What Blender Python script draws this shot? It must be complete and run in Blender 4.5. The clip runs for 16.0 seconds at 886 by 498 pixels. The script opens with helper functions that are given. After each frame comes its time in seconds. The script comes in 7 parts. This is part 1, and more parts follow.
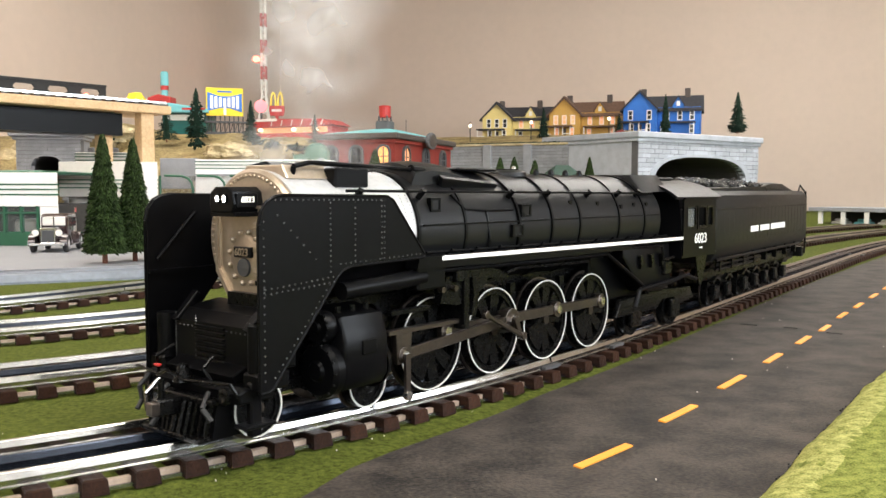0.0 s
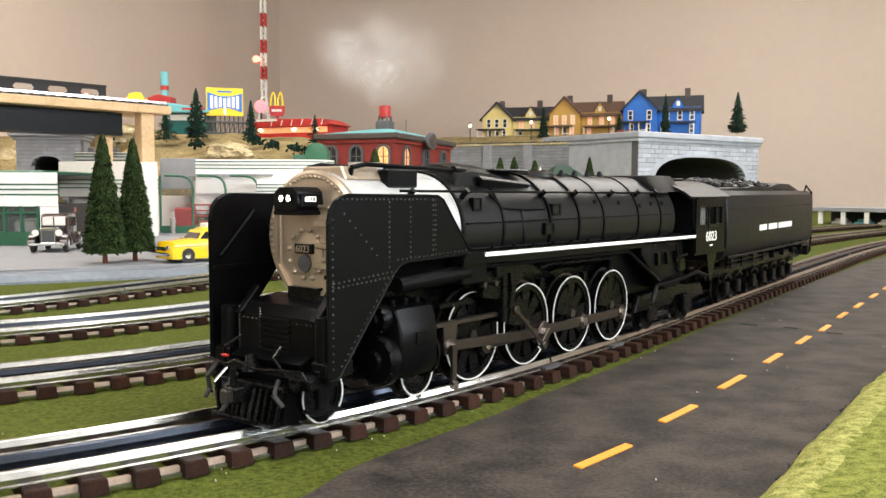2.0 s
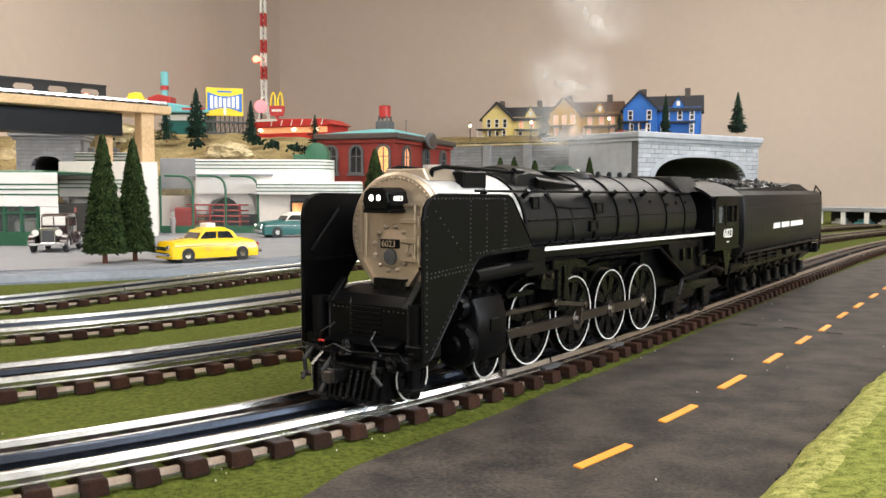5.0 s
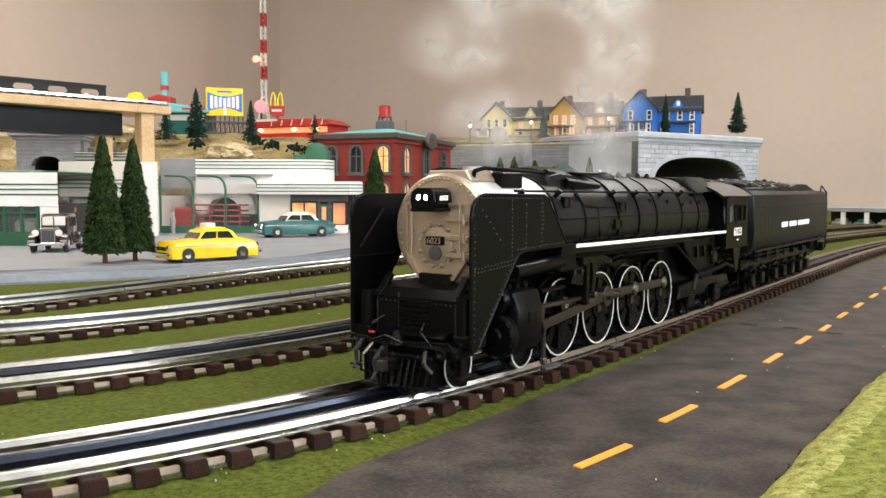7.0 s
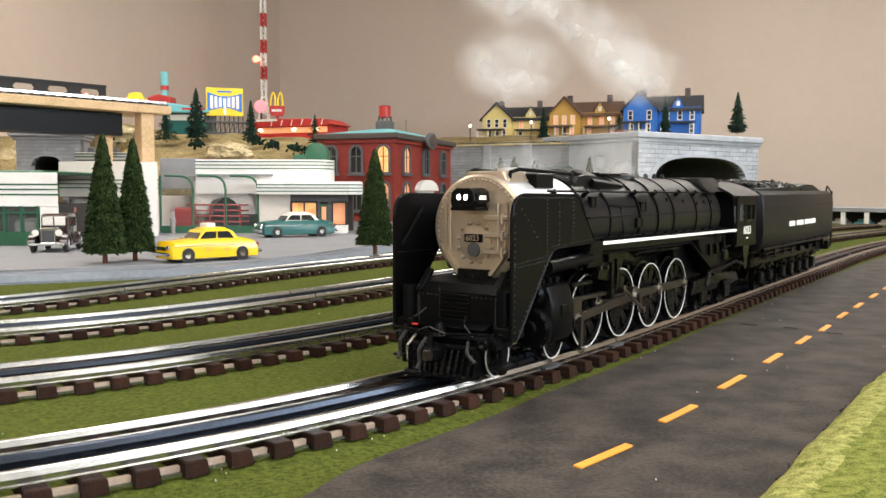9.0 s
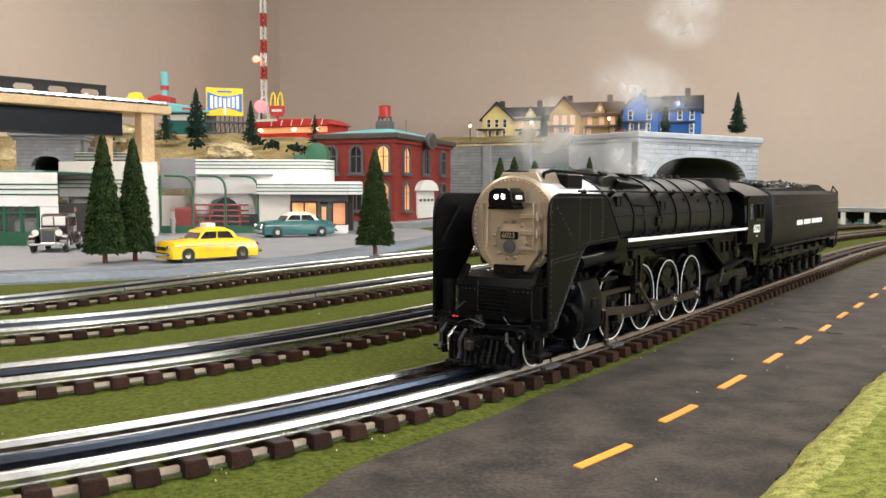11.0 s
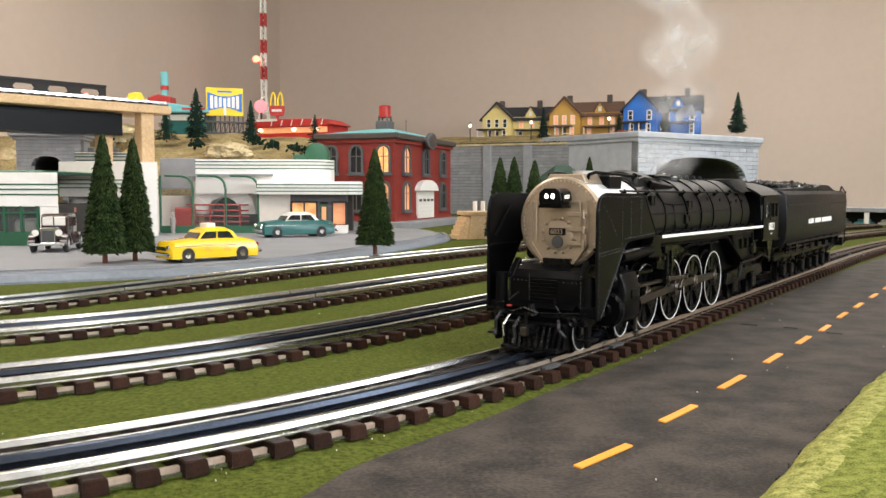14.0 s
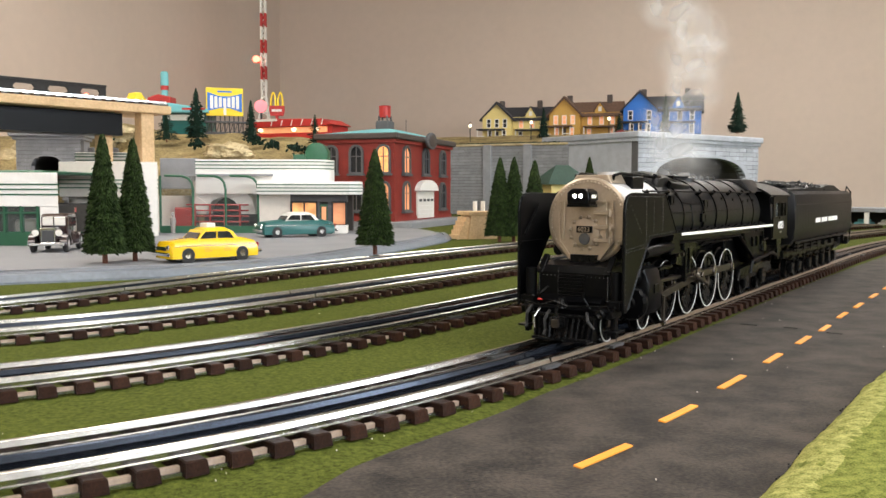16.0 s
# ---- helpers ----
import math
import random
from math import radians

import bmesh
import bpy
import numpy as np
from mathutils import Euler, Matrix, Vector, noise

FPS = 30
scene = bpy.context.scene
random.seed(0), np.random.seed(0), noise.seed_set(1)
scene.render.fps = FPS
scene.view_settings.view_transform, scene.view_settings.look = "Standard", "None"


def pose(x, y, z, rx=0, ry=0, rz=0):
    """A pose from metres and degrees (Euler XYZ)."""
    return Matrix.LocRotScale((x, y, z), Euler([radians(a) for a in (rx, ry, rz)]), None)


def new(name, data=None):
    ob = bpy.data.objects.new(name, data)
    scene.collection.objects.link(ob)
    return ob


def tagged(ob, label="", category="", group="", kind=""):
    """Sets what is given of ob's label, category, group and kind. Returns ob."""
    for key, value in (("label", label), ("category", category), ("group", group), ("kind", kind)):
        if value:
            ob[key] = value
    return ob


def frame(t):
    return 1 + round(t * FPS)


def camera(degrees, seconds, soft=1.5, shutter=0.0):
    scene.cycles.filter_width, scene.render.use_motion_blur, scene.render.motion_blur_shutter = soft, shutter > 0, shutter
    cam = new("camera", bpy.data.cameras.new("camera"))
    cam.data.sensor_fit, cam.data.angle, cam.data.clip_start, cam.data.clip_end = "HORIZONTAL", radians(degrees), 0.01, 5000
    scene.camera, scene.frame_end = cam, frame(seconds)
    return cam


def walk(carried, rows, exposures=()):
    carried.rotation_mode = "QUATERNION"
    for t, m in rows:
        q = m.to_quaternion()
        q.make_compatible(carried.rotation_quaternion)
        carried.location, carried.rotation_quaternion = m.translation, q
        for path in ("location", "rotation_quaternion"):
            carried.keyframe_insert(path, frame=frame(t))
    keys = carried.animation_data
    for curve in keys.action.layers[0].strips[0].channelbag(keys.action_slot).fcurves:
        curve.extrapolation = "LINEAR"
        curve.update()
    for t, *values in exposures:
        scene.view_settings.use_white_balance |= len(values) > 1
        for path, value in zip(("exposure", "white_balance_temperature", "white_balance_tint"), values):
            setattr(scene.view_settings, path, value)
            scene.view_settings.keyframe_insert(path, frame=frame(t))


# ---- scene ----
# A model railway on a table: the camera stands still at rail height, a steam locomotive backs away along the near track.
cam = camera(53.98, 16.0, soft=1.5)
CAM_POSE = pose(0, 0, 0.0986, 90 - 3.880, 0, 0) @ pose(0, 0, 0, 0, 0, 0.115)
walk(cam, [(0.0, CAM_POSE), (16.0, CAM_POSE)], exposures=[(0.0, -0.02), (4.0, -0.16), (9.0, -0.24), (16.0, -0.31)])

# ---- light: a room with ceiling panels, a wide window and an added second one ----
world = bpy.data.worlds.new("room_world")
scene.world = world
world.use_nodes = True
world.node_tree.nodes["Background"].inputs[0].default_value = (1.0, 0.93, 0.86, 1)
world.node_tree.nodes["Background"].inputs[1].default_value = 0.12

DEEP = 1.18           # depth of the plan against its first survey
TABLE = -0.9          # floor of the room below the table top
CEIL = 1.65           # ceiling above the table top


def ceiling_lamp(x, y, sx, sy, watts, colour):
    data = bpy.data.lights.new("ceiling_panel_light", "AREA")
    data.shape, data.size, data.size_y, data.energy, data.color = "RECTANGLE", sx, sy, watts, colour
    ob = new("ceiling_panel_light", data)
    ob.location = (x, y, CEIL - 0.06)
    return ob


LAMPS = [(-0.9, 1.53, 1.2, 0.7), (1.5, 2.71, 1.2, 0.7), (-0.6, -0.8, 1.2, 0.7), (1.1, -0.2, 1.2, 0.7)]
# daylight from a wide window in the right-hand wall
DAY = bpy.data.lights.new("window_daylight", "AREA")
DAY.shape, DAY.size, DAY.size_y, DAY.energy, DAY.color = "RECTANGLE", 2.9, 1.05, 118, (0.86, 0.93, 1.0)
# lamp of an unseen second window, added to brighten the rails further left
DAY_S = bpy.data.lights.new("added_daylight_south", "AREA")
DAY_S.shape, DAY_S.size, DAY_S.size_y, DAY_S.energy, DAY_S.color = "RECTANGLE", 3.2, 1.05, 50, (0.90, 0.95, 1.0)
for lx, ly, sx, sy in LAMPS:
    ceiling_lamp(lx, ly, sx, sy, 21 if lx < 0 else 31, (1.0, 0.96, 0.93))


# ---- materials ----
def mat(name, base, rough=0.5, metal=0.0, var=0.15, scale=60.0, bump=0.0, bscale=300.0, second=None, spec=0.5, coat=0.0, fine=None, island=0.0, piece=0.0, contrast=0.18):
    """A procedural surface: two scales of colour variation, fine relief, uneven gloss."""
    m = bpy.data.materials.new(name)
    m.use_nodes = True
    nt = m.node_tree
    b = nt.nodes["Principled BSDF"]
    b.inputs["Roughness"].default_value = rough
    b.inputs["Metallic"].default_value = metal
    b.inputs["Specular IOR Level"].default_value = spec
    b.inputs["Coat Weight"].default_value = coat
    tc = nt.nodes.new("ShaderNodeTexCoord")
    n1 = nt.nodes.new("ShaderNodeTexNoise")
    n1.inputs["Scale"].default_value, n1.inputs["Detail"].default_value = scale, 5
    nt.links.new(tc.outputs["Object"], n1.inputs["Vector"])
    n2 = nt.nodes.new("ShaderNodeTexNoise")
    n2.inputs["Scale"].default_value, n2.inputs["Detail"].default_value = fine or scale * 9, 3
    nt.links.new(tc.outputs["Object"], n2.inputs["Vector"])
    mix = nt.nodes.new("ShaderNodeMix")
    mix.data_type = "RGBA"
    lo = [max(0, c * (1 - var)) for c in base]
    hi = [min(1, c * (1 + var)) for c in (second or base)]
    mix.inputs["A"].default_value, mix.inputs["B"].default_value = (*lo, 1), (*hi, 1)
    ramp = nt.nodes.new("ShaderNodeMapRange")
    ramp.inputs["From Min"].default_value, ramp.inputs["From Max"].default_value = 0.5 - contrast, 0.5 + contrast
    add = nt.nodes.new("ShaderNodeMath")
    add.operation = "MULTIPLY_ADD"
    add.inputs[1].default_value = 0.5
    half = nt.nodes.new("ShaderNodeMath")
    half.operation = "MULTIPLY"
    half.inputs[1].default_value = 0.5
    nt.links.new(n2.outputs["Fac"], half.inputs[0])
    nt.links.new(n1.outputs["Fac"], add.inputs[0])
    nt.links.new(half.outputs[0], add.inputs[2])
    nt.links.new(add.outputs[0], ramp.inputs["Value"])
    nt.links.new(ramp.outputs[0], mix.inputs["Factor"])
    col = mix.outputs["Result"]
    if piece or island:
        hsv = nt.nodes.new("ShaderNodeHueSaturation")
        val = nt.nodes.new("ShaderNodeMapRange")
        k = piece or island
        val.inputs["To Min"].default_value, val.inputs["To Max"].default_value = 1 - k, 1 + k
        if piece:
            src = nt.nodes.new("ShaderNodeObjectInfo").outputs["Random"]
        else:
            src = nt.nodes.new("ShaderNodeNewGeometry").outputs["Random Per Island"]
        nt.links.new(src, val.inputs["Value"])
        nt.links.new(val.outputs[0], hsv.inputs["Value"])
        nt.links.new(col, hsv.inputs["Color"])
        col = hsv.outputs["Color"]
    nt.links.new(col, b.inputs["Base Color"])
    rr = nt.nodes.new("ShaderNodeMapRange")
    rr.inputs["To Min"].default_value, rr.inputs["To Max"].default_value = max(0.02, rough * 0.8), min(1, rough * 1.2)
    nt.links.new(n2.outputs["Fac"], rr.inputs["Value"])
    nt.links.new(rr.outputs[0], b.inputs["Roughness"])
    if bump:
        n3 = nt.nodes.new("ShaderNodeTexNoise")
        n3.inputs["Scale"].default_value, n3.inputs["Detail"].default_value = bscale, 4
        nt.links.new(tc.outputs["Object"], n3.inputs["Vector"])
        bp = nt.nodes.new("ShaderNodeBump")
        bp.inputs["Strength"].default_value, bp.inputs["Distance"].default_value = bump, 0.6 / bscale
        nt.links.new(n3.outputs["Fac"], bp.inputs["Height"])
        nt.links.new(bp.outputs[0], b.inputs["Normal"])
    return m


def glow(name, colour, strength, patchy=False):
    m = bpy.data.materials.new(name)
    m.use_nodes = True
    b = m.node_tree.nodes["Principled BSDF"]
    b.inputs["Base Color"].default_value = (*colour, 1)
    b.inputs["Emission Color"].default_value = (*colour, 1)
    b.inputs["Emission Strength"].default_value = strength
    if patchy:
        nt = m.node_tree
        tc, n1, r = nt.nodes.new("ShaderNodeTexCoord"), nt.nodes.new("ShaderNodeTexNoise"), nt.nodes.new("ShaderNodeMapRange")
        n1.inputs["Scale"].default_value = 55
        r.inputs["From Min"].default_value, r.inputs["From Max"].default_value = 0.3, 0.7
        r.inputs["To Min"].default_value, r.inputs["To Max"].default_value = strength * 0.3, strength * 1.5
        nt.links.new(tc.outputs["Object"], n1.inputs["Vector"])
        nt.links.new(n1.outputs["Fac"], r.inputs["Value"])
        nt.links.new(r.outputs[0], b.inputs["Emission Strength"])
    return m


def glassy(name, tint=(1, 1, 1), alpha=0.25, rough=0.05):
    m = bpy.data.materials.new(name)
    m.use_nodes = True
    nt = m.node_tree
    b = nt.nodes["Principled BSDF"]
    b.inputs["Base Color"].default_value, b.inputs["Roughness"].default_value = (*tint, 1), rough
    tr = nt.nodes.new("ShaderNodeBsdfTransparent")
    mx = nt.nodes.new("ShaderNodeMixShader")
    mx.inputs[0].default_value = alpha
    nt.links.new(tr.outputs[0], mx.inputs[1])
    nt.links.new(b.outputs[0], mx.inputs[2])
    nt.links.new(mx.outputs[0], nt.nodes["Material Output"].inputs[0])
    return m


BLACK = mat("satin_black_paint", (0.0024, 0.0024, 0.0028), 0.32, 0, 0.25, 40, 0.05, 1500, spec=0.10)
JACKET = mat("black_boiler_jacket", (0.0030, 0.0032, 0.0038), 0.38, 0, 0.2, 40, 0.03, 1500, spec=0.26)
WORKS = mat("oiled_black_metal", (0.0024, 0.0024, 0.0025), 0.28, 0.0, 0.3, 90, 0.1, 900, spec=0.15)
# grey instead of the plates' black, putting the rivets' glint into the colour
RIVET = mat("rivet_heads", (0.09, 0.09, 0.09), 0.28, 0.6, 0.2, 90)
RODS = mat("weathered_rod_steel", (0.085, 0.070, 0.060), 0.32, 0.9, 0.25, 90, 0.06, 900)
BRIGHT = mat("polished_steel", (0.6, 0.58, 0.55), 0.22, 1.0, 0.1, 90)
GRAPHITE = mat("warm_graphite_paint", (0.40, 0.325, 0.245), 0.34, 0.65, 0.1, 60, 0.08, 1200)
SILVER = mat("silver_smokebox_paint", (0.60, 0.60, 0.60), 0.36, 0.5, 0.12, 60, 0.06, 1200)
RIM = mat("white_rim_paint", (0.55, 0.54, 0.51), 0.5, 0, 0.1, 90)
WHITE = mat("white_lettering_paint", (0.80, 0.79, 0.76), 0.5, 0, 0.05, 90)
COAL = mat("glossy_coal", (0.012, 0.012, 0.013), 0.25, 0, 0.4, 300, 0.5, 700)
TIE = mat("brown_plastic_sleeper", (0.0075, 0.0040, 0.0028), 0.6, 0, 0.3, 120, 0.35, 500, second=(0.024, 0.0095, 0.0050), spec=0.10, piece=0.35)
TIE_J = mat("brown_plastic_sleeper_far", (0.0075, 0.0040, 0.0028), 0.6, 0, 0.3, 120, 0.35, 500, second=(0.024, 0.0095, 0.0050), spec=0.10, island=0.35)
RAIL = mat("nickel_silver_rail", (0.56, 0.55, 0.53), 0.19, 1.0, 0.14, 30)
RAIL_MID = mat("blackened_centre_rail", (0.035, 0.042, 0.058), 0.22, 0.8, 0.15, 40)
GRASS = mat("green_grass_mat", (0.030, 0.040, 0.006), 0.95, 0, 0.25, 420, 0.8, 2600, second=(0.088, 0.104, 0.020), spec=0.05, fine=1900, contrast=0.15)
GRASS2 = mat("pale_grass_mat", (0.150, 0.172, 0.038), 0.95, 0, 0.25, 260, 0.8, 2200, second=(0.310, 0.300, 0.105), spec=0.05, fine=1300, contrast=0.12)
GRASS3 = mat("fresh_green_mat", (0.080, 0.102, 0.016), 0.95, 0, 0.25, 260, 0.8, 2200, second=(0.185, 0.198, 0.050), spec=0.05, fine=1300, contrast=0.12)
ROAD = mat("dark_paper_road", (0.014, 0.0122, 0.0112), 0.74, 0, 0.30, 40, 0.5, 1100, second=(0.050, 0.041, 0.034), spec=0.24, fine=620, contrast=0.11)
TAPE = mat("orange_line_tape", (0.80, 0.30, 0.03), 0.55, 0, 0.12, 90, 0.2, 600)
PLAZA = mat("pale_grey_plaza", (0.22, 0.225, 0.24), 0.6, 0, 0.14, 12, 0.15, 300)
FOOT_SHEEN = mat("tan_foot_reflection", (0.36, 0.28, 0.22), 0.5, 0, 0.25, 60)
STRIP = mat("bright_flange_glint", (0.42, 0.43, 0.45), 0.22, 1.0, 0.2, 60)
KERB = mat("blue_grey_roadbed", (0.15, 0.17, 0.20), 0.5, 0, 0.2, 20, 0.2, 300)
WALLP = mat("beige_wall_paint", (0.57, 0.465, 0.385), 0.75, 0, 0.04, 3, 0.08, 250)
CEILP = mat("white_ceiling_paint", (0.78, 0.75, 0.70), 0.9, 0, 0.04, 3, 0.1, 150)
CARPET = mat("grey_brown_carpet", (0.22, 0.18, 0.15), 0.95, 0, 0.2, 6, 0.4, 200)
STUCCO = mat("white_stucco", (0.80, 0.775, 0.735), 0.55, 0, 0.05, 14, 0.1, 500)
CREAM = mat("cream_stucco", (0.66, 0.60, 0.53), 0.6, 0, 0.06, 14, 0.1, 500)
GREENT = mat("dark_green_trim", (0.02, 0.10, 0.05), 0.4, 0, 0.15, 60)
WOOD = mat("bare_plywood", (0.55, 0.36, 0.18), 0.6, 0, 0.15, 25, 0.1, 200, second=(0.62, 0.43, 0.24))
STONE = mat("grey_cast_stone", (0.25, 0.255, 0.27), 0.75, 0, 0.18, 40, 0.3, 300, island=0.12)
STONEP = mat("pale_grey_stone", (0.42, 0.45, 0.50), 0.75, 0, 0.18, 30, 0.3, 300, island=0.14)
MORTAR = mat("dark_joint", (0.12, 0.12, 0.125), 0.9, 0, 0.15, 40)
SAND = mat("sandy_scenery_cloth", (0.17, 0.125, 0.055), 0.95, 0, 0.4, 18, 0.7, 160, second=(0.33, 0.26, 0.13), spec=0.1)
ROCK = mat("tan_foam_rock", (0.36, 0.28, 0.15), 0.9, 0, 0.3, 22, 0.9, 90, second=(0.50, 0.42, 0.26), spec=0.15)
NEEDLE = mat("dark_green_needles", (0.006, 0.012, 0.0035), 0.8, 0, 0.45, 120, 0.3, 900, second=(0.026, 0.044, 0.012), spec=0.12, island=0.6)
PINE = mat("deep_green_pine", (0.010, 0.025, 0.016), 0.85, 0, 0.45, 120, 0.3, 900, spec=0.15, island=0.5)
BARK = mat("red_brown_trunk", (0.16, 0.055, 0.03), 0.7, 0, 0.25, 200, 0.4, 600)
BRICK = mat("red_brick_plastic", (0.22, 0.022, 0.014), 0.6, 0, 0.2, 50, 0.25, 600)
BRICKD = mat("brown_roof_trim", (0.06, 0.045, 0.038), 0.6, 0, 0.2, 50)
TEALR = mat("pale_teal_roof", (0.16, 0.46, 0.49), 0.6, 0, 0.08, 30)
GREYT = mat("grey_window_surround", (0.085, 0.083, 0.085), 0.65, 0, 0.15, 60)
YELLOW = mat("taxi_yellow_enamel", (0.85, 0.55, 0.01), 0.25, 0, 0.04, 50, coat=0.6)
TEAL = mat("teal_car_enamel", (0.0, 0.085, 0.078), 0.35, 0, 0.06, 50, coat=0.08)
MAROON = mat("dark_maroon_enamel", (0.022, 0.006, 0.006), 0.2, 0, 0.1, 50, coat=0.8)
IVORY = mat("ivory_enamel", (0.75, 0.72, 0.66), 0.3, 0, 0.04, 50, coat=0.4)
CHROME = mat("chrome_trim", (0.8, 0.8, 0.8), 0.1, 1.0, 0.03, 50)
RUBBER = mat("black_rubber", (0.015, 0.015, 0.015), 0.7, 0, 0.2, 80)
DGLASS = mat("dark_window_glass", (0.02, 0.022, 0.024), 0.08, 0, 0.2, 30, spec=0.7)
GLASS = glassy("clear_styrene", (0.35, 0.37, 0.36), 0.12, 0.06)
# dark tone with the shade of indoor recesses put into the colour
INT = mat("interior_shade_tone", (0.05, 0.045, 0.04), 0.8, 0, 0.3, 20)
WARM = glow("lit_window", (1.0, 0.48, 0.17), 0.75, True)
WARM2 = glow("dim_lit_window", (1.0, 0.42, 0.20), 0.22, True)
BULB = glow("lamp_globe", (1.0, 0.85, 0.6), 3.0)
HEADL = glow("headlamp_glass", (1.0, 0.95, 0.82), 14.0)
REDL = glow("red_beacon", (1.0, 0.10, 0.06), 12.0)
PANEL = glow("ceiling_panel_diffuser", (1.0, 0.92, 0.80), 5.0)
REDP = mat("red_paint", (0.42, 0.022, 0.018), 0.45, 0, 0.1, 60)
PYEL = mat("sign_yellow", (0.85, 0.62, 0.02), 0.5, 0, 0.05, 60)
PBLUE = mat("sign_blue", (0.03, 0.16, 0.55), 0.5, 0, 0.1, 60)
DKGREY = mat("dark_grey_plastic", (0.05, 0.05, 0.052), 0.5, 0, 0.2, 60)
H_YEL = mat("pale_yellow_siding", (0.72, 0.58, 0.22), 0.6, 0, 0.07, 40)
H_GOLD = mat("gold_siding", (0.52, 0.30, 0.06), 0.6, 0, 0.07, 40)
H_BLUE = mat("blue_siding", (0.015, 0.14, 0.50), 0.55, 0, 0.07, 40)
SH_BLK = mat("charcoal_shingles", (0.025, 0.025, 0.03), 0.8, 0, 0.3, 90, 0.4, 300)
SH_BRN = mat("brown_shingles", (0.10, 0.055, 0.035), 0.8, 0, 0.3, 90, 0.4, 300)
SH_GRN = mat("dark_green_shingles", (0.02, 0.05, 0.035), 0.8, 0, 0.3, 90, 0.4, 300)
DOLLM = mat("painted_figure", (0.12, 0.14, 0.20), 0.6, 0, 0.5, 250, second=(0.4, 0.35, 0.3))


# ---- building helpers ----
def part(name, bm, material, parent=None, label="", smooth=False):
    me = bpy.data.meshes.new(name)
    bmesh.ops.recalc_face_normals(bm, faces=bm.faces[:])
    bm.to_mesh(me)
    bm.free()
    if smooth:
        me.polygons.foreach_set("use_smooth", [True] * len(me.polygons))
        me.set_sharp_from_angle(angle=radians(35))
    me.materials.append(material)
    ob = new(name, me)
    if parent:
        ob.parent = parent
    if label:
        ob["label"] = label
    return ob


def deepened(ob):
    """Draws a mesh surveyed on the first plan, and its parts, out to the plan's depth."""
    for o in (ob, *ob.children_recursive):
        if o.type == "MESH":
            o.data.transform(Matrix.Diagonal((1, DEEP, 1, 1)))
    return ob


def place(x, y, z, rx=0, ry=0, rz=0):
    """A pose on the plan at its full depth, turned with it."""
    a = radians(rz)
    return pose(x, y * DEEP, z, rx, ry, math.degrees(math.atan2(DEEP * math.sin(a), math.cos(a))))


def thing(name, label, category, m=None, group="", kind=""):
    ob = new(name)
    ob.empty_display_size = 0.01
    if m:
        ob.matrix_basis = m
    return tagged(ob, label, category, group, kind)


def box(bm, x0, x1, y0, y1, z0, z1, bevel=0.0, m=None, seg=1):
    vs = [bm.verts.new((x, y, z)) for x in (x0, x1) for y in (y0, y1) for z in (z0, z1)]
    fs = [bm.faces.new([vs[i] for i in q]) for q in ((0, 1, 3, 2), (4, 6, 7, 5), (0, 4, 5, 1), (2, 3, 7, 6), (0, 2, 6, 4), (1, 5, 7, 3))]
    if bevel:
        es = list({e for f_ in fs for e in f_.edges})
        r = bmesh.ops.bevel(bm, geom=es, offset=bevel, segments=seg, affect="EDGES", profile=0.5)
        vs = list({v for f_ in r["faces"] for v in f_.verts} | {v for v in vs if v.is_valid})
    if m:
        bmesh.ops.transform(bm, matrix=m, verts=vs)
    return bm


def B(*a, **k):
    return box(bmesh.new(), *a, **k)


def rod(bm, a, b, r, n=10, r2=None, caps=True):
    """A round bar from a to b."""
    a, b = Vector(a), Vector(b)
    r2 = r if r2 is None else r2
    q = (b - a).to_track_quat("Z", "Y")
    r1s = [bm.verts.new(a + q @ Vector((r * math.cos(2 * math.pi * i / n), r * math.sin(2 * math.pi * i / n), 0))) for i in range(n)]
    r2s = [bm.verts.new(b + q @ Vector((r2 * math.cos(2 * math.pi * i / n), r2 * math.sin(2 * math.pi * i / n), 0))) for i in range(n)]
    for i in range(n):
        j = (i + 1) % n
        bm.faces.new((r1s[i], r1s[j], r2s[j], r2s[i]))
    if caps:
        bm.faces.new(r1s[::-1])
        bm.faces.new(r2s)
    return bm


def pipe(bm, pts, r, n=8):
    for a, b in zip(pts, pts[1:]):
        rod(bm, a, b, r, n)
    return bm


def prism(bm, pts, axis, c0, c1, bevel=0.0):
    """An outline drawn in the plane across an axis, drawn out along it from c0 to c1. x: (y, z); y: (x, z); z: (x, y)."""
    def put(p, c):
        return {"x": (c, p[0], p[1]), "y": (p[0], c, p[1]), "z": (p[0], p[1], c)}[axis]
    lo = [bm.verts.new(put(p, c0)) for p in pts]
    hi = [bm.verts.new(put(p, c1)) for p in pts]
    fs = [bm.faces.new(lo), bm.faces.new(hi[::-1])]
    n = len(pts)
    for i in range(n):
        fs.append(bm.faces.new((lo[i], hi[i], hi[(i + 1) % n], lo[(i + 1) % n])))
    if bevel:
        es = list({e for f_ in fs[:2] for e in f_.edges})
        bmesh.ops.bevel(bm, geom=es, offset=bevel, segments=2, affect="EDGES", profile=0.5)
    return bm


def PR(*a, **k):
    return prism(bmesh.new(), *a, **k)


def RD(*a, **k):
    return rod(bmesh.new(), *a, **k)


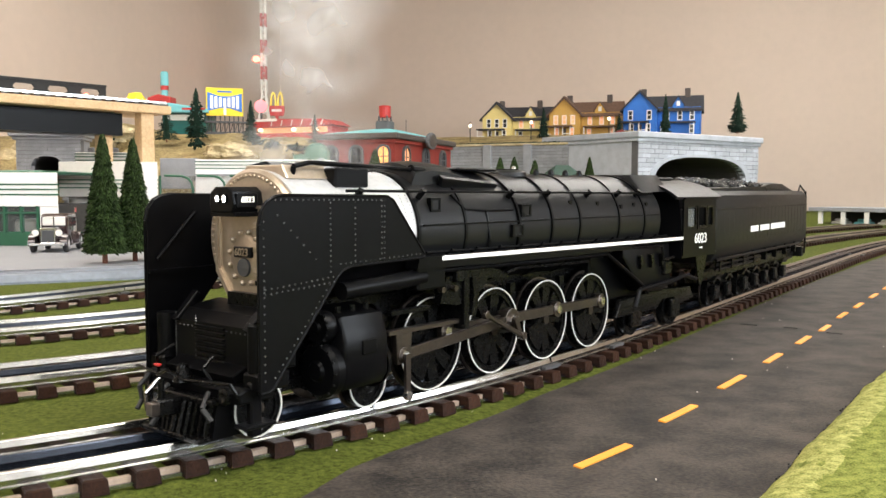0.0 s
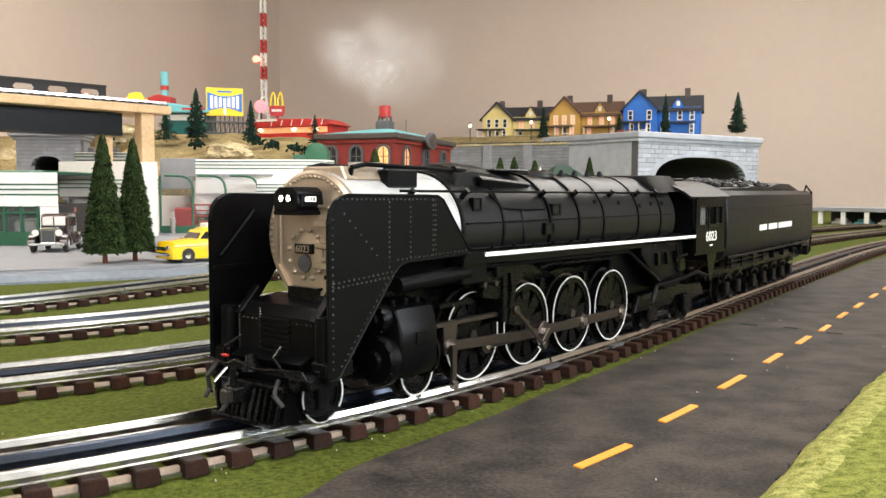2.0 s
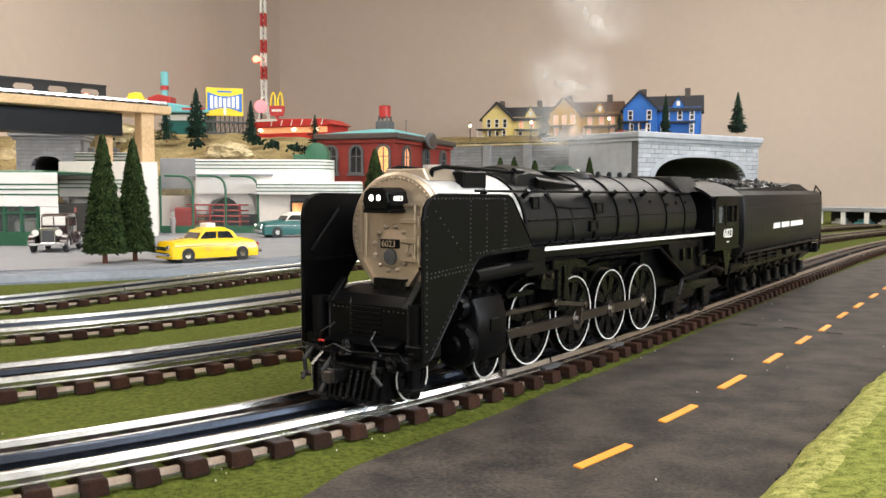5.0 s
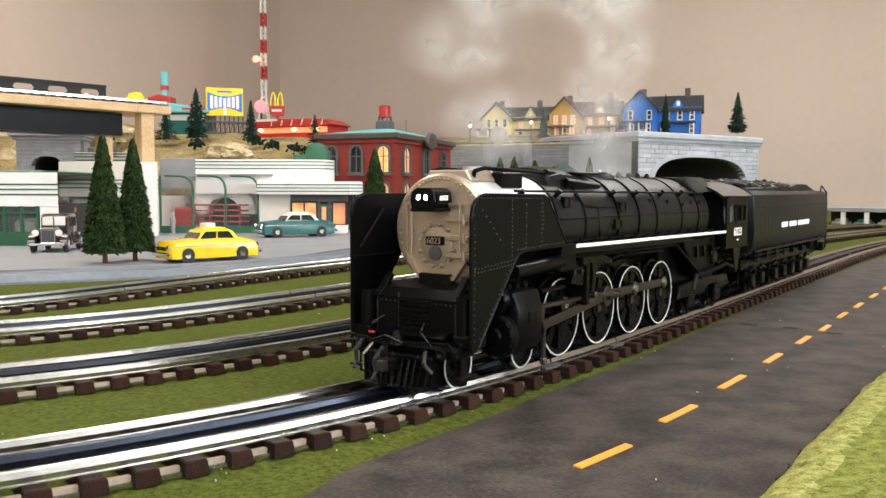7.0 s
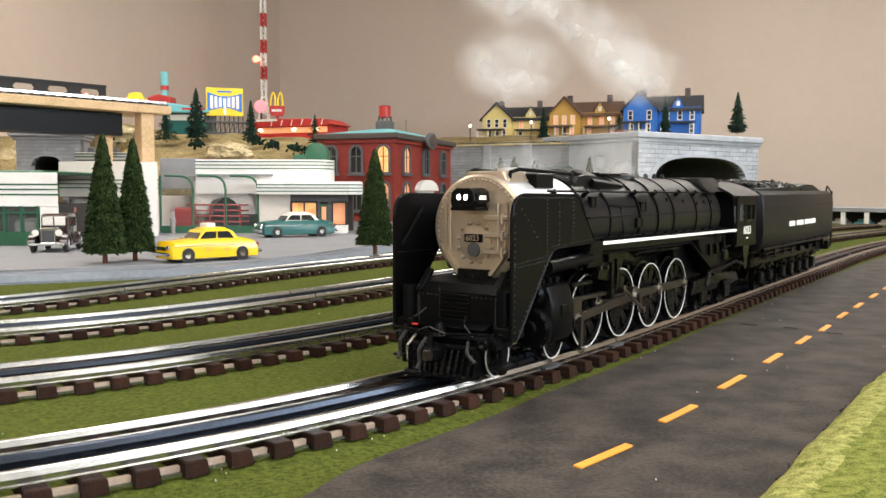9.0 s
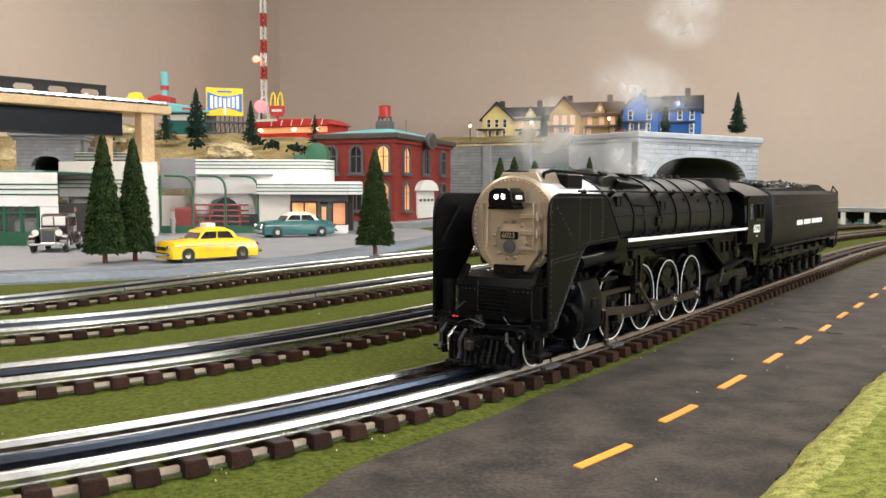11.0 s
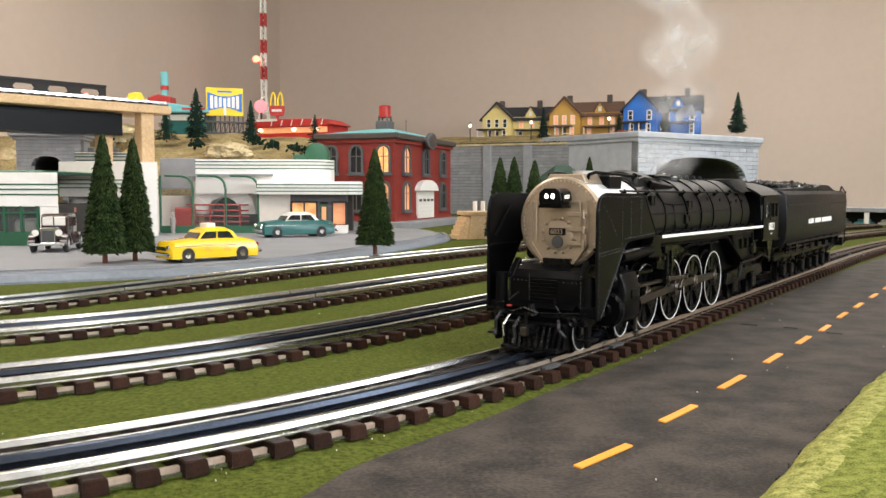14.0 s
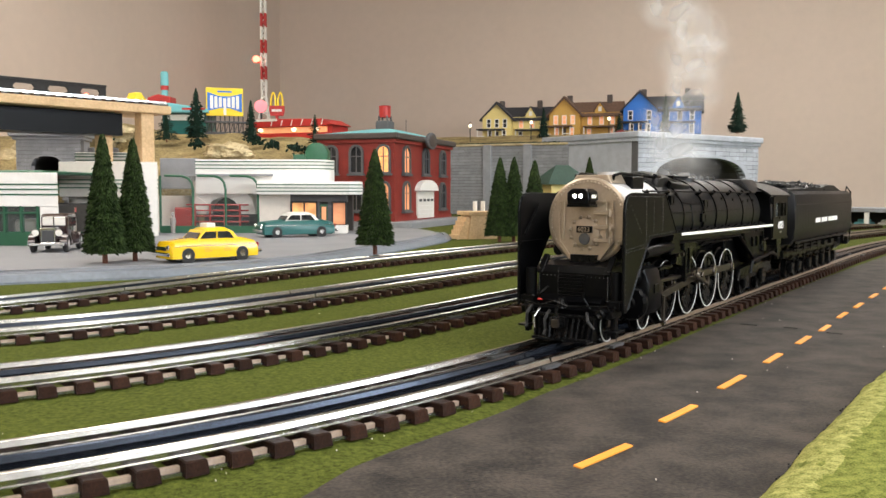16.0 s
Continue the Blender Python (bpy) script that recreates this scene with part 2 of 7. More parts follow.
def lathe(bm, profile, axis_o, axis_d, n=32):
    """Turns (distance along, radius) pairs round an axis."""
    o, d = Vector(axis_o), Vector(axis_d)
    q = d.to_track_quat("Z", "Y")
    rings = []
    for h, r in profile:
        if r < 1e-6:
            rings.append([bm.verts.new(o + q @ Vector((0, 0, h)))])
        else:
            rings.append([bm.verts.new(o + q @ Vector((r * math.cos(2 * math.pi * i / n), r * math.sin(2 * math.pi * i / n), h))) for i in range(n)])
    for a, b in zip(rings, rings[1:]):
        for i in range(n):
            j = (i + 1) % n
            if len(a) == 1 and len(b) == 1:
                continue
            if len(a) == 1:
                bm.faces.new((a[0], b[i], b[j]))
            elif len(b) == 1:
                bm.faces.new((a[i], a[j], b[0]))
            else:
                bm.faces.new((a[i], a[j], b[j], b[i]))
    return bm


def ring_prism(bm, outer, inner, axis, c0, c1):
    """A flat ring with thickness between two outlines of equal count."""
    def put(p, c):
        return {"x": (c, p[0], p[1]), "y": (p[0], c, p[1]), "z": (p[0], p[1], c)}[axis]
    rows = [[bm.verts.new(put(p, c)) for p in o] for o, c in ((outer, c0), (outer, c1), (inner, c1), (inner, c0))]
    n = len(outer)
    for a, b in zip(rows, rows[1:] + rows[:1]):
        for i in range(n):
            j = (i + 1) % n
            bm.faces.new((a[i], b[i], b[j], a[j]))
    return bm


def circle(cx, cy, r, n=24, a0=0.0):
    return [(cx + r * math.cos(a0 + 2 * math.pi * i / n), cy + r * math.sin(a0 + 2 * math.pi * i / n)) for i in range(n)]


def text_mesh(name, body, size, depth, material, parent, m, label=""):
    cu = bpy.data.curves.new(name, "FONT")
    cu.body, cu.size, cu.extrude, cu.align_x, cu.align_y = body, size, depth, "CENTER", "CENTER"
    tmp = new("lettering_curve", cu)
    dg = bpy.context.evaluated_depsgraph_get()
    me = bpy.data.meshes.new_from_object(tmp.evaluated_get(dg))
    bpy.data.objects.remove(tmp)
    me.materials.clear()
    me.materials.append(material)
    ob = new(name, me)
    ob.parent = parent
    ob.matrix_basis = m
    if label:
        ob["label"] = label
    return ob


# ---- the railway's plan: heading by distance along the near track ----
S_KNOTS = (-0.5, 0.0, 0.25, 0.5, 0.75, 1.0, 1.4, 2.2)
CURVE = (1.632, 1.41, 0.145, -0.072, 0.051, -0.233, -0.241, -0.241)
SS = np.linspace(-0.8, 3.4, 1681)
_k = np.interp(SS, S_KNOTS, CURVE)
_ds = SS[1] - SS[0]
_i0 = int(np.argmin(abs(SS)))
HEAD = np.concatenate([[0], np.cumsum((_k[1:] + _k[:-1]) / 2 * _ds)])
HEAD = HEAD - HEAD[_i0] + 0.69504
_am = (HEAD[1:] + HEAD[:-1]) / 2
PX = np.concatenate([[0], np.cumsum(np.cos(_am) * _ds)])
PY = np.concatenate([[0], np.cumsum(np.sin(_am) * _ds)])
PX, PY = PX - PX[_i0] - 0.04629, PY - PY[_i0] + 0.30959
TRUE_HEAD = np.arctan2(DEEP * np.sin(HEAD), np.cos(HEAD))      # heading once the plan is drawn out to its depth


def on_track(s, lat=0.0, z=0.0):
    """A point s along the near track, lat to the right of it."""
    x, y, a = np.interp(s, SS, PX), np.interp(s, SS, PY), np.interp(s, SS, HEAD)
    return Vector((x + lat * math.sin(a), (y - lat * math.cos(a)) * DEEP, z))


def heading(s):
    return float(np.interp(s, SS, TRUE_HEAD))


def chord(s1, s2):
    """The pose of a vehicle whose end wheels stand at s1 and s2."""
    a, b = on_track(s1), on_track(s2)
    return pose(a.x, a.y, 0, 0, 0, math.degrees(math.atan2(b.y - a.y, b.x - a.x)))


def ribbon(bm, s0, s1, lat0, lat1, z0, z1, step=0.02, off=None):
    """A band along the track with a rectangular section."""
    n = max(2, int((s1 - s0) / step) + 1)
    prev = None
    for i in range(n):
        s = s0 + (s1 - s0) * i / (n - 1)
        o = off(s) if off else 0.0
        cur = [bm.verts.new(on_track(s, lat + o, z)) for lat, z in ((lat0, z0), (lat1, z0), (lat1, z1), (lat0, z1))]
        if prev:
            for k in range(4):
                bm.faces.new((prev[k], prev[(k + 1) % 4], cur[(k + 1) % 4], cur[k]))
        else:
            bm.faces.new(cur[::-1])
        prev = cur
    bm.faces.new(prev)
    return bm


# ---- the room ----
CORNER = Vector((-0.985, 4.25 * DEEP, 0))
DIR_R = Vector((math.cos(radians(-11.8)), math.sin(radians(-11.8)), 0))     # along the wall that runs to the right of the corner
DIR_L = Vector((DIR_R.y, -DIR_R.x, 0))                                  # along the other wall, towards the camera's side
ROOM_A, ROOM_B = 5.2, 7.4


def room_wall(name, a, b, label):
    d = (b - a).normalized()
    n = Vector((-d.y, d.x, 0))
    bm = bmesh.new()
    pts = [a, b, b + n * 0.1, a + n * 0.1]
    lo = [bm.verts.new((p.x, p.y, TABLE)) for p in pts]
    hi = [bm.verts.new((p.x, p.y, CEIL)) for p in pts]
    bm.faces.new(lo[::-1]), bm.faces.new(hi)
    for i in range(4):
        j = (i + 1) % 4
        bm.faces.new((lo[i], lo[j], hi[j], hi[i]))
    return tagged(part(name, bm, WALLP), label, "wall", kind="structure")


c0, c1, c2, c3 = CORNER, CORNER + DIR_R * ROOM_A, CORNER + DIR_R * ROOM_A + DIR_L * ROOM_B, CORNER + DIR_L * ROOM_B
room_wall("wall_north", c1, c0, "plain beige painted wall behind the model town")
room_wall("wall_west", c0, c3, "plain beige painted wall beside the layout")
def window_wall(name, wname, lamp, a, b, w0, w1, z0, z1):
    """A wall with a wide window; daylight stands in its opening."""
    m = pose(a.x, a.y, 0, 0, 0, math.degrees(math.atan2((b - a).y, (b - a).x)))
    ln = (b - a).length
    wl = tagged(part(name, ring_prism(bmesh.new(), [(0, TABLE), (ln, TABLE), (ln, CEIL), (0, CEIL)], [(w0, z0), (w1, z0), (w1, z1), (w0, z1)], "y", -0.1, 0.0), WALLP), "plain beige painted wall with a wide window", "wall", kind="structure")
    wl.matrix_basis = m
    wn = thing(wname, "unseen wide white-framed window letting daylight in", "window", m, kind="structure")
    part("window_frame", ring_prism(bmesh.new(), [(w0, z0), (w1, z0), (w1, z1), (w0, z1)], [(w0 + .06, z0 + .06), (w1 - .06, z0 + .06), (w1 - .06, z1 - .06), (w0 + .06, z1 - .06)], "y", -0.09, -0.02), STUCCO, wn)
    for k in (1, 2):
        x = w0 + (w1 - w0) * k / 3
        part("mullion", B(x - .025, x + .025, -.08, -.03, z0 + .06, z1 - .06), STUCCO, wn)
    part("window_sill", B(w0 - .05, w1 + .05, -.02, .06, z0 - .03, z0), STUCCO, wn)
    bd = tagged(part("backdrop", B(w0 - 1, w1 + 1, -1.2, -1.15, TABLE, CEIL + .5), glow("bright_day_outside", (0.82, 0.9, 1.0), 2.0)), "pale daylight outside the window", "backdrop", kind="structure")
    bd.matrix_basis = m
    dl = new("window_daylight", lamp)
    dl.matrix_basis = m @ Matrix.Translation(((w0 + w1) / 2, -0.10, (z0 + z1) / 2)) @ Euler((math.pi / 2, 0, 0)).to_matrix().to_4x4()


window_wall("wall_east", "window_1", DAY, c2, c1, 1.2, 4.2, 0.38, 1.48)
# this window behind the camera is added to brighten rails and smokebox front
window_wall("wall_south", "window_2", DAY_S, c3, c2, 1.3, 4.6, 0.38, 1.48)
for nm, z0, z1, ma, lb in (("floor", TABLE - 0.1, TABLE, CARPET, "grey-brown carpet floor"), ("ceiling", CEIL, CEIL + 0.1, CEILP, "flat white painted ceiling")):
    tagged(part(nm, PR([(p.x, p.y) for p in (c0, c3, c2, c1)], "z", z0, z1), ma), lb, nm, kind="structure")
for lx, ly, sx, sy in LAMPS:
    cl = thing("ceiling_light", "flat rectangular ceiling light with a pale warm diffuser", "ceiling light", pose(lx, ly, CEIL), "ceiling lights")
    part("frame", ring_prism(bmesh.new(), [(-sx / 2 - .03, -sy / 2 - .03), (sx / 2 + .03, -sy / 2 - .03), (sx / 2 + .03, sy / 2 + .03), (-sx / 2 - .03, sy / 2 + .03)],
                             [(-sx / 2, -sy / 2), (sx / 2, -sy / 2), (sx / 2, sy / 2), (-sx / 2, sy / 2)], "z", -0.05, 0), STUCCO, cl)
    part("diffuser", B(-sx / 2, sx / 2, -sy / 2, sy / 2, -0.035, -0.02), PANEL, cl)

# ---- the table top: one grass mat, gently uneven ----
bm = bmesh.new()
NX, NY = 260, 240
gx = [-1.9 + 4.5 * i / NX for i in range(NX + 1)]
gy = [-0.35 + 4.6 * (j / NY) ** 1.5 for j in range(NY + 1)]
grid = [[None] * (NY + 1) for _ in range(NX + 1)]


def west_x(y):
    return CORNER.x - (CORNER.y - y) * 0.2089 + 0.02      # just inside the left-hand wall


def track_frame(x, y):
    y = y / DEEP
    i = int(np.argmin((PX - x) ** 2 + (PY - y) ** 2))
    return SS[i], (x - PX[i]) * math.sin(HEAD[i]) - (y - PY[i]) * math.cos(HEAD[i])


def ground_z(x, y):
    s, lat = track_frame(x, y)
    z = 0.0003 * noise.noise((x * 30, y * 30, 0)) - 0.0006
    if 0.03 < lat:
        z -= 0.0012
    return z


for i in range(NX + 1):
    for j in range(NY + 1):
        x = max(gx[i], west_x(gy[j]) + i * 1e-4)
        grid[i][j] = bm.verts.new((x, gy[j], ground_z(x, gy[j])))
for i in range(NX):
    for j in range(NY):
        bm.faces.new((grid[i][j], grid[i + 1][j], grid[i + 1][j + 1], grid[i][j + 1]))
tagged(part("ground", bm, GRASS, smooth=True), "bright green flocked grass mat over the layout table", "ground", kind="structure")
tagged(part("table", PR([(-1.9, -0.35), (2.6, -0.35), (2.6, 4.19), (west_x(4.19), 4.19), (west_x(0.8), 0.8), (-1.9, 0.7)], "z", -0.06, -0.012), WOOD), "plywood table top under the grass mat", "table", kind="structure")
for lx, ly in ((-1.4, -0.2), (2.4, -0.2), (-1.1, 3.5), (2.4, 3.3), (0.5, 1.2)):
    tagged(part("table_leg", B(lx - 0.04, lx + 0.04, ly - 0.04, ly + 0.04, TABLE, -0.06), WOOD), "square wooden leg under the layout table", "table leg", "table legs", kind="structure")

# a paler mat rolled up over a soft bank on the far side of the road
PROF = ((0, -.002), (.0004, .0014), (.002, .0036), (.006, .0062), (.012, .0080), (.020, .0088), (.030, .0086), (.045, .0080), (.08, .0075), (.16, .008), (.30, .008), (.50, .008))


def bank_edge(s):
    return float(np.interp(s, (.03, .05, .07, .0975, .1275, .1575, .185, .2225, .265), (.157, .1559, .1540, .1500, .1490, .1478, .1468, .1485, .1497))) + .0022 + .0009 * noise.noise((s * 90, 5, 0))


def bank_sheet(span, lift, ragged=0.0):
    bm = bmesh.new()
    rows = []
    for i in range(1001):
        s = -0.35 + 2.5 * i / 1000
        q = 1 + ragged * (noise.noise((s * 60, 2, 8)) + .8 * noise.noise((s * 190, 4, 1)))
        rows.append([bm.verts.new(on_track(s, bank_edge(s) + d_ * q, lift + z_ * (1 + .10 * noise.noise((s * 20, d_ * 40, 6))))) for d_, z_ in span])
    for a, b in zip(rows, rows[1:]):
        for k in range(len(span) - 1):
            bm.faces.new((a[k], a[k + 1], b[k + 1], b[k]))
    return bm


bank = tagged(part("grass_bank", bank_sheet(PROF, 0), GRASS3, smooth=True), "green grass mat rolled over a low bank with a pale edge", "bank", kind="structure")
# ragged strip of paler flock over the bank's outer edge
part("worn_edge", bank_sheet(PROF[:5] + ((.017, .0080),), .0005, .45), GRASS2, bank, "pale yellow flock along the rolled edge", True)
# crumbs of scatter and frayed paper along the road's outer edge
bm = bmesh.new()
rg = random.Random(12)
for i in range(260):
    s = rg.uniform(-.05, .55)
    p_ = on_track(s, bank_edge(s) - abs(rg.gauss(0, .0007)), .0004)
    r_ = rg.uniform(.0002, .0005)
    box(bm, -r_, r_, -r_ * .6, r_ * .6, -.0004, r_ * .6, 0, Matrix.Translation(p_) @ Matrix.Rotation(rg.random() * 6, 4, "Z"))
tagged(part("road_crumbs", bm, RUBBER), "dark frayed crumbs along the paper road's edge", "debris", kind="stuff")
bm = bmesh.new()
for i in range(70):
    s, la = rg.uniform(-.15, .7), rg.choice((rg.uniform(-.24, -.04), rg.uniform(.028, .15), rg.uniform(.020, .034)))
    p_ = on_track(s, la, .0004)
    r_ = rg.uniform(.00008, .00020)
    box(bm, -r_, r_, -r_ * .7, r_ * .7, -.0004, r_ * .6, 0, Matrix.Translation(p_) @ Matrix.Rotation(rg.random() * 6, 4, "Z"))
tagged(part("loose_specks", bm, CREAM), "tiny pale specks of scatter on grass and road", "debris", kind="stuff")

# ---- the paper road beside the near track ----
bm = bmesh.new()
rows = []
for i in range(141):
    s = -0.30 + 2.6 * i / 140
    near_edge = float(np.interp(s, (-.30, -.12, -.0475, -.0225, .0, .03, .0675, .1, .1775, .265, .3875, .5725, .70, .835, .975), (.22, .100, .0627, .0493, .0437, .0402, .0376, .0325, .0315, .0296, .0284, .0270, .0271, .0300, .0330))) + 0.0008 * noise.noise((s * 18, 1, 0))
    far_edge = bank_edge(s) + .002
    rows.append([bm.verts.new(on_track(s, near_edge + (far_edge - near_edge) * k / 8, -0.0004 + 0.0001 * noise.noise((s * 12, k * 0.7, 2)) + (0.0003 if k == 8 else 0))) for k in range(9)])
for a, b in zip(rows, rows[1:]):
    for k in range(8):
        bm.faces.new((a[k], a[k + 1], b[k + 1], b[k]))
ex = bmesh.ops.extrude_face_region(bm, geom=bm.faces[:])
bmesh.ops.translate(bm, vec=(0, 0, -0.0012), verts=[v for v in ex["geom"] if isinstance(v, bmesh.types.BMVert)])
road = tagged(part("road", bm, ROAD, smooth=True), "dark grey paper road with frayed edges beside the track", "road", kind="structure")
DASHES = ((.035, .065, .1008), (.0975, .1275, .0956), (.1625, .1950, .0932), (.2325, .2620, .0936), (.3000, .3310, .0944), (.3575, .3850, .0963), (.4250, .4570, .0952), (.4900, .5230, .0962), (.5650, .6000, .0964), (.6420, .6750, .0966))
for s, e, la in DASHES + tuple((.72 + .075 * i, .753 + .075 * i, .0966) for i in range(8)):
    part("lane_dash", ribbon(bmesh.new(), s, e, la - 0.0017, la + 0.0017, -0.0003, 0.0003, 0.006), TAPE, road, "short strip of orange tape")
# short cracks in the paper
for s, la, ln, rz in ((0.349, 0.050, 0.012, -32), (0.355, 0.077, 0.010, -36), (0.352, 0.106, 0.010, -38)):
    p_ = on_track(s, la, 0.0)
    ob = part("crease", B(-ln / 2, ln / 2, -0.0004, 0.0004, 0, 0.0005), RUBBER, road, "thin dark crease in the paper")
    ob.matrix_basis = pose(p_.x, p_.y, p_.z, 0, 0, rz)


# ---- the tracks ----
GAUGE = 0.034
RAIL_FOOT, RAIL_TOP = 0.0052, 0.0105


def track_gap(s):
    return float(np.interp(s, (-0.145, 0.1, 0.32, 0.52, 0.8), (-0.412, -0.440, -0.458, -0.462, -0.458)))


def rail_bm(s0, s1, lat, off):
    """A rail with a foot, a thin web and a rounded head."""
    sec = [(-.0019, 0), (.0019, 0), (.0019, .0005), (.0007, .0008), (.0007, .0026), (.0017, .0029), (.0010, .0048), (.0006, .0053), (-.0006, .0053), (-.0010, .0048), (-.0017, .0029), (-.0007, .0026), (-.0007, .0008), (-.0019, .0005)]
    bm = bmesh.new()
    n = int((s1 - s0) / 0.02) + 2
    prev = None
    for i in range(n):
        s = s0 + (s1 - s0) * i / (n - 1)
        o = off(s)
        cur = [bm.verts.new(on_track(s, lat + o + dx, RAIL_FOOT + dz)) for dx, dz in sec]
        if prev:
            for k in range(len(sec)):
                j = (k + 1) % len(sec)
                bm.faces.new((prev[k], prev[j], cur[j], cur[k]))
        else:
            bm.faces.new(cur[::-1])
        prev = cur
    bm.faces.new(prev)
    return bm


def tie_mesh():
    bm = bmesh.new()
    w, h, l = 0.0044, 0.0054, 0.0283
    lo = [bm.verts.new((x, y, 0)) for x, y in ((-w, -l), (w, -l), (w, l), (-w, l))]
    hi = [bm.verts.new((x, y, h)) for x, y in ((-w * .88, -l + .0008), (w * .88, -l + .0008), (w * .88, l - .0008), (-w * .88, l - .0008))]
    bm.faces.new(lo[::-1]), bm.faces.new(hi)
    for i in range(4):
        bm.faces.new((lo[i], lo[(i + 1) % 4], hi[(i + 1) % 4], hi[i]))
    bmesh.ops.bevel(bm, geom=[e for e in bm.edges if min(v.co.z for v in e.verts) > 0.004], offset=0.0005, segments=1, affect="EDGES")
    me = bpy.data.meshes.new("sleeper")
    bm.to_mesh(me)
    bm.free()
    me.materials.append(TIE)
    return me


TIE_ME = tie_mesh()
TIE_SP = 0.0154


def make_track(name, label, s0, s1, off, joints, near_to, phase):
    tr = thing(name, label, "track", group="model railway tracks")
    cuts = [s0, *joints, s1]
    for lat, ma, lb in ((GAUGE / 2, RAIL, "bright nickel running rail"), (0.0, RAIL_MID, "blackened centre rail"), (-GAUGE / 2, RAIL, "bright nickel running rail")):
        for a, b in zip(cuts, cuts[1:]):
            part("rail", rail_bm(a + 0.0006, b - 0.0006, lat, off), ma, tr, lb)
        for a in cuts[1:-1]:
            part("rail_joiner", ribbon(bmesh.new(), a - 0.007, a + 0.007, lat - 0.0030, lat + 0.0030, RAIL_FOOT - 0.0002, RAIL_FOOT + 0.0016, 0.007, off), DKGREY, tr)
    # tan strip under each running rail, coloured for the foot's reflection between the sleepers
    for lat in (GAUGE / 2 + 0.0030, -GAUGE / 2 - 0.0030):
        part("rail_bed", ribbon(bmesh.new(), s0, s1, lat - 0.0018, lat + 0.0006, 0.0004, 0.0030, 0.02, off), FOOT_SHEEN, tr, "tan strip coloured as the rail foot's reflection between sleepers")
    # thin bright ribbons between the sleepers under the rails, added as the flanges' glint
    for lat in (GAUGE / 2 + 0.0062, -GAUGE / 2 - 0.0062):
        part("web_strip", ribbon(bmesh.new(), s0, s1, lat - 0.0006, lat + 0.0006, 0.0008, 0.0019, 0.02, off), STRIP, tr)
    rest = bmesh.new()
    s = s0 + phase
    while s < s1:
        p_ = on_track(s, off(s))
        a = heading(s)
        if s < near_to and s > -0.35:
            t_ = new("sleeper", TIE_ME)
            t_.parent = tr
            t_.matrix_basis = pose(p_.x, p_.y, 0, 0, 0, math.degrees(a))
        else:
            box(rest, -.0042, .0042, -.0283, .0283, 0, .0054, 0, pose(p_.x, p_.y, 0, 0, 0, math.degrees(a)))
        s += TIE_SP / max(0.35, 1 + off(s) * float(np.interp(s, S_KNOTS, CURVE)))
    if rest.verts:
        tagged(part("sleepers", rest, TIE_J, tr), kind="stuff")
    else:
        rest.free()
    return tr


T_NEAR = make_track("track", "three-rail track with brown sleepers under the locomotive", -0.55, 2.6, lambda s: 0.0, (0.125, 0.196, 1.0, 1.8), 1.35, 0.0029)
make_track("track", "empty three-rail track on the grass mat", -0.50, 2.2, lambda s: -0.1345, (0.21, 0.32, 1.1), 0.75, 0.004)
make_track("track", "empty three-rail track on the grass mat", -0.45, 2.0, lambda s: -0.279, (0.20, 1.0), 0.75, 0.009)
make_track("track", "empty three-rail track beside the plaza", -0.42, 1.8, lambda s: track_gap(s), (0.08, 1.0), 0.70, 0.002)


# ---- the locomotive: x runs back towards the tender, y to the far side, z up from the table ----
S_FRONT, WHEELBASE = 0.0343, 0.126
RIDE = ((0, 0), (0.25, 0.0001), (0.5, 0.0018), (1, 0.0100), (1.5, 0.0179), (2, 0.0252), (2.5, 0.0326), (3, 0.0400), (3.5, 0.0471), (4, 0.0541), (6.5, 0.0885), (7, 0.0951),
        (7.5, 0.1015), (8, 0.1080), (8.5, 0.1148), (9, 0.1221), (11.5, 0.1585), (12, 0.1668), (12.5, 0.1744), (13, 0.1824), (13.5, 0.1902), (14, 0.1982), (14.5, 0.2060), (15, 0.2140), (15.5, 0.2222), (16, 0.2296))


def ride(t):
    return float(np.interp(t, [r[0] for r in RIDE], [r[1] for r in RIDE]))


R_DRV, Z_AX = 0.0208, RAIL_TOP + 0.0208
LONG = 1.09
U_DRV = (0.0, 0.0425 * LONG, 0.0850 * LONG, 0.1275 * LONG)
CRANK, CRANK_A = 0.0077, radians(40)
BZ, BR = 0.0802, 0.0258       # boiler axis and radius

loco = thing("steam_locomotive", "black steam locomotive model with silver smokebox and white-rimmed wheels", "locomotive", chord(S_FRONT, S_FRONT + WHEELBASE))


def tube(bm, u0, u1, r, n=48, z=BZ, r1=None):
    return lathe(bm, [(0, 0), (0, r), (u1 - u0, r1 or r), (u1 - u0, 0)], (u0, 0, z), (1, 0, 0), n)


# smokebox and boiler
part("smokebox", tube(bmesh.new(), -0.0722, -0.0145, BR), SILVER, loco, "bright silver smokebox wrapper", True)
# black half shell over the wrapper's lower part
lower_bm = tube(bmesh.new(), -0.0716, -0.0148, BR + .0007)
bmesh.ops.bisect_plane(lower_bm, geom=lower_bm.verts[:] + lower_bm.edges[:] + lower_bm.faces[:], plane_co=(0, 0, BZ - .0045), plane_no=(0, 0, 1), clear_outer=True)
part("smokebox_saddle", lower_bm, BLACK, loco, "black lower half of the smokebox", True)
boiler = part("boiler", lathe(bmesh.new(), [(0, 0), (0, BR + .0004), (.06, BR + .0006), (.12, BR + .0012), (.21, BR + .0012), (.21, 0)], (-0.0145, 0, BZ), (1, 0, 0), 56), JACKET, loco, "satin black boiler jacket", True)
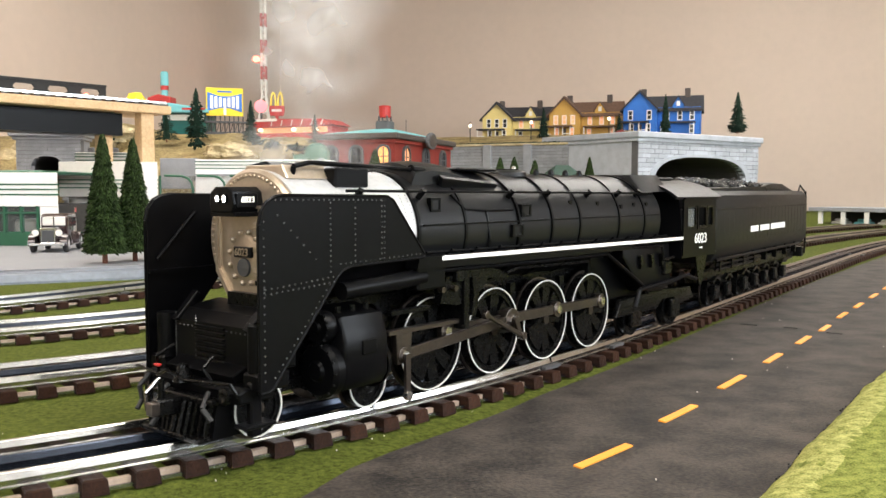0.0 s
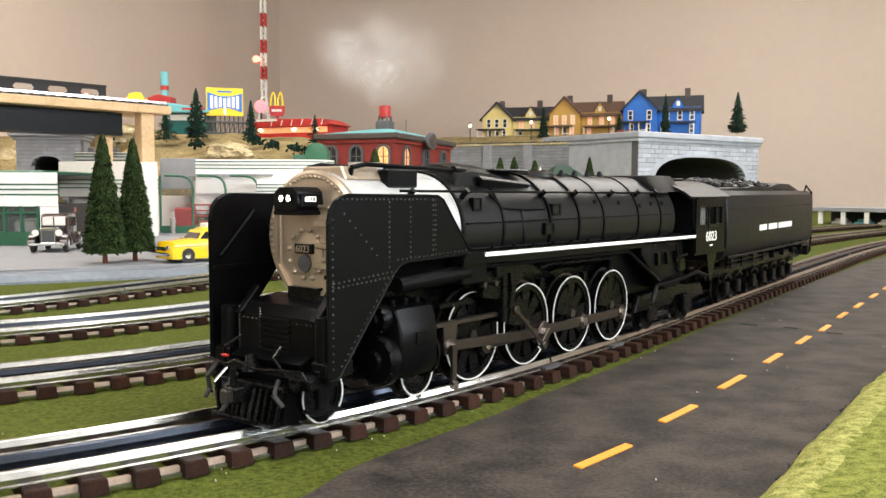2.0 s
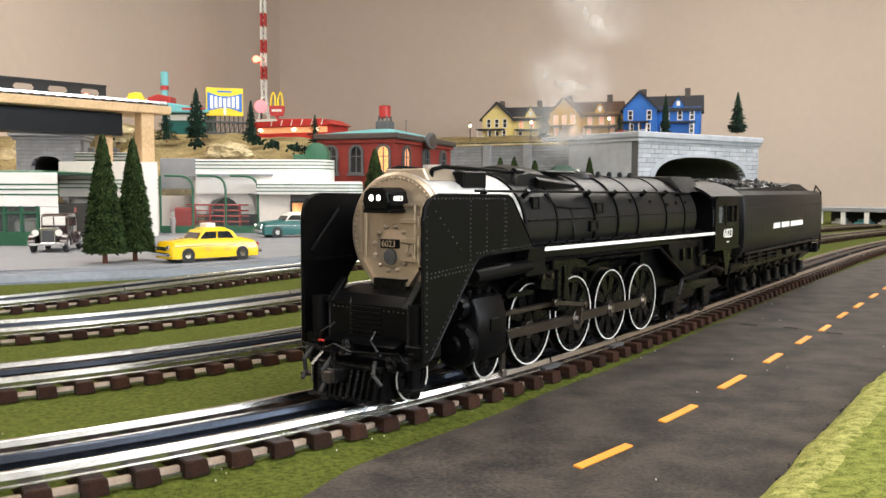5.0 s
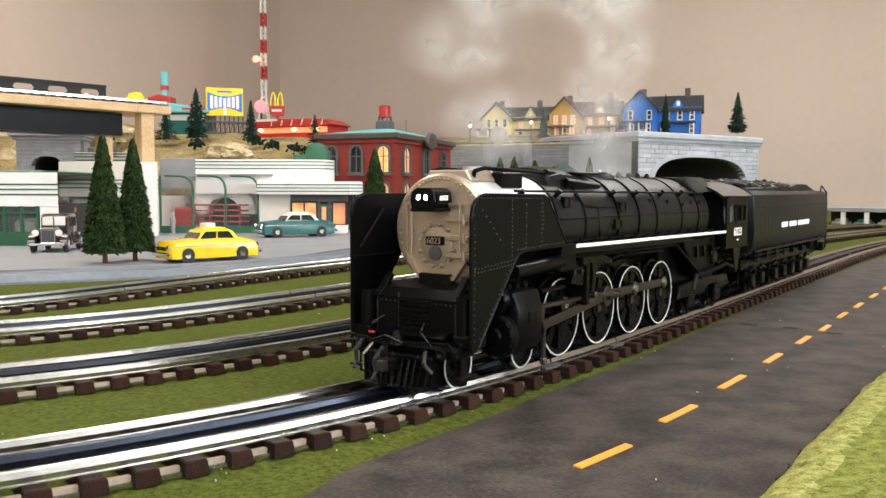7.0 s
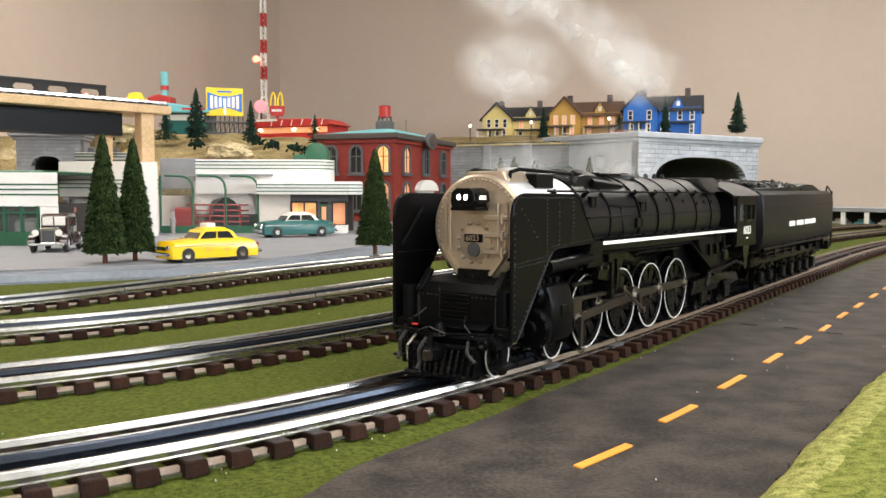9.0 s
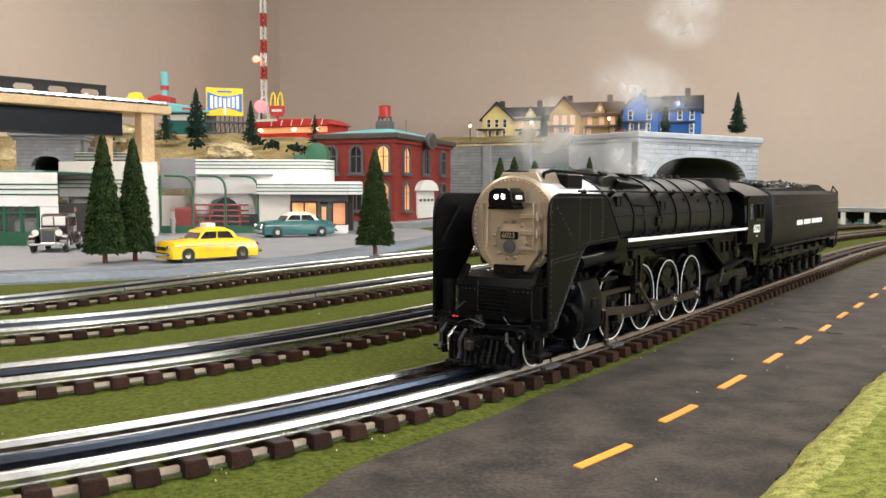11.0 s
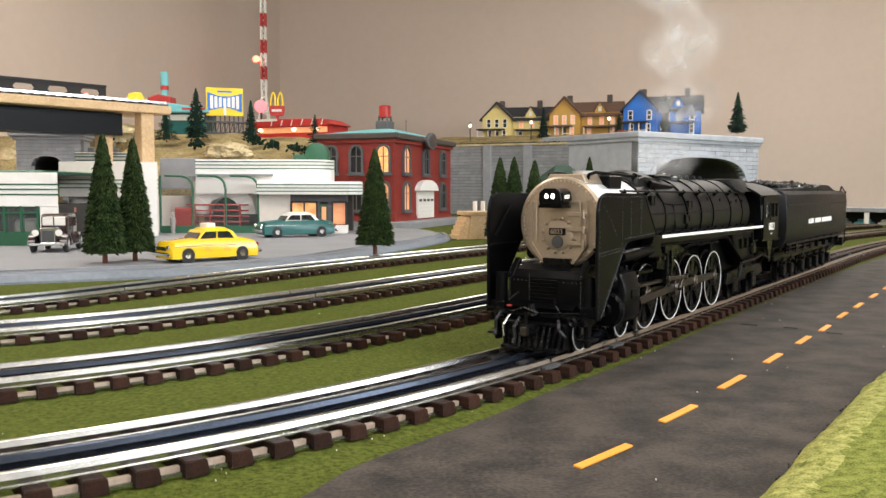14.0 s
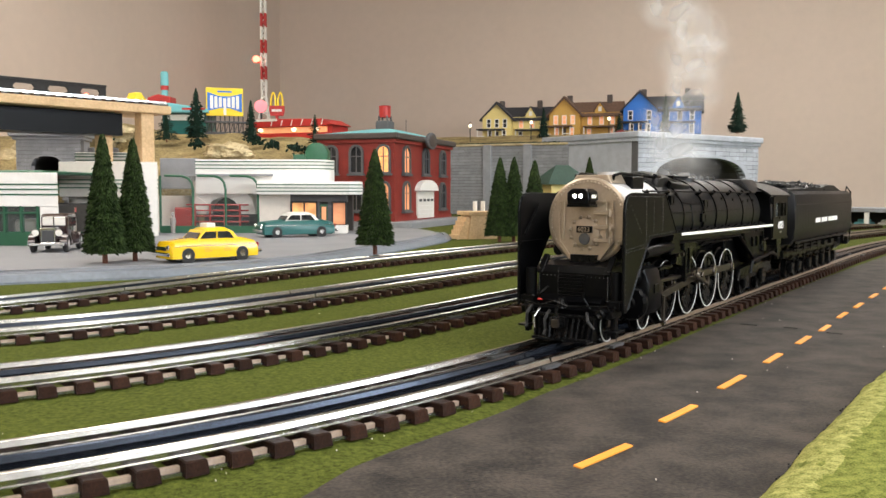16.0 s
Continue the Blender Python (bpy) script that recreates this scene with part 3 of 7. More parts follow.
for u in (-0.0143, 0.0150, 0.0530, 0.0803, 0.1058, 0.1462, 0.1754):
    part("boiler_band", tube(bmesh.new(), u - .0007, u + .0007, BR + (.0011 if u < .05 else .0019), 56), BLACK, boiler)
for lat in (-1, 1):
    part("seam_rail", B(-0.012, 0.195, -.0004, .0004, -.0004, .0004, 0, pose(0, -lat * (BR + .0008), BZ + .0035)), BLACK, boiler)

# smokebox front: riveted ring, octagonal door, number plate, hinges
front = part("smokebox_front", lathe(bmesh.new(), [(0, 0), (0, BR + .0005), (.0012, BR + .0005), (.0022, BR - .0008), (.0022, 0)], (-0.0828, 0, BZ), (-1, 0, 0), 56), GRAPHITE, loco, "tan graphite smokebox front with a raised riveted door", True)
front.matrix_basis = pose(.004, 0, 0)
octo = [(0.0178, .0135), (.0178, -.0120), (.0100, -.0222), (-.0100, -.0222), (-.0178, -.0120), (-.0178, .0135)]
part("door_panel", PR([(y, BZ + z - .001) for y, z in octo], "x", -0.0868, -0.0848, bevel=0.0006), GRAPHITE, front)
part("door_rib", ring_prism(bmesh.new(), [(y, BZ + z - .001) for y, z in octo], [(y * .92, BZ + z * .92 - .001) for y, z in octo], "x", -0.0880, -0.0860), GRAPHITE, front)
part("door_boss", lathe(bmesh.new(), [(0, .0092), (.0006, .0090), (.0012, .0075), (.0012, 0)], (-0.0866, 0, BZ - .0072), (-1, 0, 0), 28), GRAPHITE, front, "", True)
for i in range(12):
    a = 2 * math.pi * i / 12 + .2
    c = Vector((-0.0868, .0098 * math.cos(a), BZ - .0072 + .0098 * math.sin(a)))
    part("door_dog", lathe(bmesh.new(), [(0, .0011), (.0012, .0011), (.0018, .0005), (.0018, 0)], c, (-1, 0, 0), 8), GRAPHITE, front)
rv = bmesh.new()
for i in range(60):
    a = 2 * math.pi * i / 60
    c = Vector((-0.0850, (BR - .0022) * math.cos(a), BZ + (BR - .0022) * math.sin(a)))
    lathe(rv, [(0, .00075), (.0006, .0006), (.0008, 0)], c, (-1, 0, 0), 6)
tagged(part("rivets", rv, GRAPHITE, front), kind="stuff")
for z in (-.0115, -.0035, .005):
    h_ = part("hinge", B(-.0890, -.0866, -.0185, -.0060, BZ + z - .0012, BZ + z + .0012, .0004), GRAPHITE, front)
    part("hinge_pin", RD((-0.0888, -.0165, BZ + z - .0022), (-0.0888, -.0165, BZ + z + .0022), .0012, 8), GRAPHITE, h_)
part("handrail", pipe(bmesh.new(), [(-.0885, .0135, BZ + .012), (-.0885, .0135, BZ - .011)], .0005, 6), GRAPHITE, front)
part("handrail", pipe(bmesh.new(), [(-.0885, -.0140, BZ + .012), (-.0885, -.0140, BZ - .011)], .0005, 6), GRAPHITE, front)
plate = part("number_plate", B(-.0892, -.0872, -.0050, .0050, BZ - .0070, BZ - .0030, .0003), BLACK, front, "black plate with cast tan numerals")
FACE_F = Matrix(((0, 0, -1, 0), (-1, 0, 0, 0), (0, 1, 0, 0), (0, 0, 0, 1)))     # lettering turned to face forwards
text_mesh("plate_numerals", "6023", 0.0040, 0.0002, GRAPHITE, plate, Matrix.Translation((-.0894, 0, BZ - .0051)) @ FACE_F)
part("badge", lathe(bmesh.new(), [(0, .0036), (.0008, .0034), (.0010, 0)], (-.0880, 0, BZ - .0108), (-1, 0, 0), 20), DKGREY, front, "dark oval works badge")

# headlight with number boards
hl = part("headlight", PR([(-.0072, .0), (.0072, .0), (.0082, .0035), (.0072, .0085), (.004, .0105), (-.004, .0105), (-.0072, .0085), (-.0082, .0035)], "x", -.0960, -.0800, bevel=.0006), BLACK, loco, "twin-beam headlight case with number boards")
hl.matrix_basis = pose(-.0090, 0, .0902) @ Matrix.Diagonal((.87, .87, .90, 1))
part("headlight_bracket", B(-.0955, -.082, -.0085, .0085, -.0016, .0002, .0003), BLACK, hl)
for y in (-.0024, .0022):
    part("lamp", lathe(bmesh.new(), [(0, .0015), (.0005, .0013), (.0009, 0)], (-.0958, y, .0056), (-1, 0, 0), 16), HEADL, hl, "glowing round headlamp")
    part("lamp_rim", ring_prism(bmesh.new(), circle(y, .0056, .0020, 16), circle(y, .0056, .0015, 16), "x", -.0966, -.0955), BLACK, hl)
for sy in (-1, 1):
    nb = part("number_board", B(-.0945, -.0845, sy * .0080 - .0006, sy * .0080 + .0006, .0020, .0078, .0002), BLACK, hl, "black board with lit white numerals")
    nb.matrix_basis = pose(0, 0, 0)
    text_mesh("board_numerals", "6023", 0.0033, 0.0001, glow("lit_numerals", (1, .96, .85), 1.2) if sy < 0 else bpy.data.materials["lit_numerals"], nb, pose(-.0894, sy * .0088, .0052, 90, 0, 0 if sy < 0 else 180))

# box, stack and pipes on top of the smokebox
part("stack_box", PR([(-.0135, .0), (.0135, .0), (.0105, .0052), (-.0105, .0052)], "x", -.0700, -.0500, bevel=.0008), GRAPHITE, loco, "tan trapezoid feedwater casing").matrix_basis = pose(0, 0, BZ + BR - .0032)
stk = part("stack", lathe(bmesh.new(), [(0, .0080), (.004, .0070), (.0062, .0074), (.0062, .0050), (.001, .0048)], (-.046, 0, BZ + BR - .002), (0, 0, 1), 24), SILVER, loco, "short silver double chimney", True)
for sy in (-1, 1):
    part("top_pipe", pipe(bmesh.new(), [(-.066, sy * .011, BZ + BR - .0050), (-.066, sy * .0125, BZ + BR + .0015), (-.059, sy * .0130, BZ + BR + .0030), (.0005, sy * .0135, BZ + BR + .0012), (.004, sy * .012, BZ + BR - .003)], .0010, 8), BLACK, loco, "", True)
    part("pipe_box", B(-.051, -.034, sy * .0145 - .0035, sy * .0145 + .0035, BZ + BR - .0065, BZ + BR + .0012, .0006), BLACK, loco)
    part("pipe_flange", RD((-.006, sy * .0135, BZ + BR + .0014), (.001, sy * .0135, BZ + BR + .0010), .0022, 10), BLACK, loco)
    # sloping dark strap and rivet rows on the smokebox
    rv = bmesh.new()
    for i in range(22):
        a = radians(10 + 75 * i / 21)
        for u in (-.0165, -.0200):
            lathe(rv, [(0, .00045), (.0004, .0003), (.0005, 0)], (u, -sy * BR * math.cos(a), BZ + BR * math.sin(a)), (0, -sy * math.cos(a), math.sin(a)), 6)
    tagged(part("rivets", rv, SILVER, loco), kind="stuff")
part("hatch_plate", B(-.034, -.022, -.0165, -.0120, 0, .0010, .0003), SILVER, loco).matrix_basis = pose(0, 0, BZ + .0235, 28, 0, 0)

# skyline casing and domes behind the smokebox
sky = bmesh.new()
prof = [(-.0085, .0000), (-.006, .0040), (.004, .0050), (.018, .0042), (.033, .0018), (.050, .0004)]
for (ua, ha), (ub, hb) in zip(prof, prof[1:]):
    va = [sky.verts.new((ua, y, BZ + math.sqrt(max(0, (BR + ha + .0008) ** 2 - y * y)))) for y in np.linspace(-.0165, .0165, 13)]
    vb = [sky.verts.new((ub, y, BZ + math.sqrt(max(0, (BR + hb + .0008) ** 2 - y * y)))) for y in np.linspace(-.0165, .0165, 13)]
    for i in range(12):
        sky.faces.new((va[i], va[i + 1], vb[i + 1], vb[i]))
bmesh.ops.remove_doubles(sky, verts=sky.verts[:], dist=1e-5)
ex = bmesh.ops.extrude_face_region(sky, geom=sky.faces[:])
bmesh.ops.translate(sky, vec=(0, 0, -.006), verts=[v for v in ex["geom"] if isinstance(v, bmesh.types.BMVert)])
part("sand_dome", sky, JACKET, loco, "long low black dome casing", True)
for sy in (-1, 1):
    part("dome_skirt", PR([(.006, .0), (.047, -.003), (.049, -.012), (.022, -.013), (.010, -.008)], "y", -.0016, .0016, bevel=.0008), JACKET, loco, "", True).matrix_basis = pose(0, sy * .0195, BZ + .0245, sy * -38, 0, 0)
part("dome_lip", B(.020, .049, -.0165, .0165, BZ + BR + .0014, BZ + BR + .0030, .0006), BLACK, loco)
dome = part("steam_dome", lathe(bmesh.new(), [(0, .0105), (.0022, .0100), (.0034, .0080), (.0034, .0058), (.0026, .0056), (.0026, 0)], (.078, 0, BZ + BR - .0004), (0, 0, 1), 24), JACKET, loco, "", True)
part("dome_ring", lathe(bmesh.new(), [(0, .0060), (.0010, .0066), (.0010, .0050), (0, .0050)], (.078, 0, BZ + BR + .0026), (0, 0, 1), 24), BRIGHT, dome)
for u in (.094, .108, .122, .136):
    part("safety_valve", lathe(bmesh.new(), [(0, .0018), (.002, .0016), (.0032, .0009), (.0032, 0)], (u + .004, -.004, BZ + BR + .0008), (0, 0, 1), 8), BLACK, loco)
part("whistle", lathe(bmesh.new(), [(0, .0012), (.005, .0012), (.006, 0)], (.092, .006, BZ + BR), (0, 0, 1), 8), BRIGHT, loco, "small brass-coloured whistle")

# handrail with stanchions along the boiler
for sy in (-1, 1):
    hr = part("boiler_handrail", RD((-.052, sy * .0250, BZ + .0180), (.188, sy * .0250, BZ + .0168), .0006, 8), BLACK, loco)
    for u in (-.045, -.0107, .0500, .0800, .118, .149, .171):
        part("stanchion", RD((u, sy * .0222, BZ + .0150), (u, sy * .0256, BZ + .0184), .0013, 8), BLACK, hr)
    for u, z in ((.0560, .0065), (.0500, -.003), (.1000, .012), (.126, .011), (.150, .009), (.165, .010), (.180, .010)):
        y = math.sqrt((BR + .001) ** 2 - z * z)
        part("washout_plug", RD((u, sy * (y - .001), BZ + z), (u, sy * (y + .0008), BZ + z), .0014, 8), BLACK, loco)

# covers, a pipe run and small valves on the boiler side
for sy in (-1, 1):
    for u, z, w_ in ((.0590, .0085, .0040), (.0510, -.0010, .0042), (-.0030, .0120, .0030)):
        y = math.sqrt((BR + .001) ** 2 - z * z)
        cv = part("inspection_cover", B(u - w_, u + w_, sy * y - .0008, sy * y + .0008, BZ + z - .0030, BZ + z + .0030, .0004), JACKET, boiler)
        part("cover_frame", ring_prism(bmesh.new(), [(u - w_, BZ + z - .003), (u + w_, BZ + z - .003), (u + w_, BZ + z + .003), (u - w_, BZ + z + .003)], [(u - w_ * .7, BZ + z - .002), (u + w_ * .7, BZ + z - .002), (u + w_ * .7, BZ + z + .002), (u - w_ * .7, BZ + z + .002)], "y", sy * y - .0012, sy * y + .0012), BLACK, cv)
    part("sand_pipe", pipe(bmesh.new(), [(.010, sy * .0215, BZ + .0165), (.016, sy * .0245, BZ + .0100), (.030, sy * .0252, BZ + .0090), (.050, sy * .0252, BZ + .0090)], .0006, 6), BLACK, boiler)
    part("sand_pipe", pipe(bmesh.new(), [(.030, sy * .0252, BZ + .0090), (.031, sy * .0268, BZ - .004), (.031, sy * .0262, BZ - .010)], .0006, 6), BLACK, boiler)
    part("oil_pipe", pipe(bmesh.new(), [(-.014, sy * .0300, .0725), (.060, sy * .0295, .0718), (.150, sy * .0290, .0708), (.200, sy * .0290, .0704)], .0006, 6), BLACK, loco)
    for i in range(12):
        part("pipe_clip", RD((.000 + i * .0165, sy * .0272, .0705 - i * .00012), (.000 + i * .0165, sy * .0318, .0735 - i * .00012), .0005, 5), BLACK, loco)

# running boards with the white stripe
for sy in (-1, 1):
    rb = part("running_board", PR([(-.022, .0712), (.2127, .0692), (.2127, .0668), (-.022, .0688)], "y", sy * .0245, sy * .0335), BLACK, loco)
    part("white_stripe", PR([(-.0085, .0711), (.2127, .0693), (.2127, .0675), (-.0085, .0692)], "y", sy * .0335, sy * .0339), WHITE, rb, "crisp white painted stripe")
    lip = part("board_lip", PR([(-.022, .0688), (.15, .0668), (.15, .0648), (.02, .0655), (-.022, .0665)], "y", sy * .0260, sy * .0330), BLACK, loco)

# smoke deflectors
DEFL = [(-.0972, .0868), (-.0962, .0915), (-.0940, .0946), (-.0910, .0962), (-.0878, .0968), (-.0400, .0962), (-.0365, .0945), (-.0190, .0720), (-.0200, .0712), (-.0580, .0702), (-.0620, .0690), (-.0646, .0665), (-.0922, .0308), (-.0940, .0298), (-.0972, .0298)]
for sy in (-1, 1):
    df = part("smoke_deflector", PR(DEFL, "y", sy * .0325, sy * .0340), BLACK, loco, "tall black riveted smoke deflector plate")
    part("deflector_rim", pipe(bmesh.new(), [(u, sy * .0338, z) for u, z in DEFL + DEFL[:1]], .0006, 6), BLACK, df)
    rv = bmesh.new()
    lines = [((-.0955, .034), (-.0955, .088), 20), ((-.0930, .0952), (-.041, .0948), 24), ((-.0675, .069), (-.0675, .094), 14), ((-.0560, .0722), (-.0560, .094), 12), ((-.0428, .0722), (-.0428, .0945), 12), ((-.0414, .0722), (-.0414, .0945), 12),
             ((-.095, .0650), (-.064, .0672), 14), ((-.095, .0632), (-.066, .0652), 14), ((-.063, .0715), (-.022, .0728), 18), ((-.0915, .0345), (-.0680, .0645), 16), ((-.090, .090), (-.074, .074), 7), ((-.0955, .0660), (-.0955, .0640), 2)]
    for a, b, n in lines:
        for i in range(n):
            k = i / (n - 1)
            lathe(rv, [(0, .00038), (.0003, .0003), (.0004, 0)], (a[0] + (b[0] - a[0]) * k, sy * .0340, a[1] + (b[1] - a[1]) * k), (0, sy, 0), 5)
    tagged(part("rivets", rv, RIVET, df), kind="stuff")
    part("inner_stay", pipe(bmesh.new(), [(-.094, sy * .0315, .072), (-.078, sy * .0315, .090)], .0007, 6), BLACK, df)
    part("inner_rib", B(-.097, -.070, sy * .0318 - .0006, sy * .0318 + .0006, .0665, .0680), BLACK, df)

# front apron, steps, pilot and coupler
apron = part("front_apron", PR([(-.0925, .0340), (-.0925, .0500), (-.0890, .0540), (-.0740, .0560), (-.0740, .0340)], "y", -.0235, .0235, bevel=.0012), BLACK, loco, "black riveted front apron with grille")
for i in range(8):
    part("grille_slat", B(-.0936, -.0922, -.0080, .0090, .0340 + .0020 * i, .0350 + .0020 * i, .0002), BLACK, apron)
rv = bmesh.new()
for i in range(18):
    for y, z in ((-.022 + .044 * i / 17, .0450), (-.022, .031 + .018 * i / 17), (.022, .031 + .018 * i / 17), (.0095, .031 + .018 * i / 17)):
        lathe(rv, [(0, .0004), (.0003, .0003), (.0004, 0)], (-.0925, y, z + .003), (-1, 0, 0), 5)
tagged(part("rivets", rv, RIVET, apron), kind="stuff")
for sy in (-1, 1):
    part("apron_stay", PR([(-.0940, .0500), (-.0850, .0600), (-.0835, .0585), (-.0910, .0480)], "y", sy * .0195, sy * .0235, bevel=.0006), BLACK, loco)
    part("deflector_post", B(-.097, -.084, sy * .0235, sy * .0325, .030, .036, .0008), BLACK, loco)
    part("footstep", B(-.1010, -.0890, sy * .0240, sy * .0315, .0175, .0188, .0003), BLACK, loco)
    part("step_hanger", B(-.0975, -.0930, sy * .0262, sy * .0290, .0140, .0330, .0005), BLACK, loco)
beam = part("buffer_beam", PR([(-.1015, .0260), (-.1025, .0300), (-.0990, .0312), (-.0880, .0312), (-.0880, .0260)], "y", -.0290, .0290, bevel=.0008), BLACK, loco)
part("cut_lever", pipe(bmesh.new(), [(-.1040, .029, .0330), (-.1055, .012, .0322), (-.1075, .004, .0350), (-.1060, -.004, .0322), (-.1040, -.027, .0335), (-.1010, -.0285, .0275)], .0006, 6), WORKS, loco)
pil = part("pilot", PR([(-.1050, .0130), (-.1030, .0260), (-.0940, .0260), (-.0920, .0130)], "y", -.0185, .0185), BLACK, loco, "black barred pilot below the coupler")
for i in range(11):
    y = -.0185 + .037 * i / 10
    part("pilot_bar", RD((-.1085 + abs(y) * .12, y * .88, .0135), (-.1052, y, .0262), .0009, 6), WORKS, pil)
part("pilot_foot", B(-.1095, -.1020, -.0175, .0175, .0122, .0140, .0004), WORKS, pil)
part("pilot_top", B(-.1065, -.1020, -.0200, .0200, .0252, .0272, .0004), WORKS, pil)
cp = part("coupler", PR([(-.1150, -.0030), (-.1150, .0012), (-.1120, .0042), (-.1040, .0036), (-.1040, -.0034), (-.1100, -.0040)], "z", .0205, .0265, bevel=.0008), WORKS, loco, "grey knuckle coupler")
part("knuckle", PR([(-.1172, -.0034), (-.1172, .0004), (-.1145, .0008), (-.1145, -.0034)], "z", .0211, .0259, bevel=.0005), RODS, cp)
part("coupler_pin", RD((-.1120, .000, .0262), (-.1120, .000, .0330), .0011, 8), WORKS, cp)
part("hose", pipe(bmesh.new(), [(-.1040, .0085, .0290), (-.1085, .0095, .0235), (-.1080, .0090, .0180), (-.1110, .0085, .0150)], .0010, 8), RUBBER, loco)
part("hose", pipe(bmesh.new(), [(-.1035, .0150, .0300), (-.1080, .0165, .0250), (-.1080, .0160, .0185)], .0008, 8), BRIGHT, loco, "steel air hose fitting")
part("hose", pipe(bmesh.new(), [(-.1040, -.0150, .0290), (-.1080, -.0175, .0245), (-.1065, -.0205, .0205)], .0009, 8), RUBBER, loco)
part("hose", pipe(bmesh.new(), [(-.1035, .0200, .0320), (-.1075, .0215, .0270), (-.1060, .0225, .0215), (-.1085, .0215, .0185)], .0009, 8), RUBBER, loco)
part("marker", B(-.1050, -.1035, .0135, .0165, .0345, .0354, .0002), REDP, loco, "small red coupler tag")
part("lever_bracket", pipe(bmesh.new(), [(-.1020, .018, .031), (-.1045, .015, .0385), (-.0985, .013, .0420)], .0006, 6), WORKS, loco)
part("lever_bracket", pipe(bmesh.new(), [(-.1020, -.016, .031), (-.1045, -.013, .0370), (-.0985, -.010, .0400)], .0006, 6), WORKS, loco)
part("signal_horn", lathe(bmesh.new(), [(0, .0036), (.0015, .0034), (.004, .0022), (.006, .0018), (.0068, 0)], (-.1030, .001, .0305), (0, .1, 1), 16), WORKS, loco, "", True)
part("poling_pocket", lathe(bmesh.new(), [(0, .0030), (.0015, .0030), (.0020, .0018), (.0010, 0)], (-.1020, -.0225, .0285), (-1, 0, 0), 14), WORKS, loco)
part("poling_pocket", lathe(bmesh.new(), [(0, .0030), (.0015, .0030), (.0020, .0018), (.0010, 0)], (-.1020, .0225, .0285), (-1, 0, 0), 14), WORKS, loco)
part("drop_plate", PR([(-.0970, .0312), (-.0985, .0340), (-.0900, .0380), (-.0880, .0312)], "y", -.0200, .0200, bevel=.0006), BLACK, loco)
for sy in (-1, 1):
    part("air_pump", RD((-.0930, sy * .0272, .034), (-.0930, sy * .0272, .052), .0036, 14), BLACK, loco, "", True)

# frames, cylinders and motion brackets
for sy in (-1, 1):
    part("frame", PR([(-.085, .024), (-.085, .046), (.16, .046), (.205, .038), (.205, .028), (.14, .026)], "y", sy * .0085, sy * .0105), WORKS, loco)
    cyl = part("cylinder", PR([(.0330, .0270), (.0330, .0420), (.0310, .0470), (.0300, .0510), (.0150, .0540), (.0150, .0230), (.0300, .0230)], "x", -.0600, -.0385, bevel=.0012), BLACK, loco, "black cylinder block with bolted covers", True)
    cyl.data.transform(Matrix.Scale(-1, 4, (0, 1, 0)) if sy < 0 else Matrix.Identity(4))
    if sy < 0:
        cyl.data.flip_normals()
    for z, r in ((.0305, .0108), (.0470, .0064)):
        cv = part("cylinder_cover", lathe(bmesh.new(), [(0, r), (.003, r), (.0045, r * .86), (.0045, r * .4), (.0055, r * .3), (.0055, 0)], (-.0600, sy * .0225, z), (-1, 0, 0), 24), BLACK, cyl, "", True)
        rv = bmesh.new()
        for i in range(14):
            a = 2 * math.pi * i / 14
            lathe(rv, [(0, .0006), (.0007, .0005), (.0008, 0)], (-.0640, sy * .0225 + r * .92 * math.cos(a), z + r * .92 * math.sin(a)), (-1, 0, 0), 6)
        tagged(part("cover_bolts", rv, WORKS, cv), kind="stuff")
        part("back_cover", lathe(bmesh.new(), [(0, r), (.002, r * .95), (.004, r * .5), (.008, r * .3), (.008, 0)], (-.0385, sy * .0225, z), (1, 0, 0), 20), BLACK, cyl, "", True)
    part("cylinder_cock", B(-.0520, -.0450, sy * .0328, sy * .0338, .0360, .0415, .0003), BLACK, cyl)
    for u in (-.057, -.050, -.043):
        part("valve_bolt", RD((u, sy * .0255, .0520), (u, sy * .0255, .0545), .0012, 8), WORKS, cyl)
    part("crosshead_guide", B(-.0320, .0120, sy * .0250 - .0020, sy * .0250 + .0020, .0395, .0415, .0003), RODS, loco)
    part("valve_guide", B(-.0320, -.0100, sy * .0270 - .0016, sy * .0270 + .0016, .0480, .0500, .0003), WORKS, loco)
    part("link_bracket", PR([(-.0040, .0500), (.0000, .0610), (.0260, .0640), (.0420, .0600), (.0420, .0575), (.0280, .0585), (.0240, .0540), (.0080, .0480)], "y", sy * .0245, sy * .0285), WORKS, loco, "", True)
    part("expansion_link", PR([(.0140, .0600), (.0175, .0600), (.0185, .0520), (.0165, .0430), (.0135, .0430), (.0150, .0520)], "y", sy * .0290, sy * .0310), WORKS, loco)
    part("guide_yoke", B(.0100, .0135, sy * .0120, sy * .0300, .0370, .0640, .0004), WORKS, loco)
    part("air_tank", RD((-.0580, sy * .0285, .0605), (-.0150, sy * .0285, .0625), .0035, 14), BLACK, loco, "", True)
    part("steam_pipe", B(-.0200, -.0030, sy * .0240, sy * .0310, .0570, .0690, .0008), BLACK, loco)
    part("lubricator", B(.0040, .0090, sy * .0260, sy * .0310, .0585, .0640, .0005), WORKS, loco)
    part("brake_pipe", pipe(bmesh.new(), [(-.01, sy * .0300, .0645), (.09, sy * .0300, .0635), (.128, sy * .0300, .0635), (.168, sy * .0295, .0430), (.176, sy * .0295, .0370)], .0011, 8), BLACK, loco)
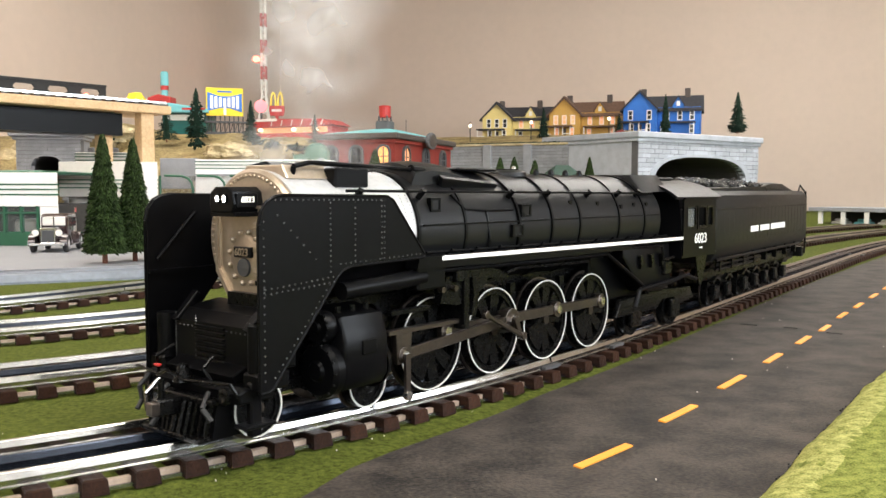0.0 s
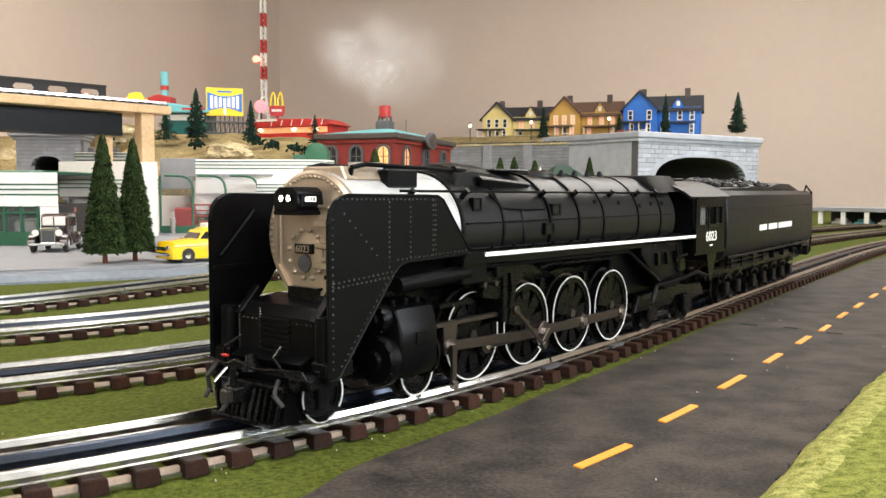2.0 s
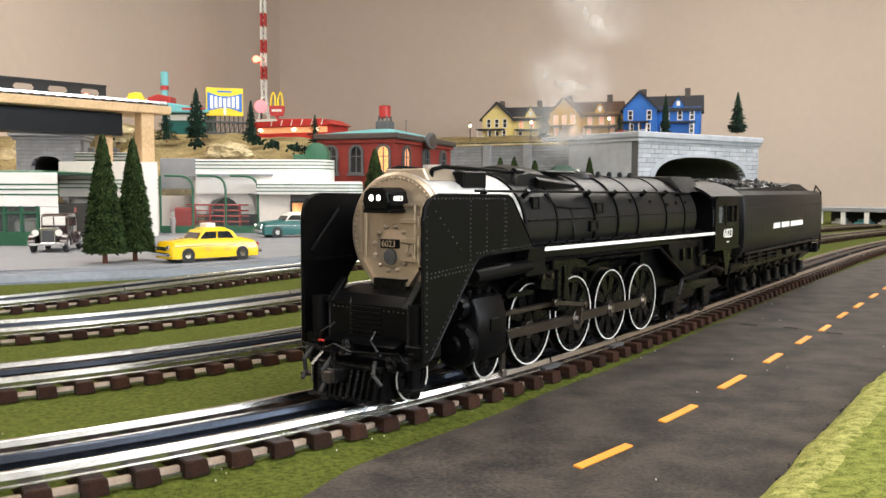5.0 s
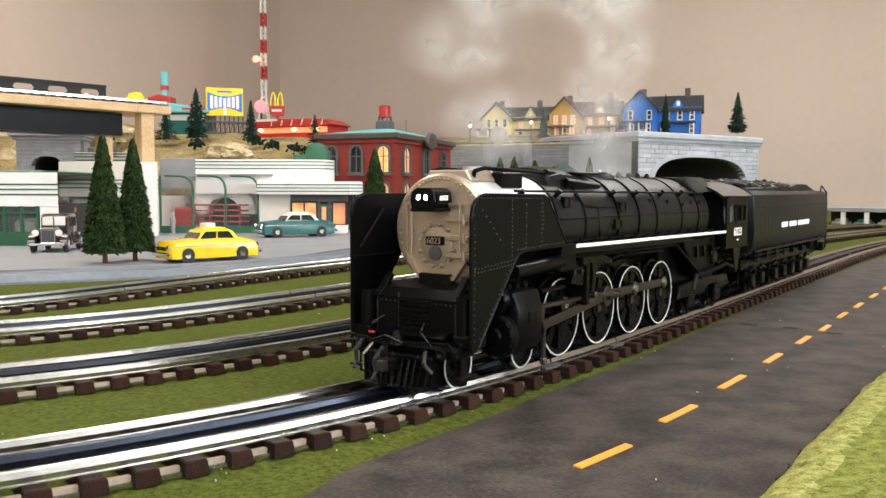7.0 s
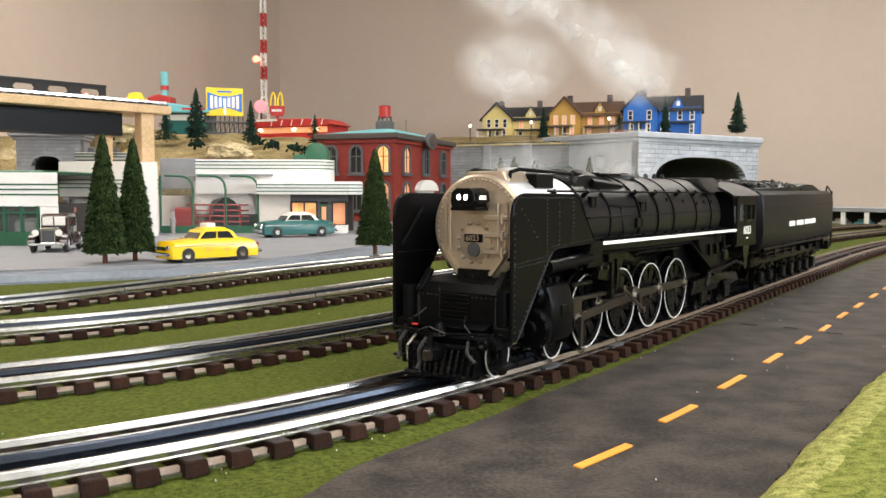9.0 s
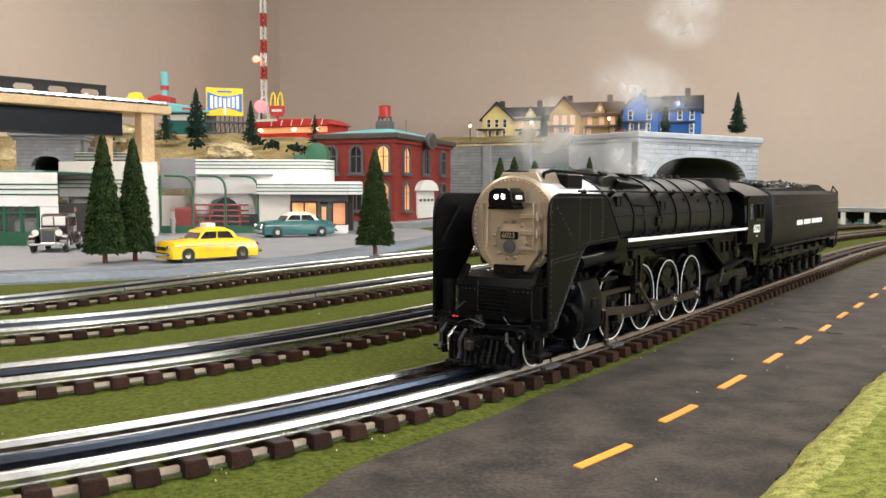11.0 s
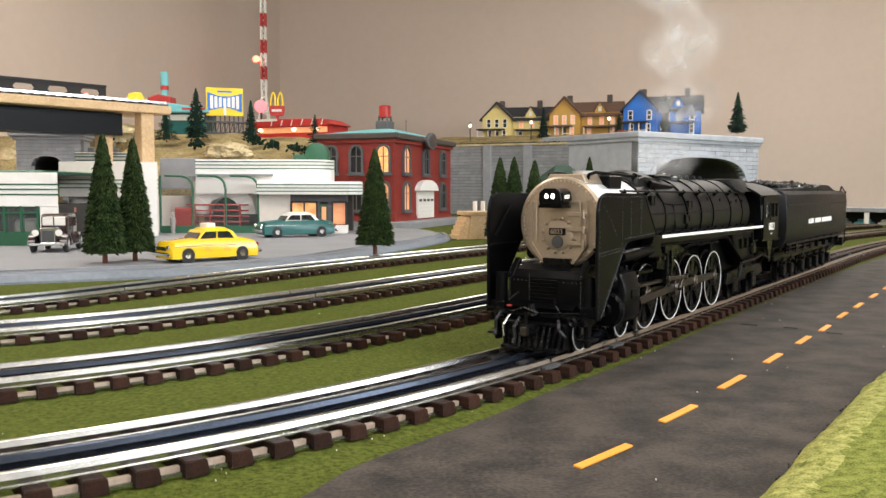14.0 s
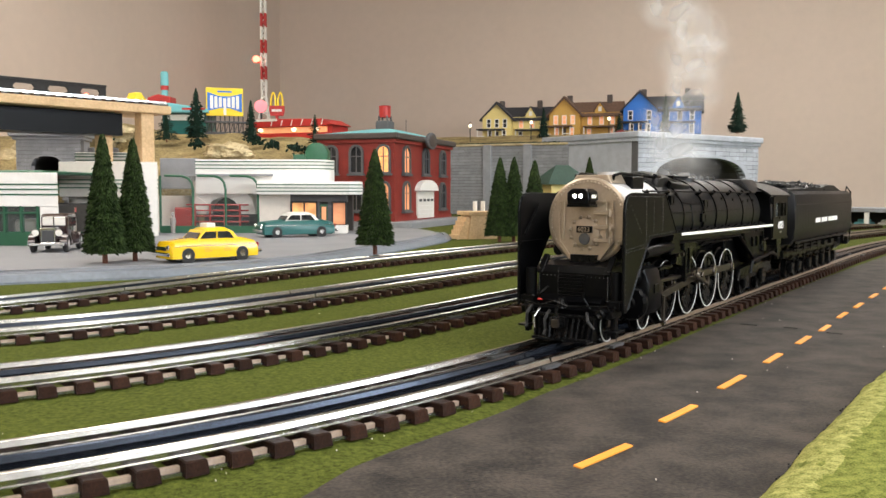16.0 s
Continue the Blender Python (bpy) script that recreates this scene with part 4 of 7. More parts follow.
    part("reverse_lever", pipe(bmesh.new(), [(.040, sy * .0296, .0600), (.048, sy * .0296, .0615), (.110, sy * .0296, .0605)], .0007, 6), WORKS, loco)
    for u in (.0255, .0335):
        part("pivot_bolt", RD((u - .03, sy * .0285, .0560), (u - .03, sy * .0310, .0560), .0013, 10), RODS, loco)
    # sand pipes and springs between the drivers
    for u in (.021, .064, .107):
        part("brake_hanger", PR([(u - .002, .0520), (u + .002, .0520), (u + .0035, .0300), (u + .001, .0240), (u - .001, .0300)], "y", sy * .0120, sy * .0150), WORKS, loco)
    # firebox and ashpan side
    part("firebox_side", PR([(.1480, .0655), (.2050, .0655), (.2070, .0420), (.1960, .0360), (.1720, .0380), (.1480, .0600)], "y", sy * .0180, sy * .0285, bevel=.0010), BLACK, loco, "", True)
    for u in (.165, .178, .191):
        part("ash_handle", PR([(u, .0600), (u + .003, .0600), (u + .0035, .0545), (u + .001, .0520)], "y", sy * .0285, sy * .0305), WORKS, loco)
    part("injector_pipe", pipe(bmesh.new(), [(.150, sy * .0310, .0655), (.190, sy * .0310, .0650), (.192, sy * .0310, .0560), (.206, sy * .0310, .0570)], .0008, 8), WORKS, loco)
    part("feed_pipe", pipe(bmesh.new(), [(.160, sy * .0300, .0300), (.164, sy * .0305, .0400), (.205, sy * .0305, .0420), (.222, sy * .0305, .0440), (.240, sy * .0300, .0400)], .0014, 8), BLACK, loco, "", True)
    part("trailing_frame", PR([(.150, .024), (.156, .034), (.200, .036), (.246, .034), (.252, .026), (.230, .024), (.222, .030), (.206, .030), (.200, .024)], "y", sy * .0200, sy * .0235, bevel=.0006), WORKS, loco, "", True)
    part("injector", B(.195, .204, sy * .026, sy * .031, .046, .055, .0010), WORKS, loco)
part("belly", B(-.080, .205, -.0085, .0085, .0300, .0600), WORKS, loco)
part("firebox_bottom", B(.130, .206, -.0180, .0180, .0340, .0640, .001), BLACK, loco)

# cab
cab = part("cab", bmesh.new(), BLACK, loco, "black cab with two sliding side windows")
CAB0, CAB1 = .2127, .2600
for sy in (-1, 1):
    bmx = bmesh.new()
    y0, y1 = sorted((sy * .0328, sy * .0340))
    for a in ((CAB0, CAB0 + .0045, .0570, .0948), (CAB1 - .0040, CAB1, .0570, .0948), (CAB0 + .0045, CAB1 - .0040, .0570, .0745), (CAB0 + .0045, CAB1 - .0040, .0888, .0948)):
        box(bmx, a[0], a[1], y0, y1, a[2], a[3])
    side_ = part("cab_side", bmx, BLACK, cab)
    for a in ((CAB0 + .0045, CAB0 + .0180), (CAB0 + .0200, CAB0 + .0330), (CAB0 + .0340, CAB1 - .0040)):
        part("window_frame", ring_prism(bmesh.new(), [(a[0], .0745), (a[1], .0745), (a[1], .0888), (a[0], .0888)], [(a[0] + .0012, .0757), (a[1] - .0012, .0757), (a[1] - .0012, .0876), (a[0] + .0012, .0876)], "y", sy * .0326, sy * .0342), WORKS, side_)
    part("window_pane", B(CAB0 + .0055, CAB0 + .0170, sy * .0330 - .0003, sy * .0330 + .0003, .0755, .0878), GLASS, side_)
    part("armrest", B(CAB0 + .018, CAB0 + .034, sy * .0340, sy * .0352, .0735, .0748, .0003), WORKS, side_)
    part("rain_gutter", B(CAB0, CAB1, sy * .0335, sy * .0352, .0930, .0940), BLACK, side_)
    text_mesh("cab_numerals", "6023", 0.0092, 0.00015, WHITE, side_, pose(CAB0 + .0245, sy * .0342, .0672, 90, 0, 0 if sy < 0 else 180), "white painted numerals")
    for i in range(4):
        part("small_stencil", B(CAB0 + .0225 + i * .0013, CAB0 + .0233 + i * .0013, sy * .0340, sy * .0342, .0608, .0618), WHITE, side_)
    part("cab_step", PR([(CAB1 - .022, .0570), (CAB1 - .004, .0570), (CAB1 - .012, .0360), (CAB1 - .016, .0360)], "y", sy * .0290, sy * .0305), WORKS, cab)
    part("grab_iron", pipe(bmesh.new(), [(CAB1 + .001, sy * .0330, .060), (CAB1 + .001, sy * .0330, .092)], .0006, 6), WORKS, cab)
roof = bmesh.new()
arc = [(-.0345 + .069 * i / 16, .0945 + .0115 * math.sin(math.pi * i / 16) ** .8) for i in range(17)]
arc_in = [(y * .96, z - .0014) for y, z in arc]
prism(roof, arc + arc_in[::-1], "x", CAB0 - .010, CAB1 + .008)
part("cab_roof", roof, JACKET, cab, "", True)
part("roof_hatch", B(CAB0 + .012, CAB0 + .034, -.009, .009, .1052, .1072, .0006), JACKET, cab)
part("cab_front", PR([(y, z) for y, z in arc[1:-1]] + [(.0328, .0570), (-.0328, .0570)], "x", CAB0, CAB0 + .0012), BLACK, cab)
part("backhead", B(CAB0 + .003, CAB0 + .010, -.022, .022, .058, .096, .004), WORKS, cab)
part("cab_floor", B(CAB0, CAB1 + .006, -.0330, .0330, .0555, .0572), BLACK, cab)
part("turret_cover", PR([(-.0245, .0), (-.016, .0105), (.016, .0105), (.0245, .0)], "x", .176, CAB0, bevel=.002), JACKET, loco, "", True).matrix_basis = pose(0, 0, BZ + .0175)
for y, z in ((-.020, .090), (.014, .084)):
    part("seat", B(CAB0 + .022, CAB0 + .036, y - .005, y + .005, .072, .086, .001), DKGREY, cab)


# wheels: each turns on its axle
def web_bm(r, y0, y1, hub, rim):
    """One broad web between hub and rim."""
    bm = bmesh.new()
    vs = [[bm.verts.new(p) for p in ((hub * .8, yy, -.0024), (r - rim * .9, yy, -.0034), (r - rim * .9, yy, .0034), (hub * .8, yy, .0024))] for yy in (y0, y1)]
    bm.faces.new(vs[0]), bm.faces.new(vs[1][::-1])
    for k in range(4):
        bm.faces.new((vs[0][k], vs[1][k], vs[1][(k + 1) % 4], vs[0][(k + 1) % 4]))
    return bm


WHEELS = []      # (object, centre, radius, turn at start)


def wheel(parent, u, sy, r, drv=False, zc=None, white=True):
    zc = zc or RAIL_TOP + r
    y0, y1 = (.0155, .0195)
    nweb, hub, rim = (9, .0055, .0034) if drv else (7, .0030, .0026)
    a_, b_ = sorted((sy * y0, sy * y1))
    w = part("driving_wheel" if drv else "wheel", ring_prism(bmesh.new(), circle(0, 0, r - .0002, 40), circle(0, 0, r - rim, 40), "y", a_, b_), WORKS, parent, "black driving wheel with broad webs and white rim" if drv else "")
    part("hub", PR(circle(0, 0, hub, 20), "y", a_ - .0003, b_ + .0003), WORKS, w)
    web = part("wheel_web", web_bm(r, a_ + .0008, b_ - .0008, hub, rim), WORKS, w)
    for i in range(1, nweb):
        o = new("wheel_web", web.data)
        o.parent = w
        o.matrix_basis = Matrix.Rotation(2 * math.pi * i / nweb, 4, "Y")
    lo, hi = sorted((sy * .0150, sy * .0200))
    ty = part("tyre", ring_prism(bmesh.new(), circle(0, 0, r, 40), circle(0, 0, r - .0014, 40), "y", lo, hi), WORKS, w)
    if white:
        lo, hi = sorted((sy * .0196, sy * .0204))
        part("rim_stripe", ring_prism(bmesh.new(), circle(0, 0, r - .0001, 40), circle(0, 0, r - .0008, 40), "y", lo, hi), RIM, ty, "thin white painted rim")
    fl = sorted((sy * .0140, sy * .0152))
    part("flange", ring_prism(bmesh.new(), circle(0, 0, r + .0012, 40), circle(0, 0, r - .002, 40), "y", *fl), RODS, w)
    if drv:
        cw = [(r * .80 * math.cos(a), r * .80 * math.sin(a)) for a in np.linspace(radians(150), radians(210), 9)]
        part("counterweight", PR(cw + [(-.004, -.004), (-.004, .004)], "y", *sorted((sy * .0160, sy * .0203))), WORKS, w)
        part("crank_boss", PR(circle(CRANK, 0, .0040, 16), "y", *sorted((sy * .0190, sy * .0212))), WORKS, w)
        part("axle_cap", PR(circle(0, 0, .0026, 14), "y", *sorted((sy * .0195, sy * .0208))), RODS, w)
    else:
        part("hub_cap", PR(circle(0, 0, .0020, 12), "y", *sorted((sy * .0195, sy * .0210))), RODS, w)
    w.matrix_basis = pose(u, 0, zc)
    WHEELS.append((w, Vector((u, 0, zc)), r, CRANK_A - (math.pi / 2 if sy > 0 and drv else 0)))
    return w


for u in U_DRV:
    for sy in (-1, 1):
        wheel(loco, u, sy, R_DRV, True)
    part("axle", RD((u, -.016, Z_AX), (u, .016, Z_AX), .003, 10), WORKS, loco)
for u, r in ((-.0880, .0108), (-.0370, .0108), (.1740, .0105), (.2250, .0120)):
    for sy in (-1, 1):
        wheel(loco, u * LONG, sy, r, white=u < .1)
    part("axle", RD((u * LONG, -.016, RAIL_TOP + r), (u * LONG, .016, RAIL_TOP + r), .002, 8), WORKS, loco)
for sy in (-1, 1):
    part("truck_frame", PR([(-.094, .020), (-.090, .027), (-.036, .027), (-.032, .020), (-.040, .020), (-.046, .023), (-.080, .023), (-.086, .020)], "y", *sorted((sy * .0110, sy * .0135))), WORKS, loco)
    part("rear_truck_box", B(.168, .180, sy * .0205, sy * .0240, .016, .0260, .0008), WORKS, loco)
    part("rear_truck_box", B(.219, .231, sy * .0205, sy * .0240, .016, .0280, .0008), WORKS, loco)

def lengthened(vehicle):
    """Brings the bodywork to the vehicle's true length; wheels and axles stand already."""
    for o in vehicle.children_recursive:
        stem = o.name.split(".")[0]
        top = o
        while top.parent is not vehicle:
            top = top.parent
        if stem == "axle" or top.name.split(".")[0] in ("wheel", "driving_wheel"):
            continue
        o.location.x *= LONG
        if stem != "plate_numerals":
            o.data.transform(Matrix.Diagonal((LONG, 1, 1, 1)))
    return vehicle


lengthened(loco)
for o in loco.children:
    if o.name.split(".")[0] in ("smokebox_front", "headlight"):
        o.location.x += .0060 if o.name.startswith("smokebox") else .0050

# rods: they swing with the crank pins
ROD_LEN = .0720 * LONG        # main rod, crosshead to the second driver's pin
RODSET = []


def rod_bar(name, ua, ub, y, hgt, th, ends, ma, label=""):
    bm = bmesh.new()
    y0, y1 = sorted((y - th / 2, y + th / 2))
    box(bm, ua, ub, y0, y1, -hgt / 2, hgt / 2, .0004)
    for e, r in ends:
        prism(bm, circle(e, 0, r, 18), "y", y0 - .0005, y1 + .0005, bevel=.0003)
    return part(name, bm, ma, loco, label)


for sy in (-1, 1):
    side_rod = rod_bar("side_rod", 0, U_DRV[3], sy * .0228, .0050, .0020, [(u, .0052 if i == 1 else .0042) for i, u in enumerate(U_DRV)], RODS, "dark steel coupling rod joining the drivers")
    main_rod = rod_bar("main_rod", 0, ROD_LEN, sy * .0256, .0046, .0022, [(0, .0034), (ROD_LEN, .0058)], RODS, "dark steel main rod")
    for i, u in enumerate(U_DRV):
        part("pin_cap", PR(circle(u, 0, .0022, 12), "y", *sorted((sy * .0235, sy * .0252))), BRIGHT, side_rod)
    part("pin_cap", PR(circle(ROD_LEN, 0, .0026, 12), "y", *sorted((sy * .0265, sy * .0285))), BRIGHT, main_rod)
    part("crosshead_pin", PR(circle(0, 0, .0022, 12), "y", *sorted((sy * .0265, sy * .0282))), BRIGHT, main_rod)
    bm = bmesh.new()
    prism(bm, [(-.0045, .0095), (.0055, .0095), (.0045, -.0035), (-.0035, -.0035)], "y", *sorted((sy * .0235, sy * .0268)), bevel=.0004)
    rod(bm, (-.020, sy * .0225, 0), (0, sy * .0225, 0), .0013, 8)
    crosshead = part("crosshead", bm, RODS, loco, "steel crosshead with piston rod")
    drop = part("union_link", PR([(-.0016, .001), (.0016, .001), (.0013, -.0175), (-.0013, -.0175)], "y", *sorted((sy * .0282, sy * .0296))), RODS, crosshead)
    part("link_pin", PR(circle(0, -.0165, .0019, 10), "y", *sorted((sy * .0278, sy * .0304))), BRIGHT, drop)
    ecc = part("eccentric_crank", PR([(-.0018, .0018), (-.0018, -.0018), (.0090, -.0014), (.0090, .0014)], "y", *sorted((sy * .0285, sy * .0300)), bevel=.0003), RODS, loco)
    part("crank_pin", PR(circle(.0084, 0, .0020, 12), "y", *sorted((sy * .0282, sy * .0312))), BRIGHT, ecc)
    erod = rod_bar("eccentric_rod", 0, .0330, sy * .0308, .0022, .0014, [(0, .0020), (.0330, .0020)], RODS, "thin steel eccentric rod")
    RODSET.append((sy, side_rod, main_rod, crosshead, ecc, erod))


# ---- the tender ----
TS = 0.29
tender = thing("tender", "black coal tender with a rounded riveted tank and white lettering", "tender", chord(S_FRONT + TS, S_FRONT + TS + 0.16))
TL = .2790
sec = [(-.0335, .0530), (-.0300, .0470), (-.0200, .0450), (.0200, .0450), (.0300, .0470), (.0335, .0530), (.0340, .0620), (.0340, .0870), (.0325, .0950), (.0285, .0985), (-.0285, .0985), (-.0325, .0950), (-.0340, .0870), (-.0340, .0620)]
tank = part("tank", PR(sec, "x", -.004, TL, bevel=.0010), JACKET, tender, "black riveted water tank", True)
for sy in (-1, 1):
    part("tank_seam", B(-.002, TL - .002, sy * .0340, sy * .0346, .0845, .0853), BLACK, tank)
    rv = bmesh.new()
    for i in range(23):
        for j in range(15):
            lathe(rv, [(0, .0004), (.0002, .0003), (.0003, 0)], (.004 + i * .0118, sy * .0340, .0600 + j * .0017), (0, sy, 0), 5)
    tagged(part("rivets", rv, JACKET, tank), kind="stuff")
    # a row of white bars where the railway's name is painted
    u0, widths = .0830, (8, 7, 10, 0, 7, 8, 8, 8, 0, 7, 7, 8, 7, 8, 8, 7)
    if sy < 0:
        u_ = u0
        for w_ in widths:
            if w_:
                part("letter_bar", B(u_, u_ + w_ * .00078, sy * .0340 - .0003, sy * .0340 + .0001, .0652, .0700), WHITE, tank, "white painted letter reduced to a bar")
            u_ += (w_ or 5) * .00078 + .0011
    part("tank_pipe", pipe(bmesh.new(), [(.002, sy * .0325, .0478), (TL - .02, sy * .0325, .0470)], .0012, 8), BLACK, tender)
    part("tank_pipe", pipe(bmesh.new(), [(.004, sy * .0315, .0440), (.120, sy * .0315, .0436)], .0010, 8), BLACK, tender)
    part("tank_pipe", pipe(bmesh.new(), [(.004, sy * .0315, .0405), (.110, sy * .0315, .0402)], .0010, 8), BLACK, tender)
    for u in (.012, .040, .070, .100, .135, .170, .205, .240):
        part("pipe_hanger", B(u - .0008, u + .0008, sy * .0290, sy * .0330, .0390, .0490), WORKS, tender)
    part("handrail", pipe(bmesh.new(), [(TL - .020, sy * .0300, .0985), (TL - .014, sy * .0300, .1040), (TL + .002, sy * .0310, .0980), (TL + .006, sy * .0315, .0920), (TL + .006, sy * .0320, .0450)], .0008, 6), WORKS, tender)
    part("bed_frame", PR([(.0, .0320), (.0, .0400), (TL - .004, .0400), (TL - .004, .0300), (TL - .03, .0300), (TL - .05, .0330), (.075, .0330), (.06, .0300)], "y", *sorted((sy * .0200, sy * .0230)), bevel=.0006), WORKS, tender, "", True)
ladder = part("ladder", bmesh.new(), WORKS, tender)
for y in (-.0315, -.0215):
    part("ladder_side", B(TL + .0050, TL + .0064, y - .0006, y + .0006, .0350, .0980), WORKS, ladder)
for i in range(9):
    part("rung", RD((TL + .0057, -.0315, .040 + i * .0066), (TL + .0057, -.0215, .040 + i * .0066), .0006, 6), WORKS, ladder)
part("end_beam", B(TL - .004, TL + .006, -.0310, .0310, .0320, .0420, .0008), WORKS, tender)
part("rear_coupler", PR([(TL + .006, -.004), (TL + .020, -.004), (TL + .022, .003), (TL + .006, .004)], "z", .0205, .0265, bevel=.0008), WORKS, tender)
part("coupler_draft", B(TL - .01, TL + .008, -.006, .006, .020, .034), WORKS, tender)
# coal bunker and coal
part("bunker", PR([(.0000, .0980), (.0010, .1010), (.150, .1010), (.176, .1060), (.215, .1050), (.262, .0985), (.262, .0970)], "y", -.0250, .0250, bevel=.0012), JACKET, tender, "", True)
coal = bmesh.new()
rng = random.Random(5)
for i in range(420):
    u, y = rng.uniform(.004, .165), rng.uniform(-.023, .023)
    z = .1000 + .0045 * (1 - (y / .024) ** 2) + (.002 * math.sin(u * 60)) + rng.uniform(-.001, .001)
    r = rng.uniform(.0014, .0030)
    vs = bmesh.ops.create_icosphere(coal, subdivisions=1, radius=r, matrix=Matrix.Translation((u, y, z)))["verts"]
    for v in vs:
        v.co += Vector((rng.uniform(-1, 1), rng.uniform(-1, 1), rng.uniform(-1, 1))) * r * .35
tagged(part("coal_load", coal, COAL, tender, "heap of glossy black coal"), kind="stuff")
part("coal_bed", B(.003, .168, -.0240, .0240, .0985, .1012, .001), COAL, tender)
for u in (.030, .060, .105, .137, .169, .201, .233):
    for sy in (-1, 1):
        wheel(tender, u * LONG, sy, .0105, white=False)
        part("journal_box", B(u - .005, u + .005, sy * .0205, sy * .0255, .0155, .0265, .0010), WORKS, tender)
        part("leaf_spring", PR([(u - .010, .0300), (u, .0335), (u + .010, .0300), (u + .009, .0285), (u, .0315), (u - .009, .0285)], "y", *sorted((sy * .0215, sy * .0250))), WORKS, tender)
    part("axle", RD((u * LONG, -.016, RAIL_TOP + .0105), (u * LONG, .016, RAIL_TOP + .0105), .002, 8), WORKS, tender)
part("drawbar", B(-.034, .004, -.004, .004, .030, .034), WORKS, tender)
part("deck_plate", B(-.022, .0, -.028, .028, .0530, .0545), WORKS, tender)
lengthened(tender)


# ---- scenery ----
def frame_at(a, b):
    """A pose at a whose x runs level towards b."""
    a, b = Vector((a[0], a[1] * DEEP, a[2])), Vector((b[0], b[1] * DEEP, b[2]))
    return pose(a.x, a.y, a.z, 0, 0, math.degrees(math.atan2(b.y - a.y, b.x - a.x))), math.hypot(b.x - a.x, b.y - a.y)


# the plaza with its kerb of grey roadbed
EDGE = [p[:2] for p in ((-0.80, 0.55, 0), (-0.62, 0.665, 0), (-0.4731, 0.7826, 0.0120), (-0.4034, 0.8127, 0.0120), (-0.3282, 0.8451, 0.0120), (-0.2737, 0.8797, 0.0120), (-0.2358, 0.9167, 0.0120), (-0.1861, 0.9912, 0.0120), (-0.1387, 1.0996, 0.0120), (-0.0797, 1.2345, 0.0120), (-0.0206, 1.4063, 0.0120))] + [(-0.012, 1.47), (-0.020, 1.56)]
PZ = 0.012
deepened(tagged(part("plaza", PR(EDGE + [(-0.06, 1.66), (-0.35, 1.80), (-1.35, 1.80), (-1.35, 0.58)], "z", -0.004, PZ, bevel=0.0012), PLAZA), "pale grey plaza slab in front of the white station", "pavement", kind="structure"))
bm = bmesh.new()
prev = None
for i, (x, y) in enumerate(EDGE):
    a, b = Vector(EDGE[max(0, i - 1)]), Vector(EDGE[min(len(EDGE) - 1, i + 1)])
    d = (b - a).normalized()
    n = Vector((d.y, -d.x))
    cur = [bm.verts.new((x + n.x * o, y + n.y * o, z)) for o, z in ((0.0005, -.002), (0.0005, .0095), (.012, .0095), (.0125, .0070), (.015, .0070), (.0155, .0095), (.024, .0090), (.030, .0020), (.030, -.002))]
    if prev:
        for k in range(8):
            bm.faces.new((prev[k], prev[k + 1], cur[k + 1], cur[k]))
        bm.faces.new((prev[8], prev[0], cur[0], cur[8]))
    prev = cur
deepened(tagged(part("kerb", bm, KERB), "grey plastic roadbed with a slot along the plaza edge", "kerb", kind="structure"))


# cone-shaped trees: rings of drooping needle clumps on a trunk
def cone_tree(p, h, r, ma, label, seed, group, trunk=0.012, pine=False):
    rng = random.Random(seed)
    t = thing("pine_tree" if pine else "fir_tree", label, "tree", place(*p), group)
    part("trunk", RD((0, 0, -.002), (0, 0, h * .5), h * .022, 8, h * .010), BARK, t)
    bm = bmesh.new()
    rod(bm, (0, 0, trunk), (0, 0, h * .97), r * (.35 if pine else .78), 14, .0008)
    levels = int(h / (.0055 if pine else .0025))
    for L in range(levels):
        k = (L + .3) / levels
        z = trunk + (h - trunk) * k
        rr = r * ((1 - k) ** (.9 if pine else .70)) * (1 + (.30 if pine else .05) * rng.uniform(-1, 1)) + .0012
        n = max(6, int((24 if pine else 54) * (rr / r) ** .8) + 3)
        for i in range(n):
            a = 2 * math.pi * (i + rng.random() * .7) / n + L * .7
            q = rr * rng.uniform(.80, 1.10 if pine else 1.06)
            w = h * rng.uniform(.014, .030) * (1.0 if pine else .36)
            drop = h * (.035 * rng.uniform(.6, 1.3) if pine else .016 * rng.uniform(-.6, 1.5))
            c, s_ = math.cos(a), math.sin(a)
            inner = Vector((c * q * .45, s_ * q * .45, z + h * .012))
            tip = Vector((c * q, s_ * q, z - drop))
            side = Vector((-s_, c, 0)) * w
            v = [bm.verts.new(x) for x in (inner, tip * .82 + inner * .18 + side + Vector((0, 0, .001)), tip, tip * .82 + inner * .18 - side, tip * .7 + inner * .3 + Vector((0, 0, h * .018)))]
            bm.faces.new((v[0], v[1], v[4])), bm.faces.new((v[1], v[2], v[4])), bm.faces.new((v[2], v[3], v[4])), bm.faces.new((v[3], v[0], v[4])), bm.faces.new((v[0], v[3], v[2], v[1]))
    tagged(part("crown", bm, ma, t), kind="stuff")
    return t


FIR = "dense dark green cone-shaped fir with a reddish trunk"
cone_tree((-0.3971, 0.8635, 0.0120), 0.150, 0.0255, NEEDLE, FIR, 1, "plaza firs")
cone_tree((-0.3736, 0.8918, 0.0120), 0.147, 0.0250, NEEDLE, FIR, 2, "plaza firs")
cone_tree((-0.0934, 1.0113, 0.0120), 0.141, 0.0275, NEEDLE, FIR, 3, "plaza firs")
